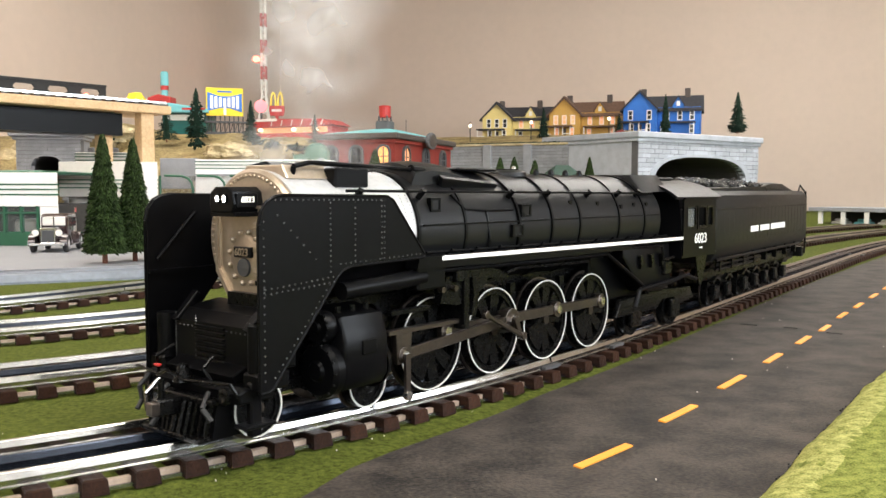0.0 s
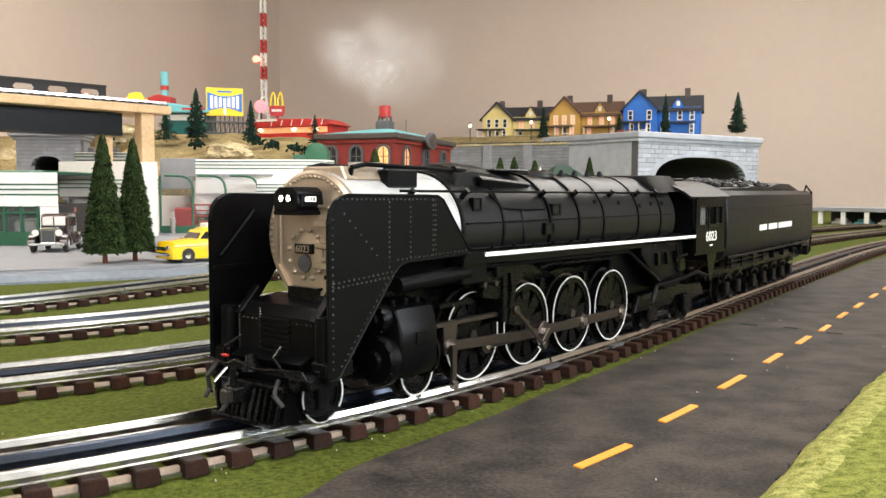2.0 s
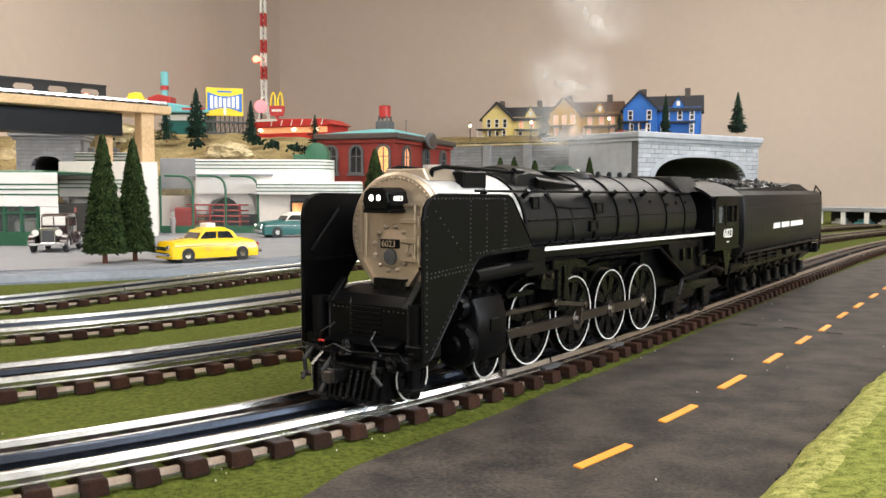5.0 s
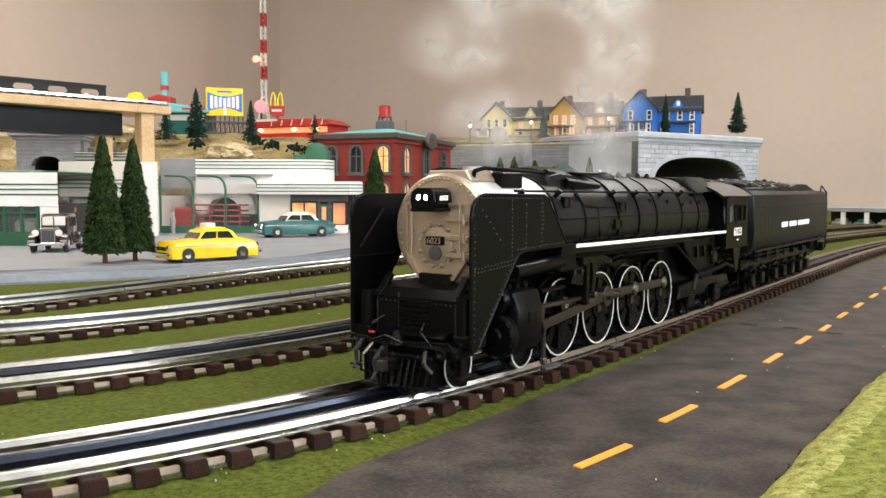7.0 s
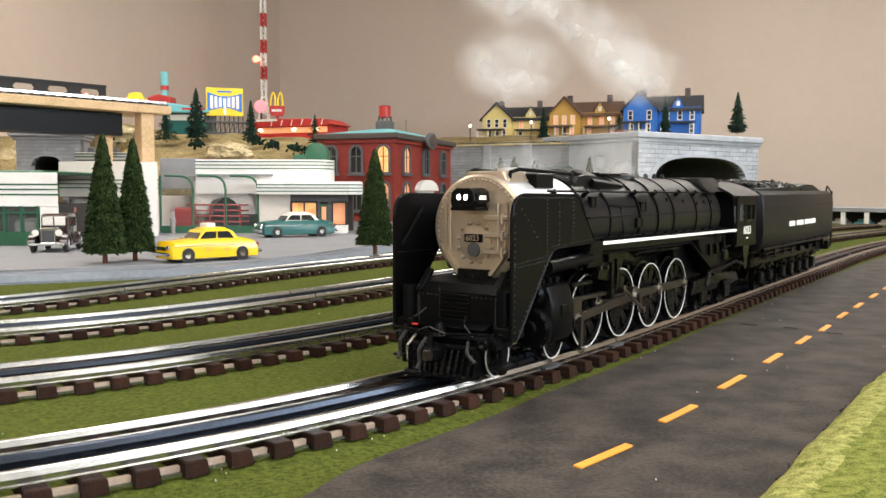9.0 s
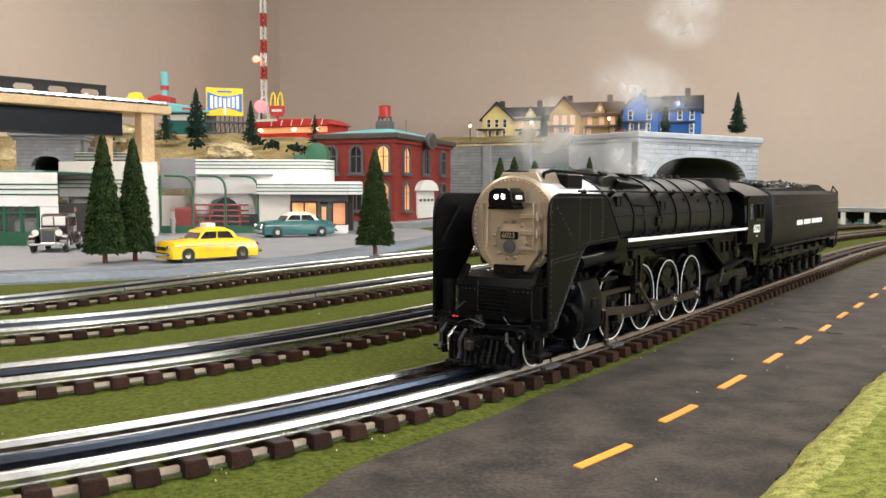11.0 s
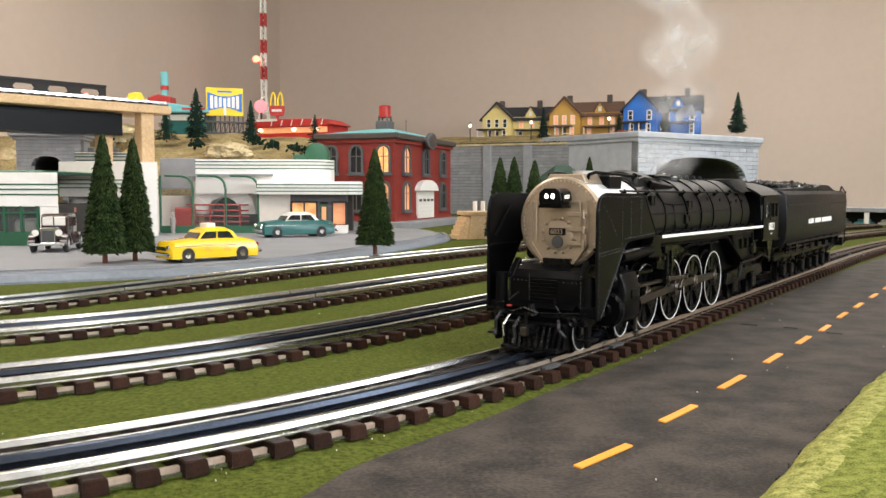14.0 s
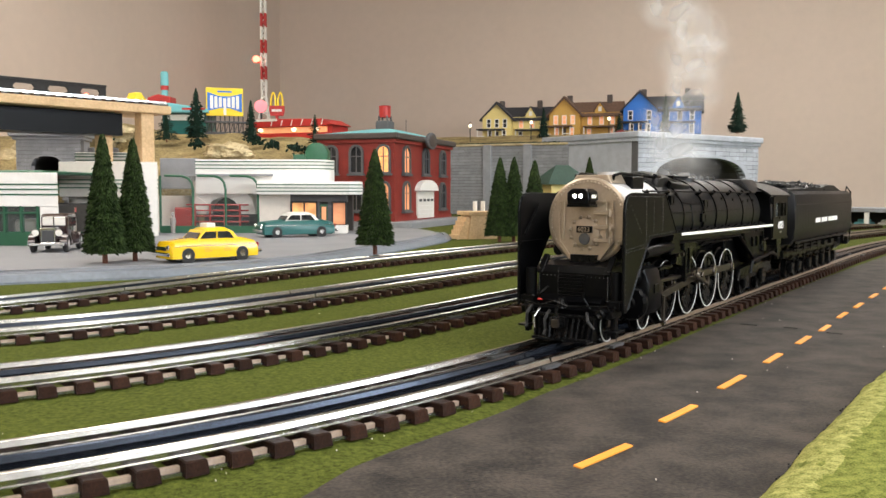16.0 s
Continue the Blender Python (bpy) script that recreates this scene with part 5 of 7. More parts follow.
for i, (p, h) in enumerate((((0.1084, 1.4113, 0.0000), .160), ((0.1356, 1.4121, 0.0000), .160), ((0.1748, 1.4132, -0.0000), .155), ((0.4349, 2.2000, 0.1105), .11), ((-0.1046, 2.2000, 0.1095), .1))[:4]):
    cone_tree((p[0], p[1], 0.0 if i < 3 else .03), h if i < 3 else .165, 0.030, NEEDLE, "dense green cone-shaped fir by the retaining wall", 10 + i, "wall firs")


# ---- cars ----
def car(name, label, m, L, W, H, paint, roof_paint, trim=CHROME):
    c = thing(name, label, "car", m)
    r = H * .215
    # body side outline: hood, cabin shoulder, boot
    low = [(-L * .5, r * .55), (-L * .505, H * .42), (-L * .47, H * .52), (-L * .30, H * .57), (-L * .17, H * .60), (L * .20, H * .61), (L * .36, H * .58), (L * .47, H * .50), (L * .5, H * .40), (L * .5, r * .55)]
    bm = bmesh.new()
    ys = [(-W * .5, .0), (-W * .46, .045 * H), (-W * .38, .07 * H), (0, .09 * H), (W * .38, .07 * H), (W * .46, .045 * H), (W * .5, 0)]
    rings = []
    for y, up in ys:
        sq = 1 - .05 * (abs(y) / (W * .5)) ** 2
        rings.append([bm.verts.new((x * sq, y, z + (up if z > H * .45 else 0) - (.02 * H if abs(y) > W * .48 and z > H * .45 else 0))) for x, z in low])
    for a, b in zip(rings, rings[1:]):
        for i in range(len(low)):
            j = (i + 1) % len(low)
            bm.faces.new((a[i], a[j], b[j], b[i]))
    bm.faces.new(rings[0]), bm.faces.new(rings[-1][::-1])
    body = part("body", bm, paint, c, "", True)
    # cabin
    bm = bmesh.new()
    base = [(-L * .22, .60), (L * .27, .61)]
    secs = []
    for y, k in ((-W * .47, 0), (-W * .40, .80), (-W * .30, .97), (0, 1.0), (W * .30, .97), (W * .40, .80), (W * .47, 0)):
        z0 = H * .58
        z1 = z0 + (H * .40) * k
        secs.append([bm.verts.new(p) for p in ((-L * .22 + L * .12 * k, y, z0 + (H * .36) * min(k, .9)), (-L * .06, y, z1), (L * .13, y, z1), (L * .27 - L * .08 * k, y, z0 + (H * .34) * min(k, .9)))])
    for a, b in zip(secs, secs[1:]):
        for i in range(3):
            bm.faces.new((a[i], a[i + 1], b[i + 1], b[i]))
    cab_ = part("roof", bm, roof_paint, c, "", True)
    ex_ = bmesh.new()
    prism(ex_, [(-L * .215, H * .58), (-L * .115, H * .90), (L * .155, H * .90), (L * .262, H * .58)], "y", -W * .44, W * .44, bevel=H * .02)
    part("cabin", ex_, roof_paint, c)
    for sy in (-1, 1):
        for q in ([(-.185, .63), (-.112, .86), (.005, .86), (.005, .63)], [(.022, .63), (.022, .86), (.145, .86), (.215, .63)]):
            part("window", PR([(x * L, z * H) for x, z in q], "y", *sorted((sy * W * .435, sy * W * .452))), DGLASS, c)
        for x in (-L * .31, L * .29):
            w = part("wheel", PR(circle(x, r, r, 20), "y", *sorted((sy * W * .36, sy * W * .505)), bevel=r * .12), RUBBER, c)
            part("hubcap", PR(circle(x, r, r * .42, 16), "y", *sorted((sy * W * .50, sy * W * .518))), CHROME, w)
            part("wheel_arch", PR(circle(x, r * 1.02, r * 1.16, 20), "y", *sorted((sy * W * .42, sy * W * .4995))), RUBBER, c)
        part("side_trim", B(-L * .46, L * .45, sy * W * .50 - .0003, sy * W * .50 + .0004, H * .458, H * .472), trim, c)
        for x, e in ((-L * .505, -1), (L * .5, 1)):
            part("headlight" if e < 0 else "tail_light", lathe(bmesh.new(), [(0, H * .075), (H * .03, H * .06), (H * .04, 0)], (x * .985, sy * W * .36, H * .44), (e, 0, 0), 12), CHROME if e < 0 else REDP, c)
    for x, q in ((-L * .205, [(-.5, 0), (.5, 0), (.40, 1), (-.40, 1)]), (L * .252, [(-.5, 0), (.5, 0), (.40, 1), (-.40, 1)])):
        e = -1 if x < 0 else 1
        bmw = PR([(a * W * .80, b * H * .27) for a, b in q], "x", -.0006, .0006)
        part("windscreen" if e < 0 else "rear_window", bmw, DGLASS, c).matrix_basis = Matrix.Translation((x + e * L * .004, 0, H * .61)) @ Matrix.Rotation(-e * radians(38), 4, "Y")
    for x, e in ((-L * .515, -1), (L * .51, 1)):
        part("bumper", B(x - .0020, x + .0020, -W * .5, W * .5, H * .20, H * .30, .0012), CHROME, c)
    part("grille", B(-L * .512, -L * .49, -W * .28, W * .28, H * .34, H * .46, .0006), CHROME, c)
    part("underbody", B(-L * .45, L * .45, -W * .42, W * .42, r * .45, r * .95), RUBBER, c)
    return c


taxi = car("taxi", "bright yellow vintage taxi with a roof sign parked on the plaza", place(-0.2885, 0.903, PZ, 0, 0, 38), 0.119, 0.045, 0.042, YELLOW, YELLOW, RUBBER)
part("roof_sign", B(-.006, .006, -.009, .009, .0400, .0460, .001), IVORY, taxi, "small white roof sign")
for i in range(26):
    part("checker", B(-.048 + i * .0038, -.0462 + i * .0038, -.0226, -.0221, .0206, .0214), BLACK, taxi)
for x in (-.016, .010):
    for k in range(3):
        part("door_lettering", B(x, x + .010 - k * .002, -.0226, -.0221, .0125 + k * .0022, .0135 + k * .0022), TAPE, taxi, "faint orange bar of lettering")
car("saloon_car", "teal green vintage saloon with an ivory roof on the plaza", place(-0.273, 1.365, PZ, 0, 0, 26), 0.142, 0.050, 0.047, TEAL, IVORY)

# the old motor car with its upright radiator
old = thing("vintage_car", "dark maroon vintage motor car with chrome radiator and headlamps", "car", place(-0.548, 1.046, PZ, 0, 0, 102))
part("hood", PR([(-.012, .014), (-.012, .030), (-.008, .034), (.008, .034), (.012, .030), (.012, .014)], "x", -.048, -.014, bevel=.001), MAROON, old, "", True)
part("cabin", PR([(-.014, .012), (-.016, .048), (-.010, .052), (.034, .052), (.040, .046), (.042, .012)], "y", -.0175, .0175, bevel=.002), MAROON, old, "", True)
part("radiator", B(-.0505, -.048, -.0100, .0100, .012, .034, .001), CHROME, old)
part("radiator_grille", B(-.0515, -.0505, -.0080, .0080, .014, .031, .0005), DKGREY, old)
# ivory enamel in place of glass, so the screen's reflection is painted on
part("windscreen", B(-.0172, -.0150, -.0150, .0150, .036, .0475, .0005), IVORY, old, "windscreen painted ivory for a pale reflection")
part("windscreen_post", B(-.0178, -.0150, -.0008, .0008, .036, .0475), MAROON, old)
part("bumper", B(-.058, -.0565, -.0230, .0230, .010, .0135, .0008), CHROME, old)
part("tail_box", B(.040, .058, -.0150, .0150, .012, .026, .002), MAROON, old)
for sy in (-1, 1):
    part("headlamp", lathe(bmesh.new(), [(0, .0052), (.004, .0046), (.006, .001), (.006, 0)], (-.0540, sy * .0150, .0275), (1, 0, 0), 16), CHROME, old, "", True)
    part("headlamp_glass", PR(circle(sy * .0150, .0275, .0045, 16), "x", -.0548, -.0540), IVORY, old)
    for x in (-.040, .034):
        w = part("wheel", PR(circle(x, .0115, .0115, 22), "y", *sorted((sy * .0185, sy * .0240)), bevel=.0012), RUBBER, old)
        part("hubcap", PR(circle(x, .0115, .0060, 16), "y", *sorted((sy * .0238, sy * .0248))), CHROME, w)
        part("fender", ring_prism(bmesh.new(), [(x + .0150 * math.cos(a), .0115 + .0140 * math.sin(a)) for a in np.linspace(-.2, 3.3, 12)], [(x + .0128 * math.cos(a), .0115 + .0122 * math.sin(a)) for a in np.linspace(-.2, 3.3, 12)], "y", *sorted((sy * .0160, sy * .0250))), MAROON, old, "", True)
    part("running_board", B(-.028, .022, *sorted((sy * .0160, sy * .0245)), .0085, .0105, .0005), MAROON, old)
    part("side_window", B(-.006, .012, *sorted((sy * .0174, sy * .0181)), .034, .047, .0005), DGLASS, old)
    part("side_window", B(.016, .032, *sorted((sy * .0174, sy * .0181)), .034, .047, .0005), DGLASS, old)
part("pennant", B(.020, .028, -.020, -.019, .054, .060), REDP, old, "small red pennant")
part("pennant_staff", RD((.020, -.0195, .050), (.020, -.0195, .061), .0004, 6), CHROME, old)

# a painted figure by the glass front
fg = bmesh.new()
lathe(fg, [(0, .0045), (.002, .0040), (.016, .0050), (.018, .0062), (.030, .0058), (.033, .0025), (.034, .0030), (.037, .0036), (.040, .0030), (.042, 0)], (0, 0, 0), (0, 0, 1), 12)
figure = part("figurine", fg, DOLLM, None, "", True)
figure.matrix_basis = place(*(-0.5358, 1.4626, 0.0120))
tagged(figure, "small painted model figurine in grey-blue standing on the plaza", "figurine")

# ---- the white streamlined station ----
def grooved(name, st, x0, x1, y0, y1, z0, z1, zs, ma=STUCCO):
    """A block with dark recessed bands across its face."""
    skew = x1 * y1 / y0      # the flank runs back along the diagonal of the plaza
    b_ = part(name, PR([(x0, y0), (x1, y0), (skew, y1), (x0, y1)], "z", z0, z1, bevel=.001), ma, st)
    for z in zs:
        part("band", B(x0 - .0012, x1 + .0012, y0 - .0012, y0 + .002, z - .0011, z + .0011), GREENT, b_)
    return b_


station = thing("station", "white streamlined station with green window frames and grooved parapets", "building")
# left block with shop windows
lb = grooved("left_wing", station, -1.05, -0.5895, 1.13, 1.45, .072, 0.1240, (0.0905, 0.0983, 0.1060))
part("wing_wall", PR([(-0.6181, 1.131), (-0.5895, 1.131), (-0.7565, 1.45), (-0.7931, 1.45)], "z", .012, .072), STUCCO, station)
# backing coloured dark for the shade behind the shop windows
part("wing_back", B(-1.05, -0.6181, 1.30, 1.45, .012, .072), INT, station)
part("sill_panel", B(-1.05, -0.6181, 1.131, 1.14, .012, 0.0334), GREENT, station)
for i in range(9):
    x = -0.6181 - .004 - i * .0255
    part("mullion", B(x - .0016, x + .0016, 1.130, 1.138, .030, .073), GREENT, station)
part("transom", B(-1.05, -0.6181, 1.1305, 1.1375, 0.0611, 0.0637), GREENT, station)
part("pane", B(-1.05, -0.6181, 1.1335, 1.1345, .030, .073), GLASS, station)
part("wing_roof", B(-1.05, -0.6268, 1.16, 1.44, 0.1240, 0.1282, .002), GREENT, station)
for i in range(3):
    part("display", B(-.90 + i * .1, -.86 + i * .1, 1.20, 1.26, .012, .05, .004), (REDP, INT, IVORY)[i], station)
# middle block
YB = 1.42
mb = grooved("middle_block", station, -0.7220, -0.5367, 1.39, 1.74, 0.0844, 0.1503, (0.1014, 0.1088, 0.1162), CREAM)
part("corner_pier", PR([(-0.5665, 1.386), (-0.5357, 1.386), (-0.6744, 1.75), (-0.7133, 1.75)], "z", .012, 0.1492 - .0005), STUCCO, station)
part("entry_pillar", RD((-0.7032, 1.43, .012), (-0.7032, 1.43, 0.0844), .020, 20), CREAM, station, "", True)
part("entry_wall", B(-0.6848, -0.5747, 1.43, 1.70, .012, 0.0844), CREAM, station)
# dark block painted as the shade of the recessed entry
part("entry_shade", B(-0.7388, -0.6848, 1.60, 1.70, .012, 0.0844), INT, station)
grooved("upper_parapet", station, -0.7695, -0.6270, 1.55, 1.72, .14, 0.1758, (0.1594, 0.1664, 0.1723))
part("vent", B(-0.7686, -0.7551, 1.60, 1.63, .15, 0.1891, .002), GREYT, station)
part("vent", B(-0.7281, -0.7122, 1.60, 1.63, .15, 0.1891, .002), GREYT, station)
# glazed hall: curved green ribs, clear sheet, low green wall
HX0, HX1, HY = -0.5631, -0.3683, 1.47
hz = 0.1261
part("hall_sill", B(HX0, HX1, HY - .002, HY + .006, .012, 0.0262), GREENT, station)
prof = [(0, .026), (0, hz - .030), (.006, hz - .014), (.016, hz - .004), (.030, hz)]
for i in range(4):
    x = HX0 + (HX1 - HX0) * i / 3
    rib = bmesh.new()
    run = [(x, .014), (x, hz - .026), (x - .003, hz - .013), (x - .010, hz - .005), (x - .022, hz - .001), (x - .056, hz)] if i else [(x, .014), (x, hz)]
    for (xa, za), (xb, zb) in zip(run, run[1:]):
        rod(rib, (xa, HY, za), (xb, HY + .001, zb), .0024, 8)
    part("hall_rib", rib, GREENT, station)
gl = bmesh.new()
for (a, za), (b, zb) in zip(prof + [(.12, hz + .002)], (prof + [(.12, hz + .002)])[1:]):
    gl.faces.new([gl.verts.new(v) for v in ((HX0, HY + a, za), (HX1, HY + a, za), (HX1, HY + b, zb), (HX0, HY + b, zb))])
part("hall_glazing", gl, GLASS, station, "clear curved sheet glazing")
# hall back and floor carry the interior's shade in their colour
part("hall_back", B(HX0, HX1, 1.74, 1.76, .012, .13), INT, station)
part("stone_wall", B(-0.6359, -0.5558, 1.662, 1.70, .10, 0.1687, .001), STONE, station, "grey block wall over the hall")
part("hall_floor", B(HX0, HX1, HY + .006, 1.74, .012, .0140), INT, station)
part("hall_roof", B(HX0, HX1, HY + .12, 1.76, hz + .002, hz + .006), STONE, station)
# arch seen through the glazing
acx, acz, ar = -0.4804, .045, .052
arch = [(acx + (ar + .018) * math.cos(a), acz + (ar + .018) * math.sin(a)) for a in np.linspace(math.pi, 0, 17)]
archi = [(acx + ar * .72 * math.cos(a), acz + ar * .72 * math.sin(a)) for a in np.linspace(math.pi, 0, 17)]
for i in range(16):
    part("voussoir", PR([arch[i], arch[i + 1], archi[i + 1], archi[i]], "y", 1.612 + (i % 2) * .003, 1.66), STUCCO, station)
part("arch_wall", PR([(-0.5554, .014), (acx - ar - .018, .014)] + arch + [(acx + ar + .018, .014), (HX1, .014), (HX1, .118), (-0.5554, .118)], "y", 1.64, 1.66), CREAM, station)
# dark sheet for the shade seen through the arch
part("arch_dark", B(acx - ar, acx + ar, 1.70, 1.71, .014, .10), INT, station)
for i in range(4):
    part("railing", RD((-0.5496, 1.58, .030 + .012 * i), (-0.4165, 1.58, .030 + .012 * i), .0018, 6), REDP, station, "red rail inside the hall")
for x_ in (345, 372, 398, 425):
    px_ = (x_ - 784) / 1304 * 1.575
    part("railing_post", RD((px_, 1.575, .014), (px_, 1.575, .068), .0022, 6), REDP, station)
part("counter", B(-0.5872, -0.5381, 1.58, 1.61, .014, .060, .003), REDP, station)
# right wing: curved upper storey, canopy slab and lit shop
up = [(-0.5357, 1.60), (-0.3482, 1.60)] + [(-0.2930 + .050 * math.cos(a), 1.65 + .050 * math.sin(a)) for a in np.linspace(-1.5, .6, 10)] + [(-0.2788, 1.74), (-0.5357, 1.74)]
uw = part("upper_storey", PR(up, "z", .09, 0.1637), STUCCO, station, "", True)
for z in (0.1443, 0.1516, 0.1589):
    part("band", PR([(x + (.0012 if x > -.4 else 0), y - .0012) for x, y in up], "z", z - .0010, z + .0010), GREENT, uw)
WY = 1.47
cz0, cz1 = 0.0893, 0.1147
can = [(-0.3630, 1.44), (-0.1832, 1.44), (-0.1645, 1.455), (-0.1623, 1.49), (-0.1766, 1.62), (-0.4033, 1.62)]
cs = part("canopy", PR(can, "z", cz0, cz1, bevel=.0015), STUCCO, station)
for k in (.25, .5, .75):
    z = cz0 + (cz1 - cz0) * k
    part("band", PR([(x + (.001 if x > -.3 else -.0005), y - .0012) for x, y in can], "z", z - .0009, z + .0009), GREENT, cs)
part("shop_wall", B(-0.3683, -0.3041, WY, WY + .1, .012, cz0), CREAM, station)
part("shop_header", B(-0.3041, -0.2276, WY, WY + .02, 0.0746, cz0), GREYT, station)
part("shop_sill", B(-0.3041, -0.2501, WY, WY + .02, .012, 0.0307), GREYT, station)
part("shop_frame", ring_prism(bmesh.new(), [(-0.3041, 0.0296), (-0.2501, 0.0296), (-0.2501, 0.0757), (-0.3041, 0.0757)], [(-0.3013, 0.0318), (-0.2529, 0.0318), (-0.2529, 0.0724), (-0.3013, 0.0724)], "y", WY - .002, WY + .008), RUBBER, station)
part("shop_mullion", B(-0.2782, -0.2760, WY, WY + .006, 0.0318, 0.0724), RUBBER, station)
part("shop_frame", ring_prism(bmesh.new(), [(-0.2220, 0.0273), (-0.1927, 0.0273), (-0.1927, 0.0757), (-0.2220, 0.0757)], [(-0.2197, 0.0296), (-0.1949, 0.0296), (-0.1949, 0.0724), (-0.2197, 0.0724)], "y", WY - .002, WY + .008), RUBBER, station)
part("shop_window", B(-0.3041, -0.2501, WY + .006, WY + .009, 0.0307, 0.0746), WARM, station, "orange-lit shop window")
part("shop_pier", B(-0.2512, -0.2456, WY - .001, WY + .02, .012, cz0), GREYT, station)
dr = part("shop_door", B(-0.2456, -0.2298, WY + .002, WY + .006, .012, 0.0701), GREENT, station)
part("door_pane", B(-0.2422, -0.2332, WY + .0005, WY + .003, 0.0318, 0.0645), WARM2, dr)
part("shop_pier", B(-0.2298, -0.2220, WY - .001, WY + .02, .012, cz0), GREYT, station)
part("shop_window", B(-0.2220, -0.1938, WY + .006, WY + .009, 0.0285, 0.0746), WARM2, station, "dimly lit corner window")
part("shop_header", B(-0.2220, -0.1916, WY + .001, WY + .02, 0.0746, cz0), GREYT, station)
part("planter", B(-0.2249, -0.1914, 1.458, 1.49, .012, 0.0285, .001), STUCCO, station)
part("shop_back", B(-0.3683, -0.1927, WY + .10, WY + .12, .012, cz0), INT, station)
deepened(station)
# rounded green tank on the roof
tk = thing("roof_tank", "rounded dark green tank standing on the station roof", "tank", place(-0.2850, 1.68, 0.1637))
part("shell", PR([(-.024, 0), (-.024, .022), (-.018, .034), (-.006, .040), (.008, .040), (.018, .034), (.026, .022), (.026, 0)], "y", -.025, .025, bevel=.003), GREENT, tk, "", True)
part("step", B(-.052, -.024, -.02, .02, 0, .014, .001), GREENT, tk)

# ---- the raised wooden line ----
A0, A1 = (-0.7837, 1.3200, 0.2609), (-0.5594, 1.5300, 0.2634)
M0, dlen = frame_at(A0, A1)
ext = .55
deck = thing("elevated_deck", "bare wooden elevated track deck on square posts", "bridge", M0)
part("deck_board", B(-ext, dlen, 0, .15, -.008, .008, .001), WOOD, deck)
for px_, yo, wd in ((-0.5907, .012, .028), (-0.6335, .060, .026)):
    k = dlen * ((px_ - A0[0]) / (A1[0] - A0[0]))
    part("post", B(k - wd / 2, k + wd / 2, yo, yo + wd, -A0[2], -.008, .001), WOOD, deck)
    part("post", B(k - wd / 2 - .5, k + wd / 2 - .5, yo + .1, yo + wd + .1, -A0[2], -.008, .001), WOOD, deck)
# black block put below the deck to fill in the shadow there
part("under_beam", B(-ext, dlen * .74, .040, .115, -.054, -.010), BLACK, deck, "black girder block standing for the shadow under the deck")
part("deck_track", B(-ext, dlen, .012, .070, .008, .013), DKGREY, deck)
for y in (.020, .041, .062):
    part("rail", B(-ext, dlen, y - .0015, y + .0015, .013, .0185), RAIL, deck)
for i in range(44):
    part("sleeper", B(-ext + i * .0195, -ext + i * .0195 + .008, .010, .075, .008, .0140), TIE_J, deck)
gir = thing("girder_side", "black plate girder with rounded openings along the upper line", "bridge girder", M0 @ Matrix.Translation((0, 0, .0)))
gl_ = dlen * .725
n_p = 13
for i in range(n_p):
    x1 = gl_ - i * .0655
    x0 = x1 - .0655
    o = [(x0, .016), (x1, .016), (x1, .0265), (x1, .037), (x0, .037), (x0, .0265)]
    outer = [(x0, .0335), (x0, .014), ((x0 + x1) / 2, .014), (x1, .014), (x1, .0335), (x1, .046), ((x0 + x1) / 2, .046), (x0, .046)]
    cx_ = (x0 + x1) / 2
    inner = [(cx_ - .021, .0335), (cx_ - .016, .0270), (cx_, .0265), (cx_ + .016, .0270), (cx_ + .021, .0335), (cx_ + .016, .0400), (cx_, .0405), (cx_ - .016, .0400)]
    part("web_panel", ring_prism(bmesh.new(), outer, inner, "y", .095, .100), RUBBER, gir)
part("top_flange", B(-ext - .05, gl_, .092, .103, .046, .050), RUBBER, gir)
part("bottom_flange", B(-ext - .05, gl_, .092, .103, .008, .014), RUBBER, gir)
part("red_marker", B(dlen * .585, dlen * .60, .088, .092, .020, .030), REDL, gir, "small red marker light")
bs = thing("bumper_stop", "yellow track bumper at the end of the raised line", "track bumper", M0)
part("block", PR([(dlen * .79, .0185), (dlen * .81, .034), (dlen * .845, .034), (dlen * .88, .0185)], "y", .025, .058, bevel=.002), PYEL, bs)

# ---- the hill behind the station, and its tunnel mouth ----
bm = bmesh.new()
HN, HM = 90, 50
hv = [[None] * (HM + 1) for _ in range(HN + 1)]


def hill_z(x, y):
    up_ = min(1, max(0, (y - 1.80) / .42))
    z = .13 + .135 * up_ ** .8
    z += .05 * math.exp(-((x + 1.02) / .14) ** 2 - ((y - 2.15) / .25) ** 2)
    z += .020 * noise.noise((x * 5, y * 5, 3)) + .008 * noise.noise((x * 18, y * 18, 4))
    right = min(1, max(0, (-.30 - x + .12 * (y - 1.8)) / .12))
    if x > -.62:
        z -= .01
    if -1.003 < x < -.852 and y < 2.02:      # the cutting of the tunnel mouth
        z = .09
    return -.02 + (z + .02) * right


for i in range(HN + 1):
    for j in range(HM + 1):
        y = 1.79 + 1.75 * j / HM
        x = west_x(y * DEEP) + (-0.15 - west_x(y * DEEP)) * i / HN
        hv[i][j] = bm.verts.new((x, y, hill_z(x, y)))
for i in range(HN):
    for j in range(HM):
        bm.faces.new((hv[i][j], hv[i + 1][j], hv[i + 1][j + 1], hv[i][j + 1]))
for i in range(HN):
    a, b = hv[i][0], hv[i + 1][0]
    bm.faces.new((a, b, bm.verts.new((b.co.x, b.co.y, -.01)), bm.verts.new((a.co.x, a.co.y, -.01))))
deepened(tagged(part("hillside", bm, SAND, smooth=True), "sandy tan scenery hill behind the station", "hill", kind="structure"))


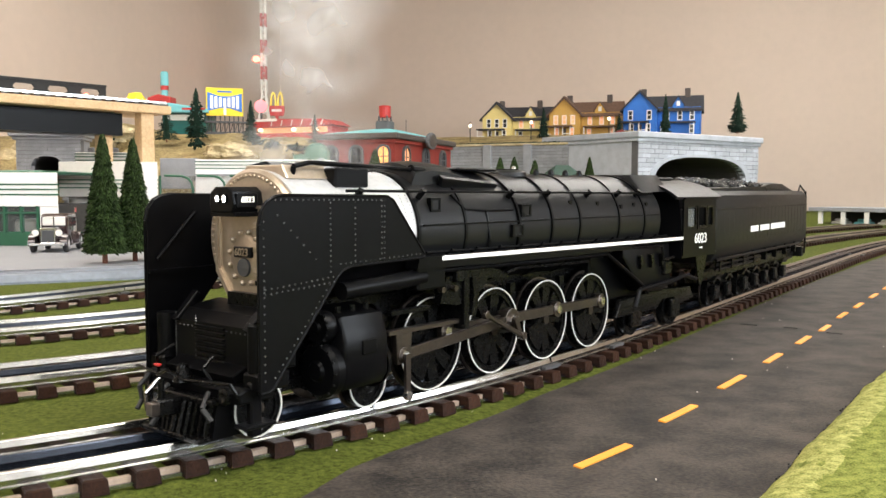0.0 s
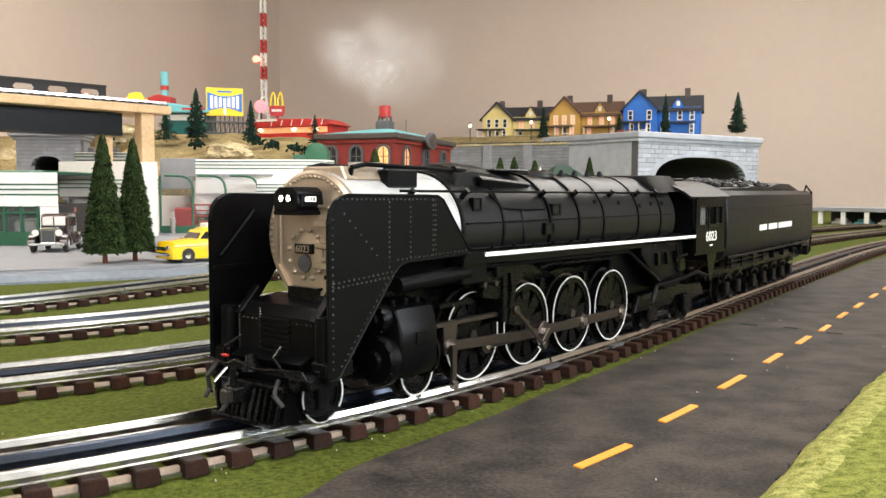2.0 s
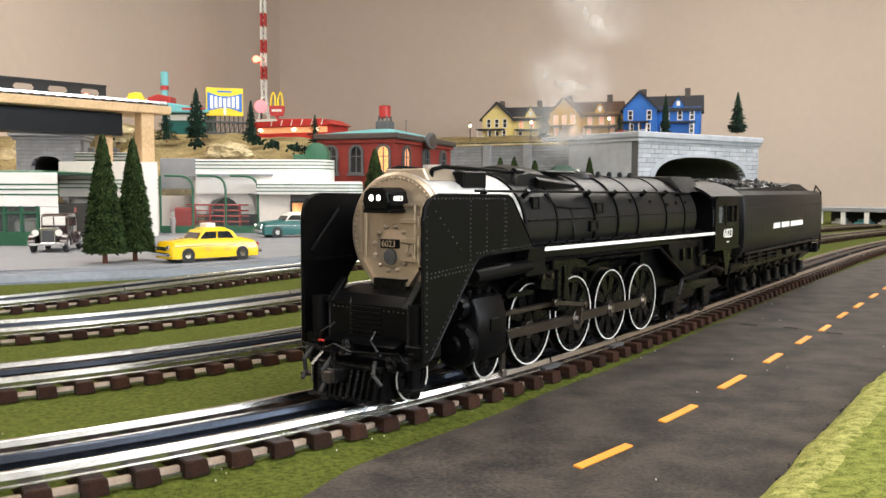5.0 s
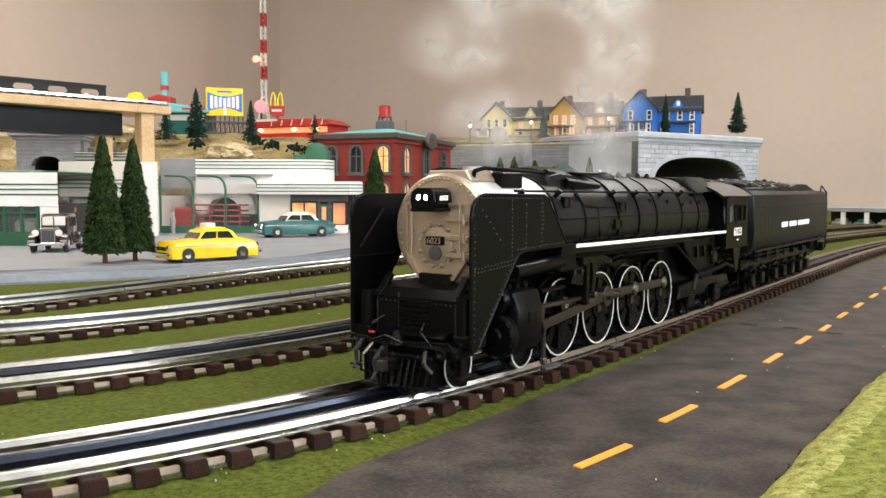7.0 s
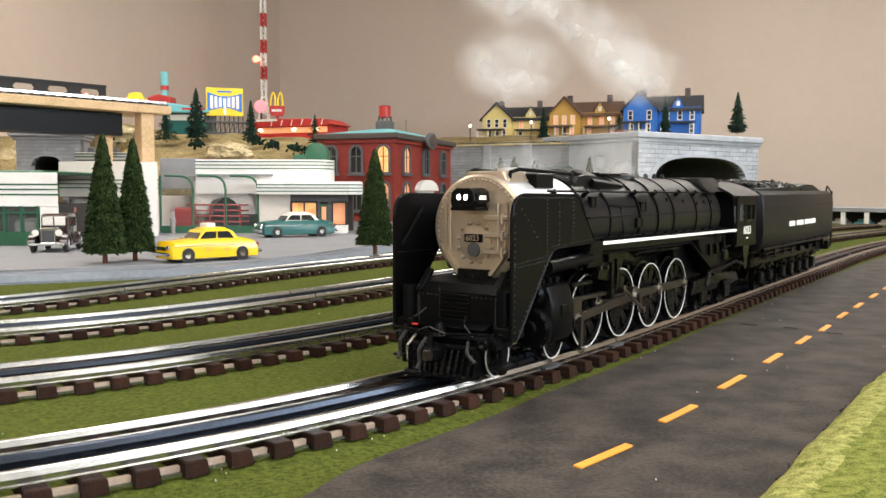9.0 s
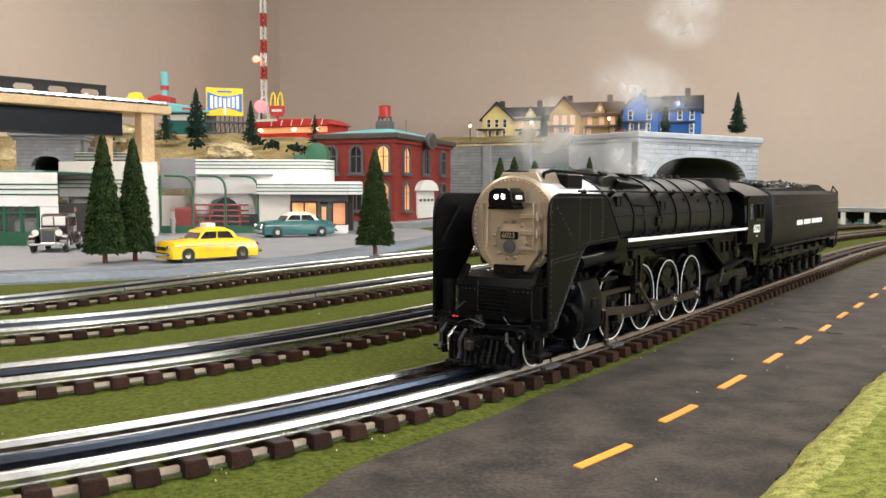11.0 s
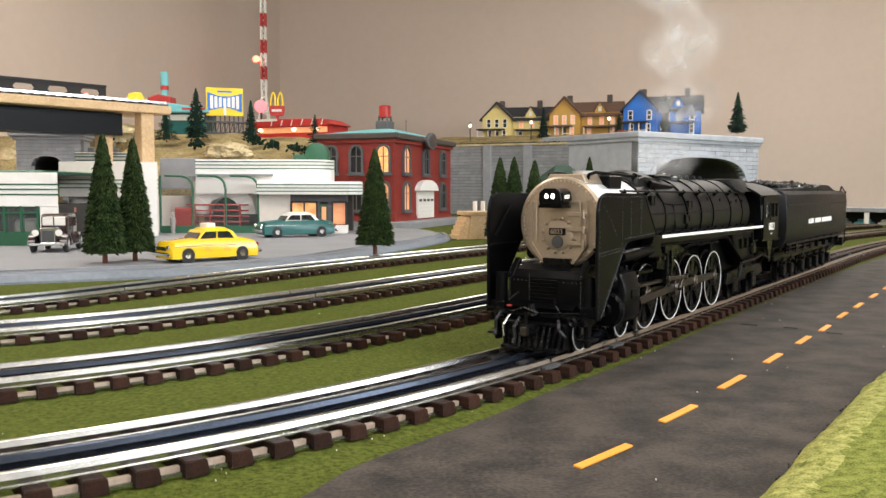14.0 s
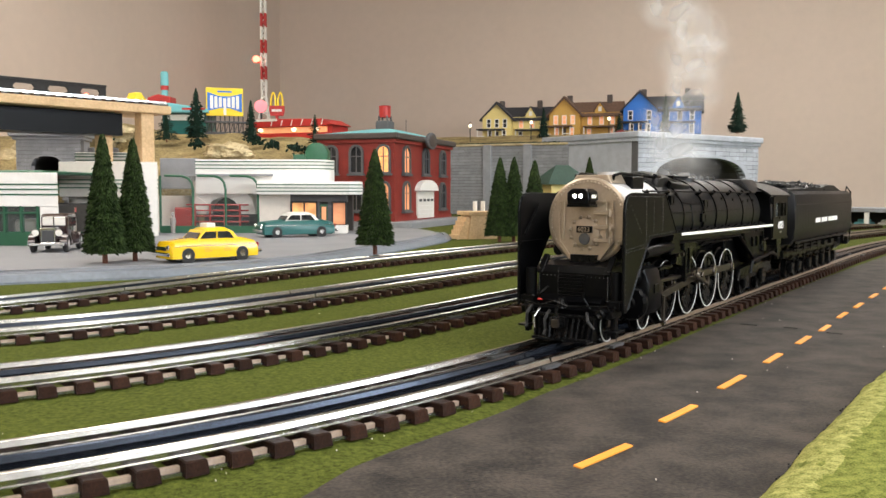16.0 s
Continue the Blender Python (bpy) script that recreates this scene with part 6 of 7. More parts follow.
def rock(p, sx, sy, sz, seed):
    bm = bmesh.new()
    bmesh.ops.create_icosphere(bm, subdivisions=4, radius=1)
    for v in bm.verts:
        n_ = noise.fractal(v.co * 1.6 + Vector((seed * 7, 0, 0)), 1, 2, 5)
        v.co *= 1 + .38 * n_
        v.co = Vector((v.co.x * sx, v.co.y * sy, v.co.z * sz))
    ob = part("boulder", bm, ROCK, None, "", True)
    ob.matrix_basis = place(*p)
    return tagged(ob, "rough tan foam rock outcrop on the hillside", "rock", "hill rocks")


rock((-0.5487, 1.9000, 0.1907), .056, .05, .026, 1)
rock((-0.9337, 2.0500, 0.2467), .080, .07, .036, 2)
rock((-1.0921, 1.9800, 0.1890), .06, .05, .05, 3)
rock((-1.1148, 1.9000, 0.1493), .05, .05, .05, 6)
for i, (x, y) in enumerate(((455, 250), (482, 258), (522, 262), (548, 268), (350, 256), (190, 246))):
    p_ = Vector(((x - 784) / 1304 * 1.93, 1.93, .0986 + (336.6 - y) / 1304 * 1.93))
    bm = bmesh.new()
    rg = random.Random(i)
    for k in range(60):
        c = Vector((rg.gauss(0, 1), rg.gauss(0, .6), rg.gauss(0, .55))) * .009
        box(bm, -.003, .003, -.0015, .0015, -.003, .003, 0, Matrix.Translation(c) @ Euler((rg.random() * 6, rg.random() * 6, 0)).to_matrix().to_4x4())
    ob = part("shrub", bm, PINE)
    ob.location = Vector((p_.x, p_.y * DEEP, p_.z))
    tagged(ob, "dark low shrub clinging to the hillside", "shrub", "hill shrubs")


def block_wall(parent, x0, x1, z0, z1, y, bw, bh, depth, ma, skip=None, seed=0, nm="stone_facing"):
    """Courses of separate blocks with open joints on a wall face."""
    bm = bmesh.new()
    rg = random.Random(seed)
    rows = int((z1 - z0) / bh)
    for r_ in range(rows):
        x = x0 - (bw / 2 if r_ % 2 else 0)
        while x < x1:
            a, b = max(x, x0), min(x + bw, x1)
            cx, cz = (a + b) / 2, z0 + (r_ + .5) * bh
            if b - a > bw * .15 and not (skip and skip(cx, cz)):
                pr = depth * rg.uniform(.5, 1)
                box(bm, a + bw * .015, b - bw * .015, y - pr, y + .001, z0 + r_ * bh + bh * .05, z0 + (r_ + 1) * bh - bh * .05)
            x += bw
    return tagged(part(nm, bm, ma, parent), kind="stuff")


def portal(name, label, a, b, ztop, acx, ar, spring, mat_, bw, bh, cap, dep=.09, rise=.74):
    """A tunnel mouth: a wall with an arched opening, voussoirs, blocks and a coping."""
    m, ln = frame_at((a[0], a[1], 0), (b[0], b[1], 0))
    t = thing(name, label, "tunnel portal", m)
    cx = ln * acx
    rx, rz = ln * ar, min(ln * ar, (ztop - spring) * rise)

    def arc_pt(k, f_=1.0):
        c_ = math.cos(k)
        return cx - rx * f_ * math.copysign(abs(c_) ** .72, c_), spring + rz * f_ * max(0, math.sin(k)) ** .72
    pts = [(0, -.01), (cx - rx, -.01)] + [arc_pt(k) for k in np.linspace(0, math.pi, 25)] + [(cx + rx, -.01), (ln, -.01), (ln, ztop), (0, ztop)]
    part("face_wall", PR(pts, "y", 0, .03), MORTAR, t)
    part("side_wall", B(0, .03, .03, dep, -.01, ztop), mat_, t)
    part("side_wall", B(ln - .03, ln, .03, dep, -.01, ztop), mat_, t)
    block_wall(t, 0, ln, 0, ztop, 0, bw, bh, .004, mat_, lambda x, z: abs(x - cx) < rx * 1.0 and (z < spring or abs((x - cx) / rx) ** 2.8 + abs((z - spring) / rz) ** 2.8 < 1.15))
    if cap:
        part("coping", B(-.015, ln + .015, -.015, dep, ztop - cap * .4, ztop + cap * .6, .003), mat_, t)
        part("coping", B(-.008, ln + .008, -.008, dep - .005, ztop - cap, ztop - cap * .4, .002), mat_, t)
    n = 22
    for i in range(n):
        k0, k1 = math.pi * i / n, math.pi * (i + 1) / n
        q = [arc_pt(k, f_) for k, f_ in ((k0, 1.0), (k1, 1.0), (k1, 1.10), (k0, 1.10))]
        part("voussoir", PR(q, "y", -.007, .02), mat_, t)
    # bore lining takes the dark tone, so the tunnel's shade is painted in
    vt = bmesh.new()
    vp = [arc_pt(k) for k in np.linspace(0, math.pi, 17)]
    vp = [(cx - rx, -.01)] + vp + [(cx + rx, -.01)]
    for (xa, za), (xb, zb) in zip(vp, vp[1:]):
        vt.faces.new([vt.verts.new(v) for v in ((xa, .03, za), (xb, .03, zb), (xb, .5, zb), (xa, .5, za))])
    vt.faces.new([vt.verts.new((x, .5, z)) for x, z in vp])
    part("bore", vt, INT, t, "tunnel bore coloured dark for the shade inside")
    return t


tp1 = portal("tunnel_mouth", "grey cast stone tunnel mouth above the station roof", (-1.0024, 1.74), (-0.8602, 1.76), 0.2266, .47, .24, 0.1420, STONE, .020, .009, .012)

# ---- the firehouse ----
FA, FB = Vector((-0.125, 1.90, 0.0167)), Vector((0.022, 2.26, 0.0167))
MF, FL = frame_at(FA, FB)
FD, FH = 0.212, 0.2285
fh = thing("firehouse", "red brick two-storey firehouse with a white arched door and teal roof", "building", MF)
part("foundation", B(-.03, FL + .03, -.06, FD + .03, -.02, .0, .002), PLAZA, fh)
part("wall_body", B(0, FL, 0, FD, 0, FH * .93), BRICK, fh, "red brick walls")
# courses of thin brick relief on the two seen faces
bm = bmesh.new()
for r_ in range(44):
    z = .004 + r_ * .0045
    box(bm, -.0006, FL, -.0006, .001, z, z + .0038)
    box(bm, -.0007, .001, 0, FD, z, z + .0038)
tagged(part("brick_relief", bm, BRICK, fh), kind="stuff")
part("belt_course", B(-.002, FL + .002, -.002, FD + .002, FH * .49, FH * .515), BRICK, fh)
part("plinth", B(-.003, FL + .003, -.003, FD + .003, 0, .012), BRICK, fh)
part("cornice", B(-.014, FL + .014, -.014, FD + .014, FH * .93, FH * 1.0, .003), BRICKD, fh, "dark brown projecting cornice")
part("cornice_base", B(-.006, FL + .006, -.006, FD + .006, FH * .89, FH * .93), BRICK, fh)
rf = bmesh.new()
v = [rf.verts.new(p) for p in ((0, 0, FH), (FL, 0, FH), (FL, FD, FH), (0, FD, FH), (FL * .40, FD * .42, FH + .024), (FL * .60, FD * .42, FH + .024), (FL * .60, FD * .58, FH + .024), (FL * .40, FD * .58, FH + .024))]
for q in ((0, 1, 5, 4), (1, 2, 6, 5), (2, 3, 7, 6), (3, 0, 4, 7), (4, 5, 6, 7), (3, 2, 1, 0)):
    rf.faces.new([v[i] for i in q])
part("roof", rf, TEALR, fh, "pale teal hipped roof")
for i in range(4):
    a = math.pi / 4 + i * math.pi / 2
    part("tower_leg", RD((FL * .42 + .022 * math.cos(a), FD * .5 + .022 * math.sin(a), FH + .014), (FL * .42 + .017 * math.cos(a), FD * .5 + .017 * math.sin(a), FH + .060), .0028, 6), GREYT, fh)
part("tower_skirt", B(FL * .42 - .021, FL * .42 + .021, FD * .5 - .021, FD * .5 + .021, FH + .018, FH + .046, .004), GREYT, fh)
part("tower_top", lathe(bmesh.new(), [(0, .0165), (.028, .0165), (.030, .0175), (.032, .0150), (.032, 0)], (FL * .42, FD * .5, FH + .056), (0, 0, 1), 14), REDP, fh, "red lookout drum")
part("antenna", RD((FL * .42, FD * .2, FH + .015), (FL * .42, FD * .2, FH + .048), .001, 6), GREYT, fh)
cr = part("crest", lathe(bmesh.new(), [(0, .030), (.006, .030), (.008, .026), (.008, 0)], (FL * .50, -.016, FH * .955), (0, -1, 0), 28), GREYT, fh, "oval grey crest over the door")
cr.data.transform(Matrix.Diagonal((1.35, 1, .78, 1)))
cr.data.transform(Matrix.Translation((-FL * .50 * .35, 0, FH * .955 * .22)))
part("crest_field", lathe(bmesh.new(), [(0, .022), (.002, .021), (.003, 0)], (0, 0, 0), (0, -1, 0), 24), BRICKD, cr).matrix_basis = Matrix.Translation((FL * .5, -.0235, FH * .955)) @ Matrix.Diagonal((1.35, 1, .78, 1))


def arched_window(parent, x, z, w, h, lit, face):
    """face 0: the door side (normal -y); 1: the side wall (normal -x)."""
    m = Matrix.Translation((x, -.001, z)) if face == 0 else Matrix.Translation((-.001, x, z)) @ Matrix.Rotation(-math.pi / 2, 4, "Z")
    def outline(e):
        return [(-w / 2 - e, -e), (w / 2 + e, -e), (w / 2 + e, h - w / 2)] + [((w / 2 + e) * math.cos(a), h - w / 2 + (w / 2 + e) * math.sin(a)) for a in np.linspace(.2, math.pi - .2, 9)] + [(-w / 2 - e, h - w / 2)]
    win = part("window", ring_prism(bmesh.new(), outline(.0055), outline(0), "y", -.006, .002), GREYT, parent, "arched grey stone window surround")
    win.matrix_basis = m
    part("pane", PR(outline(.001), "y", -.0015, 0), (WARM if lit == 2 else WARM2 if lit else DGLASS), win, "glowing window pane" if lit else "")
    part("glazing_bar", B(-.0012, .0012, -.0035, 0, 0, h * .98), GREYT, win)
    part("glazing_bar", B(-w / 2, w / 2, -.0035, 0, h * .60, h * .60 + .0022), GREYT, win)
    part("sill", B(-w / 2 - .009, w / 2 + .009, -.010, .001, -.009, -.004), GREYT, win)
    return win


for k, lit in ((.17, 1), (.50, 0), (.82, 0)):
    arched_window(fh, FL * k, FH * .56, .042, .066, lit, 0)
for k, lit in ((.17, 1), (.82, 0)):
    arched_window(fh, FL * k, .030, .042, .070, lit, 0)
for k, lit in ((.14, 2), (.50, 0), (.84, 0)):
    arched_window(fh, FD * k, FH * .56, .030, .066, lit, 1)
    arched_window(fh, FD * k, .030, .030, .070, min(1, lit), 1)
dr = part("engine_door", B(FL * .345, FL * .635, -.006, .002, .004, .078), IVORY, fh, "white panelled engine door")
for i in range(4):
    x = FL * .37 + i * FL * .068
    part("door_light", B(x, x + FL * .04, -.0075, -.005, .050, .057), GREYT, dr)
for i in range(3):
    part("door_groove", B(FL * .35, FL * .63, -.0068, -.0058, .016 + i * .011, .017 + i * .011), STUCCO, dr)
part("door_arch", PR([(FL * .32, .080)] + [(FL * .49 + FL * .17 * math.cos(a), .080 + .030 * math.sin(a)) for a in np.linspace(math.pi, 0, 15)] + [(FL * .66, .080)], "y", -.016, .002), STUCCO, fh, "white arched hood over the door")

# ---- the grey retaining wall and the terrace of houses ----
RA, RB = (0.0270, 3.0500, 0.2712), (0.7136, 2.7800, 0.2825)
MR, RL = frame_at((RA[0], RA[1], 0), (RB[0], RB[1], 0))
RZ = .275
rw = thing("retaining_wall", "grey block retaining wall with pilasters below the houses", "retaining wall", MR)
part("core", B(-.35, RL, 0, .04, -.01, RZ), MORTAR, rw)
block_wall(rw, -.35, RL, 0, RZ, 0, .052, .0125, .0025, STONE, None, 3)
for x in (-.02, .17, .34, .60):
    part("pilaster", B(x - .017, x + .017, -.016, .0, -.01, RZ + .004, .002), STONE, rw)
part("coping", B(-.35, RL, -.010, .05, RZ, RZ + .009, .002), ROCK, rw, "sandy coping strip")
# terrace ground behind the wall
bm = bmesh.new()
PA, PB = (0.6884, 2.6200, 0.1012), (1.2530, 2.9500, 0.1025)
RIM = [MR @ Vector((-.35, .02, 0)), MR @ Vector((RL - .01, .02, 0)), Vector((PA[0], PA[1] * DEEP + .04, 0)), Vector((PB[0] - .02, PB[1] * DEEP + .03, 0))]
tv = [[None] * 21 for _ in range(61)]
for i in range(61):
    k = i / 20
    q = min(2, int(k))
    f0 = RIM[q].lerp(RIM[q + 1], k - q)
    back = Vector((min(f0.x * 1.2, 1.32), 3.78 * DEEP, 0))
    for j in range(21):
        p_ = f0.lerp(back, j / 20)
        run_ = (p_ - f0).length
        tv[i][j] = bm.verts.new((p_.x, p_.y, RZ + .008 + .052 * min(1, run_ / .30) * (1 if i < 44 else .55) + .005 * noise.noise((p_.x * 9, p_.y * 9, 1))))
for i in range(60):
    for j in range(20):
        bm.faces.new((tv[i][j], tv[i + 1][j], tv[i + 1][j + 1], tv[i][j + 1]))
tagged(part("terrace", bm, SAND, smooth=True), "sandy terrace ground above the retaining wall", "ground", kind="structure")
bm = bmesh.new()
rg = random.Random(8)
for k in range(900):
    u = rg.uniform(-.3, RL)
    p_ = MR @ Vector((u, rg.uniform(.008, .05), RZ + .010))
    box(bm, -.004, .004, -.003, .003, -.003, .004, 0, Matrix.Translation(p_) @ Euler((rg.random() * 6, rg.random() * 6, 0)).to_matrix().to_4x4())
tagged(part("hedge", bm, PINE), "dark brown-green scrub along the terrace edge", "hedge", kind="stuff")


def house(label, a, b, k, siding, shingles, lit):
    """A two-storey house with a gabled front wing, a side wing with a dormer and porches. k: height of the ridge."""
    m, ln = frame_at(a, b)
    h = thing("house", label, "house", m, "terrace houses")
    w1 = ln * .44
    eave = k * .60
    d = ln * .55
    part("front_wing", PR([(0, 0), (w1, 0), (w1, eave), (w1 / 2, k * .97), (0, eave)], "y", 0, d), siding, h)
    part("side_wing", PR([(.30 * d, 0), (d, 0), (d, eave), (d * .65, k * .86), (.30 * d, eave)], "x", w1, ln), siding, h)
    # clapboard lines
    bm = bmesh.new()
    for i in range(22):
        z = .006 + i * eave / 22
        box(bm, 0, w1, -.0012, .0, z, z + eave / 40)
        box(bm, w1, ln, d * .30 - .0012, d * .30, z, z + eave / 40)
    tagged(part("clapboard_relief", bm, siding, h), kind="stuff")
    t = .006
    for sx in (0, 1):
        x0, x1 = (-.012, w1 / 2) if not sx else (w1 + .012, w1 / 2)
        part("roof", PR([(x0, eave - .010), (x1, k), (x1, k - t * 1.6), (x0, eave - .010 - t)], "y", -.012, d + .01), shingles, h)
        part("bargeboard", PR([(x0, eave - .010), (x1, k), (x1, k - t * 2.2), (x0, eave - .012 - t)], "y", -.0135, -.010), SH_BLK if shingles is not SH_BRN else SH_BRN, h)
    rz = k * .90
    part("roof", PR([(.30 * d - .012, eave - .008), (d * .65, rz), (d + .012, eave - .008), (d + .012, eave - .015), (d * .65, rz - .009), (.30 * d - .012, eave - .015)], "x", w1 * .6, ln + .010), shingles, h)
    dx = w1 + (ln - w1) * .48
    dm = part("dormer", PR([(dx - .022, eave), (dx + .022, eave), (dx + .022, eave + .016), (dx, eave + .048), (dx - .022, eave + .016)], "y", d * .26, d * .6), siding, h)
    for s_ in (-1, 1):
        part("dormer_roof", PR([(dx + s_ * .027, eave + .010), (dx, eave + .052), (dx, eave + .046), (dx + s_ * .027, eave + .005)], "y", d * .22, d * .6), shingles, dm)
    part("dormer_window", B(dx - .007, dx + .007, d * .25, d * .262, eave + .008, eave + .028), IVORY, dm)
    for x, y in ((w1 * .55, d * .6), (ln * .82, d * .65)):
        part("chimney", B(x - .011, x + .011, y - .009, y + .009, k * .80, k * 1.06, .001), BRICKD, h)
    def win(x, y, z, w, hh, on):
        o = part("window", ring_prism(bmesh.new(), [(x - w / 2 - .003, z - .003), (x + w / 2 + .003, z - .003), (x + w / 2 + .003, z + hh + .003), (x - w / 2 - .003, z + hh + .003)], [(x - w / 2, z), (x + w / 2, z), (x + w / 2, z + hh), (x - w / 2, z + hh)], "y", y - .003, y + .001), IVORY, h)
        part("pane", B(x - w / 2, x + w / 2, y - .0015, y, z, z + hh), WARM if on == 2 else WARM2 if on else DGLASS, o)
        part("sash", B(x - w / 2, x + w / 2, y - .0025, y - .001, z + hh * .48, z + hh * .54), IVORY, o)
    for i, x in enumerate((w1 * .22, w1 * .50, w1 * .78)):
        if len(lit) == 5 and i == 1 and lit[4]:
            continue
        win(x, 0, eave * .58, .014, .034, lit[0])
    for x in (w1 * .25, w1 * .75):
        win(x, 0, eave * .10, .014, .034, lit[0])
    for x in (w1 + (ln - w1) * .22, w1 + (ln - w1) * .52, w1 + (ln - w1) * .80):
        win(x, d * .30, eave * .58, .014, .034, lit[1])
    for x in (w1 + (ln - w1) * .2, w1 + (ln - w1) * .8):
        win(x, d * .30, eave * .10, .014, .032, lit[2])
    pr = part("porch", B(-.020, w1 * .78, -.042, 0, eave * .44, eave * .50, .001), shingles, h, "front porch roof")
    for x in (-.016, w1 * .25, w1 * .50, w1 * .74):
        part("porch_post", B(x - .002, x + .002, -.038, -.034, 0, eave * .44), IVORY, pr)
    part("porch_floor", B(-.020, w1 * .78, -.042, 0, -.004, .005), IVORY, pr)
    for x in (-.016, w1 * .50):
        part("porch_rail", B(x, x + w1 * .24, -.037, -.035, .018, .021), IVORY, pr)
    pr2 = part("porch", B(w1 + .012, ln - .02, d * .30 - .034, d * .30, eave * .44, eave * .50, .001), shingles, h)
    for x in (w1 + .016, ln - .026):
        part("porch_post", B(x - .002, x + .002, d * .30 - .030, d * .30 - .026, 0, eave * .44), IVORY, pr2)
    part("entrance", B(w1 * .44, w1 * .56, -.003, 0, .004, eave * .40), BRICKD, h)
    part("foundation", B(-.002, ln + .002, -.002, d, -.06, .002), GREYT, h)
    return h


house("pale yellow clapboard house with a charcoal roof and white porch", (0.1747, 3.3000, 0.3155), (0.4596, 3.2400, 0.3171), 0.4886 - 0.3152, H_YEL, SH_BLK, (0, 1, 0))
house("golden yellow clapboard house with a brown roof and lit windows", (0.4592, 3.2200, 0.3206), (0.7436, 3.1400, 0.3227), 0.5007 - 0.3183, H_GOLD, SH_BRN, (1, 1, 1))
house("bright blue clapboard house with a grey roof and white windows", (0.7456, 3.0800, 0.3254), (1.0383, 3.0000, 0.3247), 0.5092 - 0.3218, H_BLUE, SH_BLK, (0, 0, 0, 0, 1))
# a small red shed and yellow hedge strip between the houses
sh = thing("garden_shed", "low dark red shed beside the golden house", "shed", place(*(0.7197, 3.0000, 0.3060)))
part("wall_body", B(-.045, .045, 0, .06, -.04, .016), BRICK, sh)
part("roof", PR([(-.052, .014), (0, .038), (.052, .014), (.052, .010), (-.052, .010)], "y", -.006, .066), BRICK, sh)


def street_lamp(p, h):
    l = thing("street_lamp", "black post street lamp with a glowing round globe", "street lamp", place(*p), "street lamps")
    part("base", lathe(bmesh.new(), [(0, .006), (.006, .005), (.010, .002), (.010, 0)], (0, 0, -.03), (0, 0, 1), 10), RUBBER, l)
    part("post", RD((0, 0, -.03), (0, 0, h), .0020, 8), RUBBER, l)
    part("globe", lathe(bmesh.new(), [(0, .002), (.003, .0058), (.008, .0065), (.012, .0045), (.014, 0)], (0, 0, h), (0, 0, 1), 14), BULB, l, "glowing warm globe", True)
    part("finial", RD((0, 0, h + .016), (0, 0, h + .026), .003, 8, .0005), RUBBER, l)


street_lamp((0.1130, 3.1200, 0.2989), .062)
street_lamp((0.3608, 3.0500, 0.3041), .066)
street_lamp((0.6650, 2.9800, 0.3045), .074)
PINEL = "dark green pine with a loose uneven crown"
for i, (p, h, r) in enumerate((((0.4186, 3.1000, 0.3029), .14, .026), ((0.8792, 2.9400, 0.3155), .165, .022), ((0.7224, 3.0500, 0.3094), .105, .024), ((1.1728, 2.9600, 0.3264), .165, .038), ((-0.6982, 2.1000, 0.2414), .145, .034), ((-0.5306, 2.0500, 0.2290), .118, .028), ((-0.7644, 2.0500, 0.2316), .10, .030), ((-0.3545, 2.0500, 0.2232), .085, .022))):
    cone_tree(p, h, r, PINE, PINEL, 40 + i, "pines", .006, True)

# double-track tunnel mouth in pale stone
tp2 = portal("stone_tunnel", "wide pale grey stone tunnel mouth with an arched opening", (0.6884, 2.6200, 0.1012), (1.2530, 2.9500, 0.1025), 0.2943, .50, .385, .115, STONEP, .042, .0165, .022, .5, .60)

# ---- signs and roadside buildings on the hill ----
bb = thing("billboard", "yellow billboard with a blue bow-tie panel on dark legs", "billboard", place((-0.6758, 2.3000, 0.3226)[0], 2.3, 0.3239, 0, 0, 16))
part("panel", B(-.056, .056, 0, .006, .002, .088, .001), PYEL, bb)
part("bow_tie", PR([(-.052, .074), (-.015, .062), (.015, .062), (.052, .072), (.052, .014), (.015, .026), (-.015, .026), (-.052, .016)], "y", -.0015, .001), PBLUE, bb, "blue bow-tie panel")
for i in range(7):
    part("letter_bar", B(-.044 + i * .0130, -.035 + i * .0130, -.0025, -.001, .032 + abs(3 - i) * -.0028, .056 + abs(3 - i) * .0026), IVORY, bb, "white bar in place of a letter")
part("letter_band", B(-.022, .022, -.0015, .001, .074, .079), PBLUE, bb)
part("plug_stem", B(-.004, .004, -.003, .0, .004, .034), IVORY, bb)
for i in range(9):
    x = -.055 + i * .01375
    part("leg", RD((x, .004, -.075), (x, .004, .002), .0018, 6), DKGREY, bb)
    if i < 8:
        part("brace", RD((x, .004, -.055), (x + .01375, .004, -.010), .0012, 6), DKGREY, bb)
part("catwalk", B(-.062, .075, -.014, .010, -.020, -.015), DKGREY, bb)
part("catwalk", B(-.062, .075, -.014, .010, -.055, -.048), DKGREY, bb)
sg = thing("arch_sign", "twin yellow arches on a red board and post", "sign", place((-0.5704, 2.5500, 0.2841)[0], 2.55, 0.2852))
part("post", RD((0, 0, -.05), (0, 0, .085), .006, 10), REDP, sg)
part("board", PR([(-.026, .082), (-.022, .066), (.022, .066), (.026, .082), (.026, .100), (-.026, .100)], "y", -.006, .006, bevel=.001), REDP, sg)
part("letter_bar", B(-.017, .017, -.0075, -.006, .080, .088), IVORY, sg)
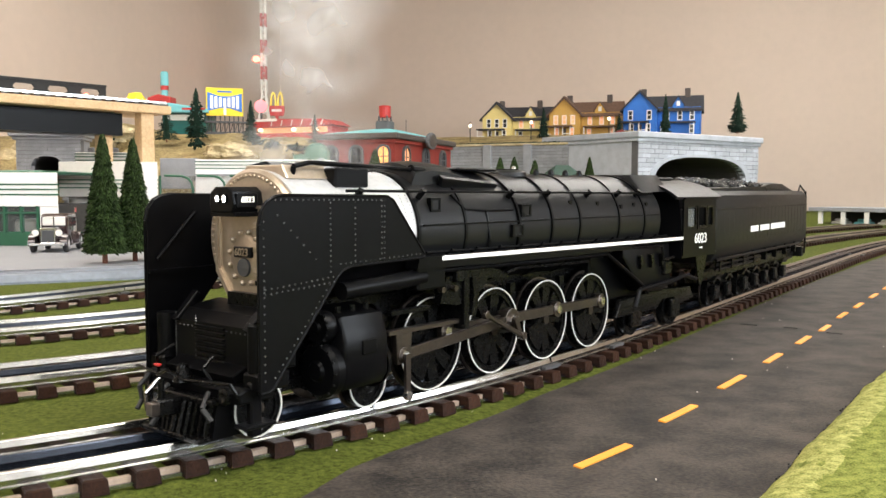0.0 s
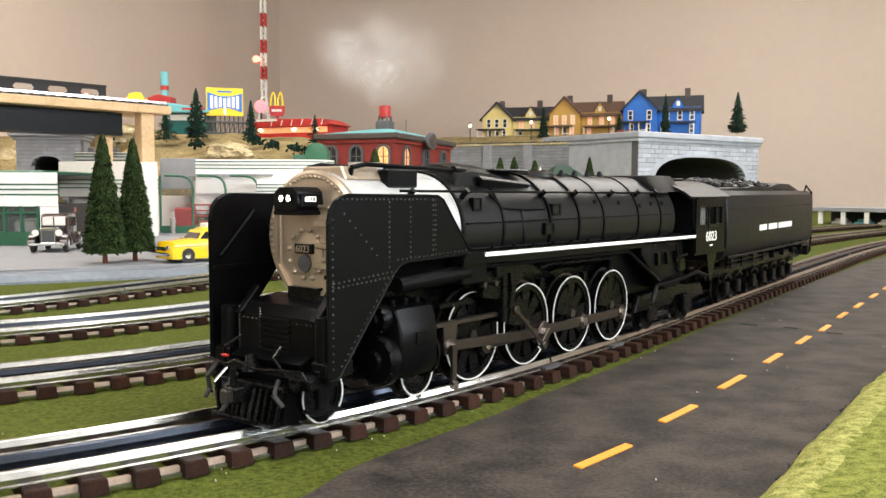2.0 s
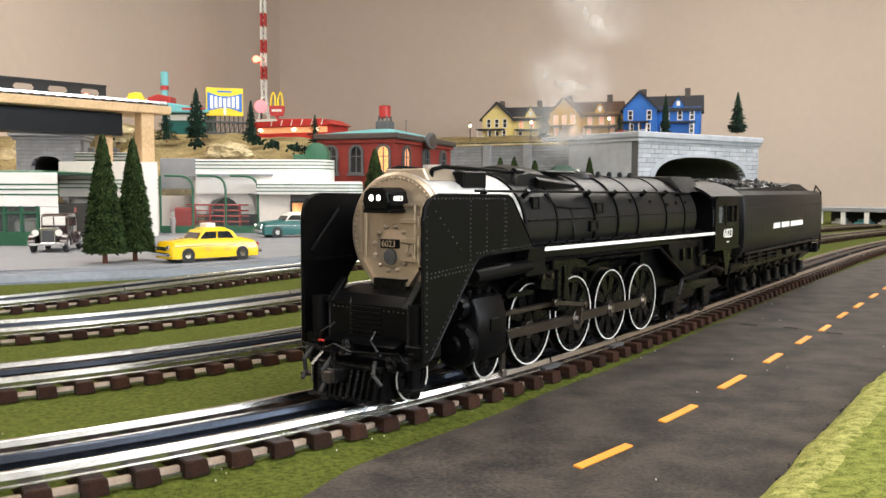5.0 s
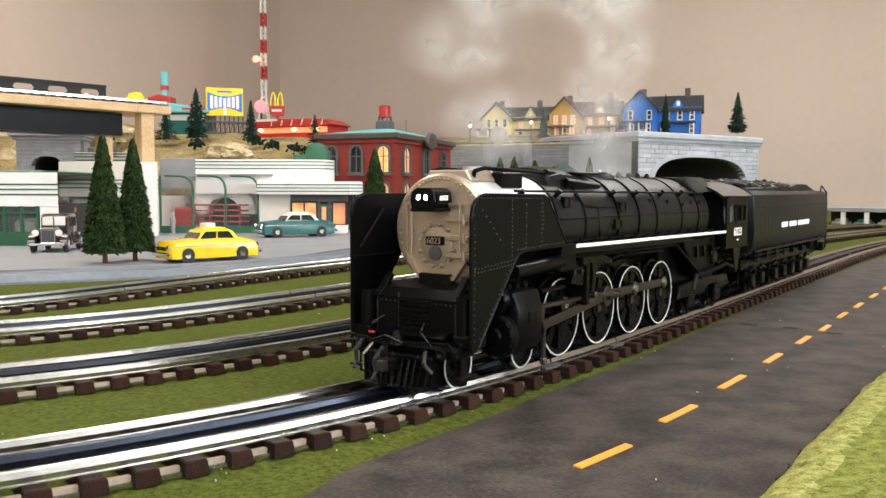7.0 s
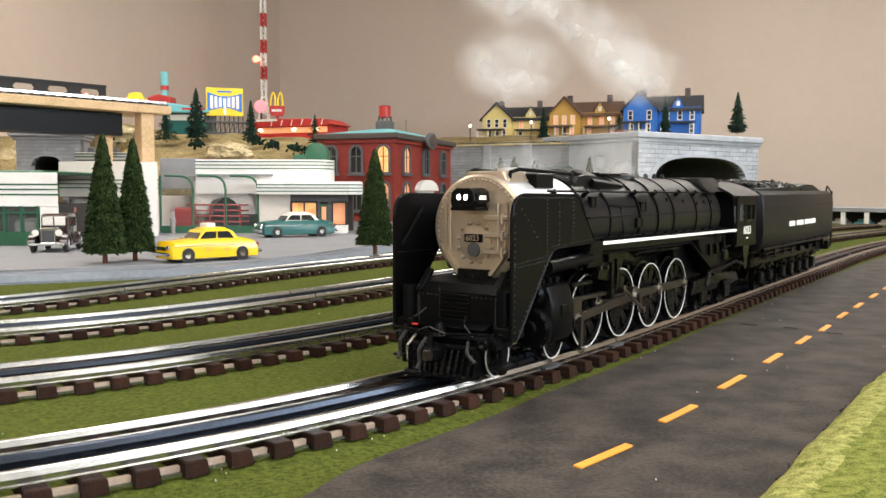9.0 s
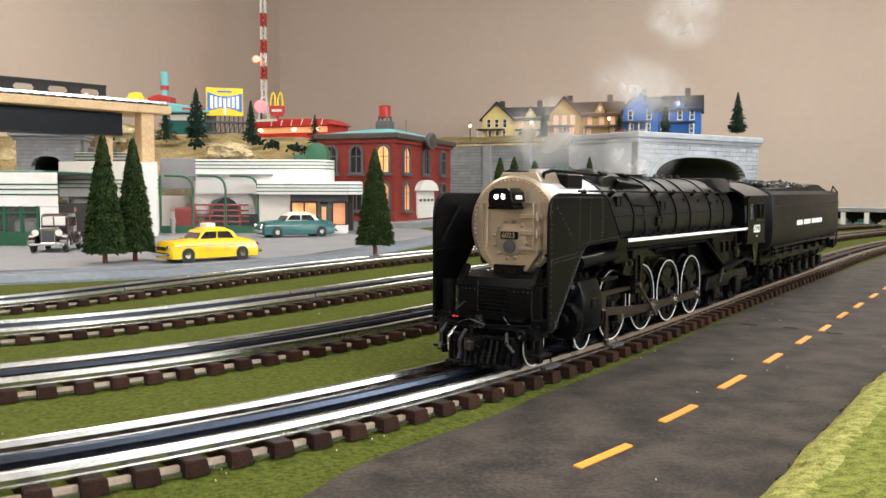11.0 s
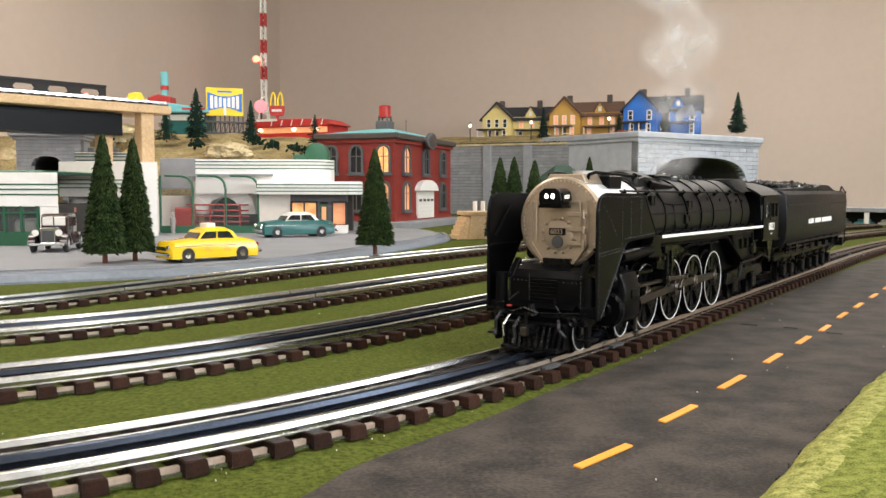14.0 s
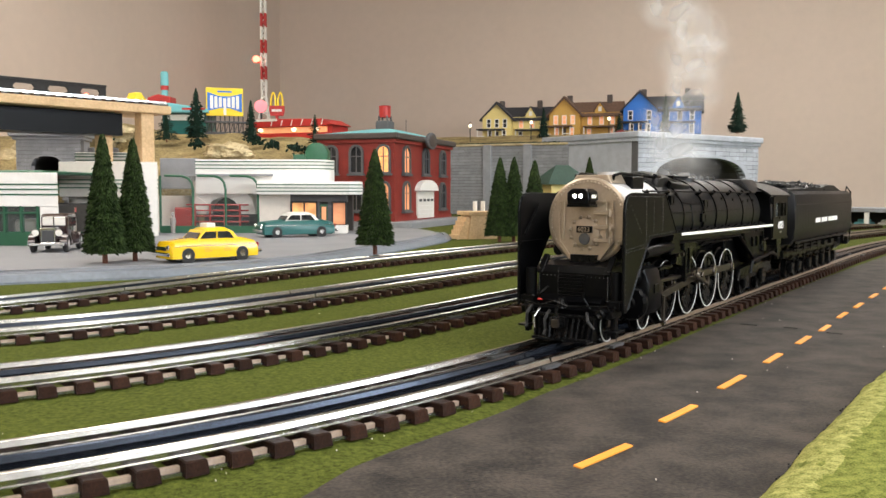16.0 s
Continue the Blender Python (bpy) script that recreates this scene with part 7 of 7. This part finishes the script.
for s_ in (-1, 1):
    ar_ = [(s_ * .012 + .011 * math.cos(a), .100 + .048 * math.sin(a)) for a in np.linspace(0, math.pi, 15)]
    ai_ = [(s_ * .012 + .0055 * math.cos(a), .100 + .040 * math.sin(a)) for a in np.linspace(0, math.pi, 15)]
    part("arch", PR(ar_ + ai_[::-1], "y", -.004, .004), PYEL, sg)
pk = thing("round_sign", "pink glowing rounded sign beside the diner", "sign", place((-0.6375, 2.6000, 0.3657)[0], 2.6, 0.3670))
part("disc", lathe(bmesh.new(), [(0, .022), (.006, .022), (.007, 0)], (0, 0, .022), (0, -1, 0), 20), glow("pink_sign", (1.0, .28, .32), .75), pk)
part("post", RD((0, .004, -.08), (0, .004, .005), .004, 8), DKGREY, pk)
dn = thing("roadside_diner", "low red diner with white slanted trim and small lights", "building", frame_at((-0.6188, 2.4500, 0.2803), (-0.3401, 2.3500, 0.2593))[0])
DL = frame_at((-0.6188, 2.4500, 0.2803), (-0.3401, 2.3500, 0.2593))[1]
part("wall_body", B(0, DL * .96, 0, .10, -.05, .022), REDP, dn)
part("glass_front", B(.004, DL * .9, -.002, .0, .002, .020), WARM2, dn)
part("roof", PR([(-.012, .022), (DL * .8, .022), (DL * 1.0, .024), (DL * .86, .044), (0, .050)], "y", -.012, .11, bevel=.002), REDP, dn)
for i in range(6):
    x = DL * (.22 + i * .125)
    part("white_slash", PR([(x, .025), (x + .003, .025), (x + .009, .043), (x + .006, .043)], "y", -.0135, -.011), IVORY, dn)
part("white_fascia", B(0, DL * .30, -.0135, -.011, .040, .048), IVORY, dn)
for x in (DL * .10, DL * .52, DL * .80):
    part("bulb", lathe(bmesh.new(), [(0, .004), (.004, .008), (.009, .007), (.012, 0)], (x, -.016, .006), (0, 0, 1), 10), BULB, dn)
# teal diner with a green-topped tower
td = thing("drive_in", "teal drive-in restaurant with a red roof and green tower", "building", place((-0.8192, 2.3000, 0.3102)[0], 2.3, 0.3119))
part("wall_body", B(-.05, .09, 0, .09, -.05, .022), TEAL, td)
part("glass_front", B(-.04, .08, -.002, 0, .0, .018), IVORY, td)
part("canopy", PR([(-.085, .022), (.10, .022), (.095, .034), (-.02, .052), (-.08, .046)], "y", -.03, .10, bevel=.003), TEALR, td)
part("red_roof", PR([(-.095, .050), (-.020, .050), (-.022, .072), (-.060, .080), (-.092, .070)], "y", -.01, .05, bevel=.003), REDP, td)
part("tower", lathe(bmesh.new(), [(0, .011), (.05, .010), (.05, .013), (.085, .012), (.090, .009), (.090, 0)], (-.048, .02, .062), (0, 0, 1), 10), TEALR, td, "pale green tower")
part("tower_band", RD((-.048, .02, .095), (-.048, .02, .108), .0125, 10), REDP, td)
part("red_strip", B(.02, .09, -.032, -.028, .030, .036), REDP, td)
# radio mast with beacon
ms = thing("radio_mast", "tall red and white lattice radio mast with a red beacon", "radio mast", place((-0.7944, 3.3000, 0.4253)[0], 3.3, 0.4268))
mz0, mz1 = .0, .62
bands = 9
for i in range(bands):
    za, zb = .10 + i * (mz1 - .10) / bands, .10 + (i + 1) * (mz1 - .10) / bands
    seg = bmesh.new()
    ra, rb_ = .0130, .0130
    for k in range(4):
        a = math.pi / 4 + k * math.pi / 2
        a2 = a + math.pi / 2
        pa, pb = Vector((ra * math.cos(a), ra * math.sin(a), za)), Vector((ra * math.cos(a), ra * math.sin(a), zb))
        rod(seg, pa, pb, .0045, 6)
        rod(seg, pa, Vector((ra * math.cos(a2), ra * math.sin(a2), (za + zb) / 2)), .0032, 5)
        rod(seg, Vector((ra * math.cos(a2), ra * math.sin(a2), (za + zb) / 2)), pb, .0032, 5)
    part("mast_section", seg, IVORY if i % 2 == 0 else REDP, ms, "white painted section" if i % 2 == 0 else "red painted section")
bs_ = bmesh.new()
for k in range(4):
    a = math.pi / 4 + k * math.pi / 2
    rod(bs_, (.042 * math.cos(a), .042 * math.sin(a), -.10), (.0105 * math.cos(a), .0105 * math.sin(a), .10), .004, 6)
    a2 = a + math.pi / 2
    for z_ in (.0, .035, .07):
        q_ = .042 - (.0315) * (z_ + .1) / .2
        rod(bs_, (q_ * math.cos(a), q_ * math.sin(a), z_), (q_ * math.cos(a2), q_ * math.sin(a2), z_ + .02), .003, 5)
part("mast_base", bs_, IVORY, ms)
part("beacon", lathe(bmesh.new(), [(0, .011), (.010, .017), (.022, .014), (.028, 0)], (-.030, -.012, 0.6606 - 0.4268), (0, 0, 1), 14), REDL, ms, "glowing red beacon", True)
part("beacon_arm", RD((-.026, -.012, 0.6606 - 0.4268), (0, 0, 0.6557 - 0.4268), .003, 6), REDP, ms)

# ---- the far right of the table ----
ld = thing("loading_ramp", "tan wooden loading ramp with steps and white posts", "ramp", place(*(0.0657, 1.4750, 0.0000), 0, 0, 20))
part("deck", B(-.015, .050, 0, .06, .048, .056, .001), WOOD, ld)
part("body", PR([(-.015, 0), (.050, 0), (.050, .048), (-.008, .048)], "y", .004, .056), WOOD, ld)
for i in range(5):
    part("step", B(-.036 + i * .0045, -.010, .008, .050, .009 * i, .009 * (i + 1)), WOOD, ld)
for x in (.012, .030):
    part("white_post", RD((x, .03, .056), (x, .03, .076), .0045, 12), IVORY, ld)
yd = thing("yard_office", "small yellow yard office with a dark green hipped roof", "building", place((0.3301, 2.0500, 0.1096)[0], 2.05, 0, 0, 0, 18))
part("wall_body", B(-.055, .055, -.04, .04, -.002, .118), H_YEL, yd)
hp = bmesh.new()
v = [hp.verts.new(p) for p in ((-.075, -.06, .114), (.075, -.06, .114), (.075, .06, .114), (-.075, .06, .114), (-.02, 0, .168), (.02, 0, .168))]
for q in ((0, 1, 5, 4), (1, 2, 5), (2, 3, 4, 5), (3, 0, 4), (3, 2, 1, 0)):
    hp.faces.new([v[i] for i in q])
part("roof", hp, SH_GRN, yd)
for x in (-.03, .0, .03):
    part("window", B(x - .008, x + .008, -.042, -.039, .055, .095), BRICKD, yd)
# engine shed with open bays at the far bend
es = thing("engine_shed", "long grey shed with dark open bays and white posts", "building", frame_at((1.1187, 2.2500, -0.0152), (1.3752, 2.0000, -0.0048))[0])
EL = frame_at((1.1187, 2.2500, -0.0152), (1.3752, 2.0000, -0.0048))[1]
part("roof", B(0, EL, -.01, .16, .052, .064, .001), STONE, es)
# back wall toned dark for the shade in the bays
part("back_wall", B(0, EL, .14, .15, -.02, .052), INT, es)
for i in range(6):
    x = .034 + i * (EL - .05) / 5
    part("post", B(x - .006, x + .006, -.004, .004, -.02, .052), STUCCO, es)
    if i < 5:
        part("bay_floor", B(x + .006, x + (EL - .05) / 5 - .006, .0, .14, -.02, .0), STONE, es)
for i, ma in ((0, IVORY), (1, TEALR), (2, IVORY)):
    w_ = (EL - .05) / 5
    v_ = thing("parked_van", ("white" if ma is IVORY else "pale teal") + " toy van parked in the shed bay", "van", es.matrix_basis @ pose(.034 + w_ * (i + .5), .04, 0), "shed vans")
    part("body", B(-w_ * .32, w_ * .32, 0, .05, .005, .022, .004), ma, v_)
    part("roof", B(-w_ * .22, w_ * .22, .006, .044, .022, .030, .004), ma, v_)
    for x in (-w_ * .2, w_ * .2):
        part("wheel", PR(circle(x, .006, .006, 12), "y", -.002, .004), RUBBER, v_)


# ---- smoke: soft wisps that rise from the chimney and the dome ----
def smoke_mat():
    """Thin vapour: patchy, fading out to nothing at the rim of each wisp."""
    m = bpy.data.materials.new("thin_white_smoke")
    m.use_nodes = True
    nt = m.node_tree
    nt.nodes.remove(nt.nodes["Principled BSDF"])
    dif, trl, half = nt.nodes.new("ShaderNodeBsdfDiffuse"), nt.nodes.new("ShaderNodeBsdfTranslucent"), nt.nodes.new("ShaderNodeMixShader")
    for n_ in (dif, trl):
        n_.inputs[0].default_value = (0.92, 0.92, 0.93, 1)
    nt.links.new(dif.outputs[0], half.inputs[1])
    nt.links.new(trl.outputs[0], half.inputs[2])
    tc = nt.nodes.new("ShaderNodeTexCoord")
    n1 = nt.nodes.new("ShaderNodeTexNoise")
    n1.inputs["Scale"].default_value, n1.inputs["Detail"].default_value, n1.inputs["Distortion"].default_value = 42, 2, 0.9
    nt.links.new(tc.outputs["Object"], n1.inputs["Vector"])
    r = nt.nodes.new("ShaderNodeMapRange")
    r.inputs["From Min"].default_value, r.inputs["From Max"].default_value = 0.16, 0.78
    r.inputs["To Min"].default_value, r.inputs["To Max"].default_value = 0.0, 0.42
    nt.links.new(n1.outputs["Fac"], r.inputs["Value"])
    sc = nt.nodes.new("ShaderNodeVectorMath")
    sc.operation = "MULTIPLY"
    sc.inputs[1].default_value = (1 / .0350, 1 / .0350, 1 / .0245)
    nt.links.new(tc.outputs["Object"], sc.inputs[0])
    ln = nt.nodes.new("ShaderNodeVectorMath")
    ln.operation = "LENGTH"
    nt.links.new(sc.outputs[0], ln.inputs[0])
    fall = nt.nodes.new("ShaderNodeMapRange")
    fall.interpolation_type = "SMOOTHSTEP"
    fall.inputs["From Min"].default_value, fall.inputs["From Max"].default_value = 1.0, 0.35
    nt.links.new(ln.outputs["Value"], fall.inputs["Value"])
    mul = nt.nodes.new("ShaderNodeMath")
    mul.operation = "MULTIPLY"
    nt.links.new(r.outputs[0], mul.inputs[0])
    nt.links.new(fall.outputs[0], mul.inputs[1])
    tr, mx = nt.nodes.new("ShaderNodeBsdfTransparent"), nt.nodes.new("ShaderNodeMixShader")
    nt.links.new(mul.outputs[0], mx.inputs[0])
    nt.links.new(tr.outputs[0], mx.inputs[1])
    nt.links.new(half.outputs[0], mx.inputs[2])
    nt.links.new(mx.outputs[0], nt.nodes["Material Output"].inputs[0])
    return m


SMOKE = smoke_mat()


def puff_mesh(seed):
    """One wisp: a crumpled, billowing sheet of vapour."""
    bm = bmesh.new()
    n = 14
    g_ = [[None] * (n + 1) for _ in range(n + 1)]
    for i in range(n + 1):
        for j in range(n + 1):
            x, z = -.036 + .072 * i / n, -.025 + .050 * j / n
            y = .010 * noise.noise((x * 50 + seed * 3, z * 50, seed)) + .005 * noise.noise((x * 120, z * 120, seed + 9))
            g_[i][j] = bm.verts.new((x, y, z))
    for i in range(n):
        for j in range(n):
            bm.faces.new((g_[i][j], g_[i + 1][j], g_[i + 1][j + 1], g_[i][j + 1]))
    me = bpy.data.meshes.new("puff")
    bm.to_mesh(me)
    bm.free()
    me.polygons.foreach_set("use_smooth", [True] * len(me.polygons))
    me.materials.append(SMOKE)
    return me


PUFFS = [puff_mesh(i) for i in range(7)]
SMOKE_ROWS = []


def loco_pose(t):
    so = S_FRONT + ride(min(16, max(0, t)))
    return chord(so, so + WHEELBASE)


def plume(label, u, births, seed, spread, side, speed):
    """Wisps leave the opening at u at the times given, rise fast, spread, and thin out below the ceiling."""
    rg = random.Random(seed)
    pl = thing("smoke_plume", label, "smoke")
    for tb in births:
        ob = new("puff", PUFFS[rg.randrange(7)])
        ob.parent = pl
        dx, dy = rg.gauss(0, spread), rg.gauss(0, spread * .7)
        spin, v0 = rg.uniform(-25, 25), speed * rg.uniform(.8, 1.2)
        out = loco_pose(tb) @ Vector((u * LONG, 0, 0))
        rows = []
        ts = sorted({0.0, 16.0, *[float(k) for k in range(17) if k < tb], *[round(tb + a, 3) for a in (-.16, -.05, 0, .12, .25, .4, .6, .9, 1.4, 2.2, 3.2) if 0 <= tb + a < 16]})
        for t in ts:
            age = t - tb
            if age <= 0:
                rows.append((t, loco_pose(t) @ pose(max(u * LONG, -.020), 0, .0795)))
                continue
            z = min(1.40 + .1 * math.sin(tb * 40), .0795 + v0 * (age ** .9) + (.02 if age < .2 else .03))
            k = min(2.5, (z - .10) / .16) if z > .10 else 0
            ang = min(age, 1.2) * spin
            rows.append((t, Matrix.Translation((out.x + (dx + side) * k, out.y + dy * k, z)) @ pose(0, 0, 0, ang * .4, ang * 1.2, 14 + ang)))
        SMOKE_ROWS.append((ob, rows))
    return pl


def births(spans):
    out = []
    for a, b, step in spans:
        t = a
        while t < b:
            out.append(round(t, 3))
            t += step
    return out


plume("thin grey-white smoke drifting up from the chimney", -.046, births(((-1.2, 1.2, .065), (1.2, 2.4, .085), (2.4, 2.9, .13), (5.2, 5.5, .06), (6.47, 6.98, .055), (8.45, 8.95, .055), (10.9, 11.4, .06), (12.5, 13.0, .055), (14.5, 15.1, .065), (15.1, 15.4, .1))), 3, .011, .006, .36)
plume("pale grey-white smoke rising from the dome vents", .078, births(((3.46, 4.4, .048), (4.4, 6.0, .07), (6.0, 9.3, .052), (9.3, 11.0, .07), (11.0, 16.0, .062))), 4, .020, .010, .30)


# ---- everything that moves ----
ROLL = 1.105      # metres of track for each unit of s under the locomotive


def motions():
    ts = [i * 0.25 for i in range(65)]
    walk(loco, [(t, chord(S_FRONT + ride(t), S_FRONT + WHEELBASE + ride(t))) for t in ts])
    walk(tender, [(t, chord(S_FRONT + TS + ride(t), S_FRONT + TS + 0.16 + ride(t))) for t in ts])
    for w, c, r, a0 in WHEELS:
        walk(w, [(t, Matrix.Translation(c) @ Matrix.Rotation(-(a0 - ride(t) * ROLL / r), 4, "Y")) for t in ts])
    for sy, side_rod, main_rod, crosshead, ecc, erod in RODSET:
        rows = [[], [], [], [], []]
        for t in ts:
            a = CRANK_A - (math.pi / 2 if sy > 0 else 0) - ride(t) * ROLL / R_DRV
            du, dz = CRANK * math.cos(a), CRANK * math.sin(a)
            rows[0].append((t, pose(du, 0, Z_AX + dz)))
            pin = Vector((U_DRV[1] + du, 0, Z_AX + dz))
            zx = .0305
            xh = pin.x - math.sqrt(ROD_LEN ** 2 - (pin.z - zx) ** 2)
            tilt = math.atan2(pin.z - zx, pin.x - xh)
            rows[1].append((t, Matrix.Translation((xh, 0, zx)) @ Matrix.Rotation(-tilt, 4, "Y")))
            rows[2].append((t, pose(xh, 0, zx)))
            ea = a - radians(105)
            rows[3].append((t, Matrix.Translation(pin) @ Matrix.Rotation(-ea, 4, "Y")))
            ep = pin + Vector((.0084 * math.cos(ea), 0, .0084 * math.sin(ea)))
            foot_z = .0420
            fx = ep.x - math.sqrt(.033 ** 2 - (ep.z - foot_z) ** 2)
            rows[4].append((t, Matrix.Translation((fx, 0, foot_z)) @ Matrix.Rotation(-math.atan2(ep.z - foot_z, ep.x - fx), 4, "Y")))
        for ob, rw in zip((side_rod, main_rod, crosshead, ecc, erod), rows):
            walk(ob, rw)
    for ob, rw in SMOKE_ROWS:
        walk(ob, rw)


motions()
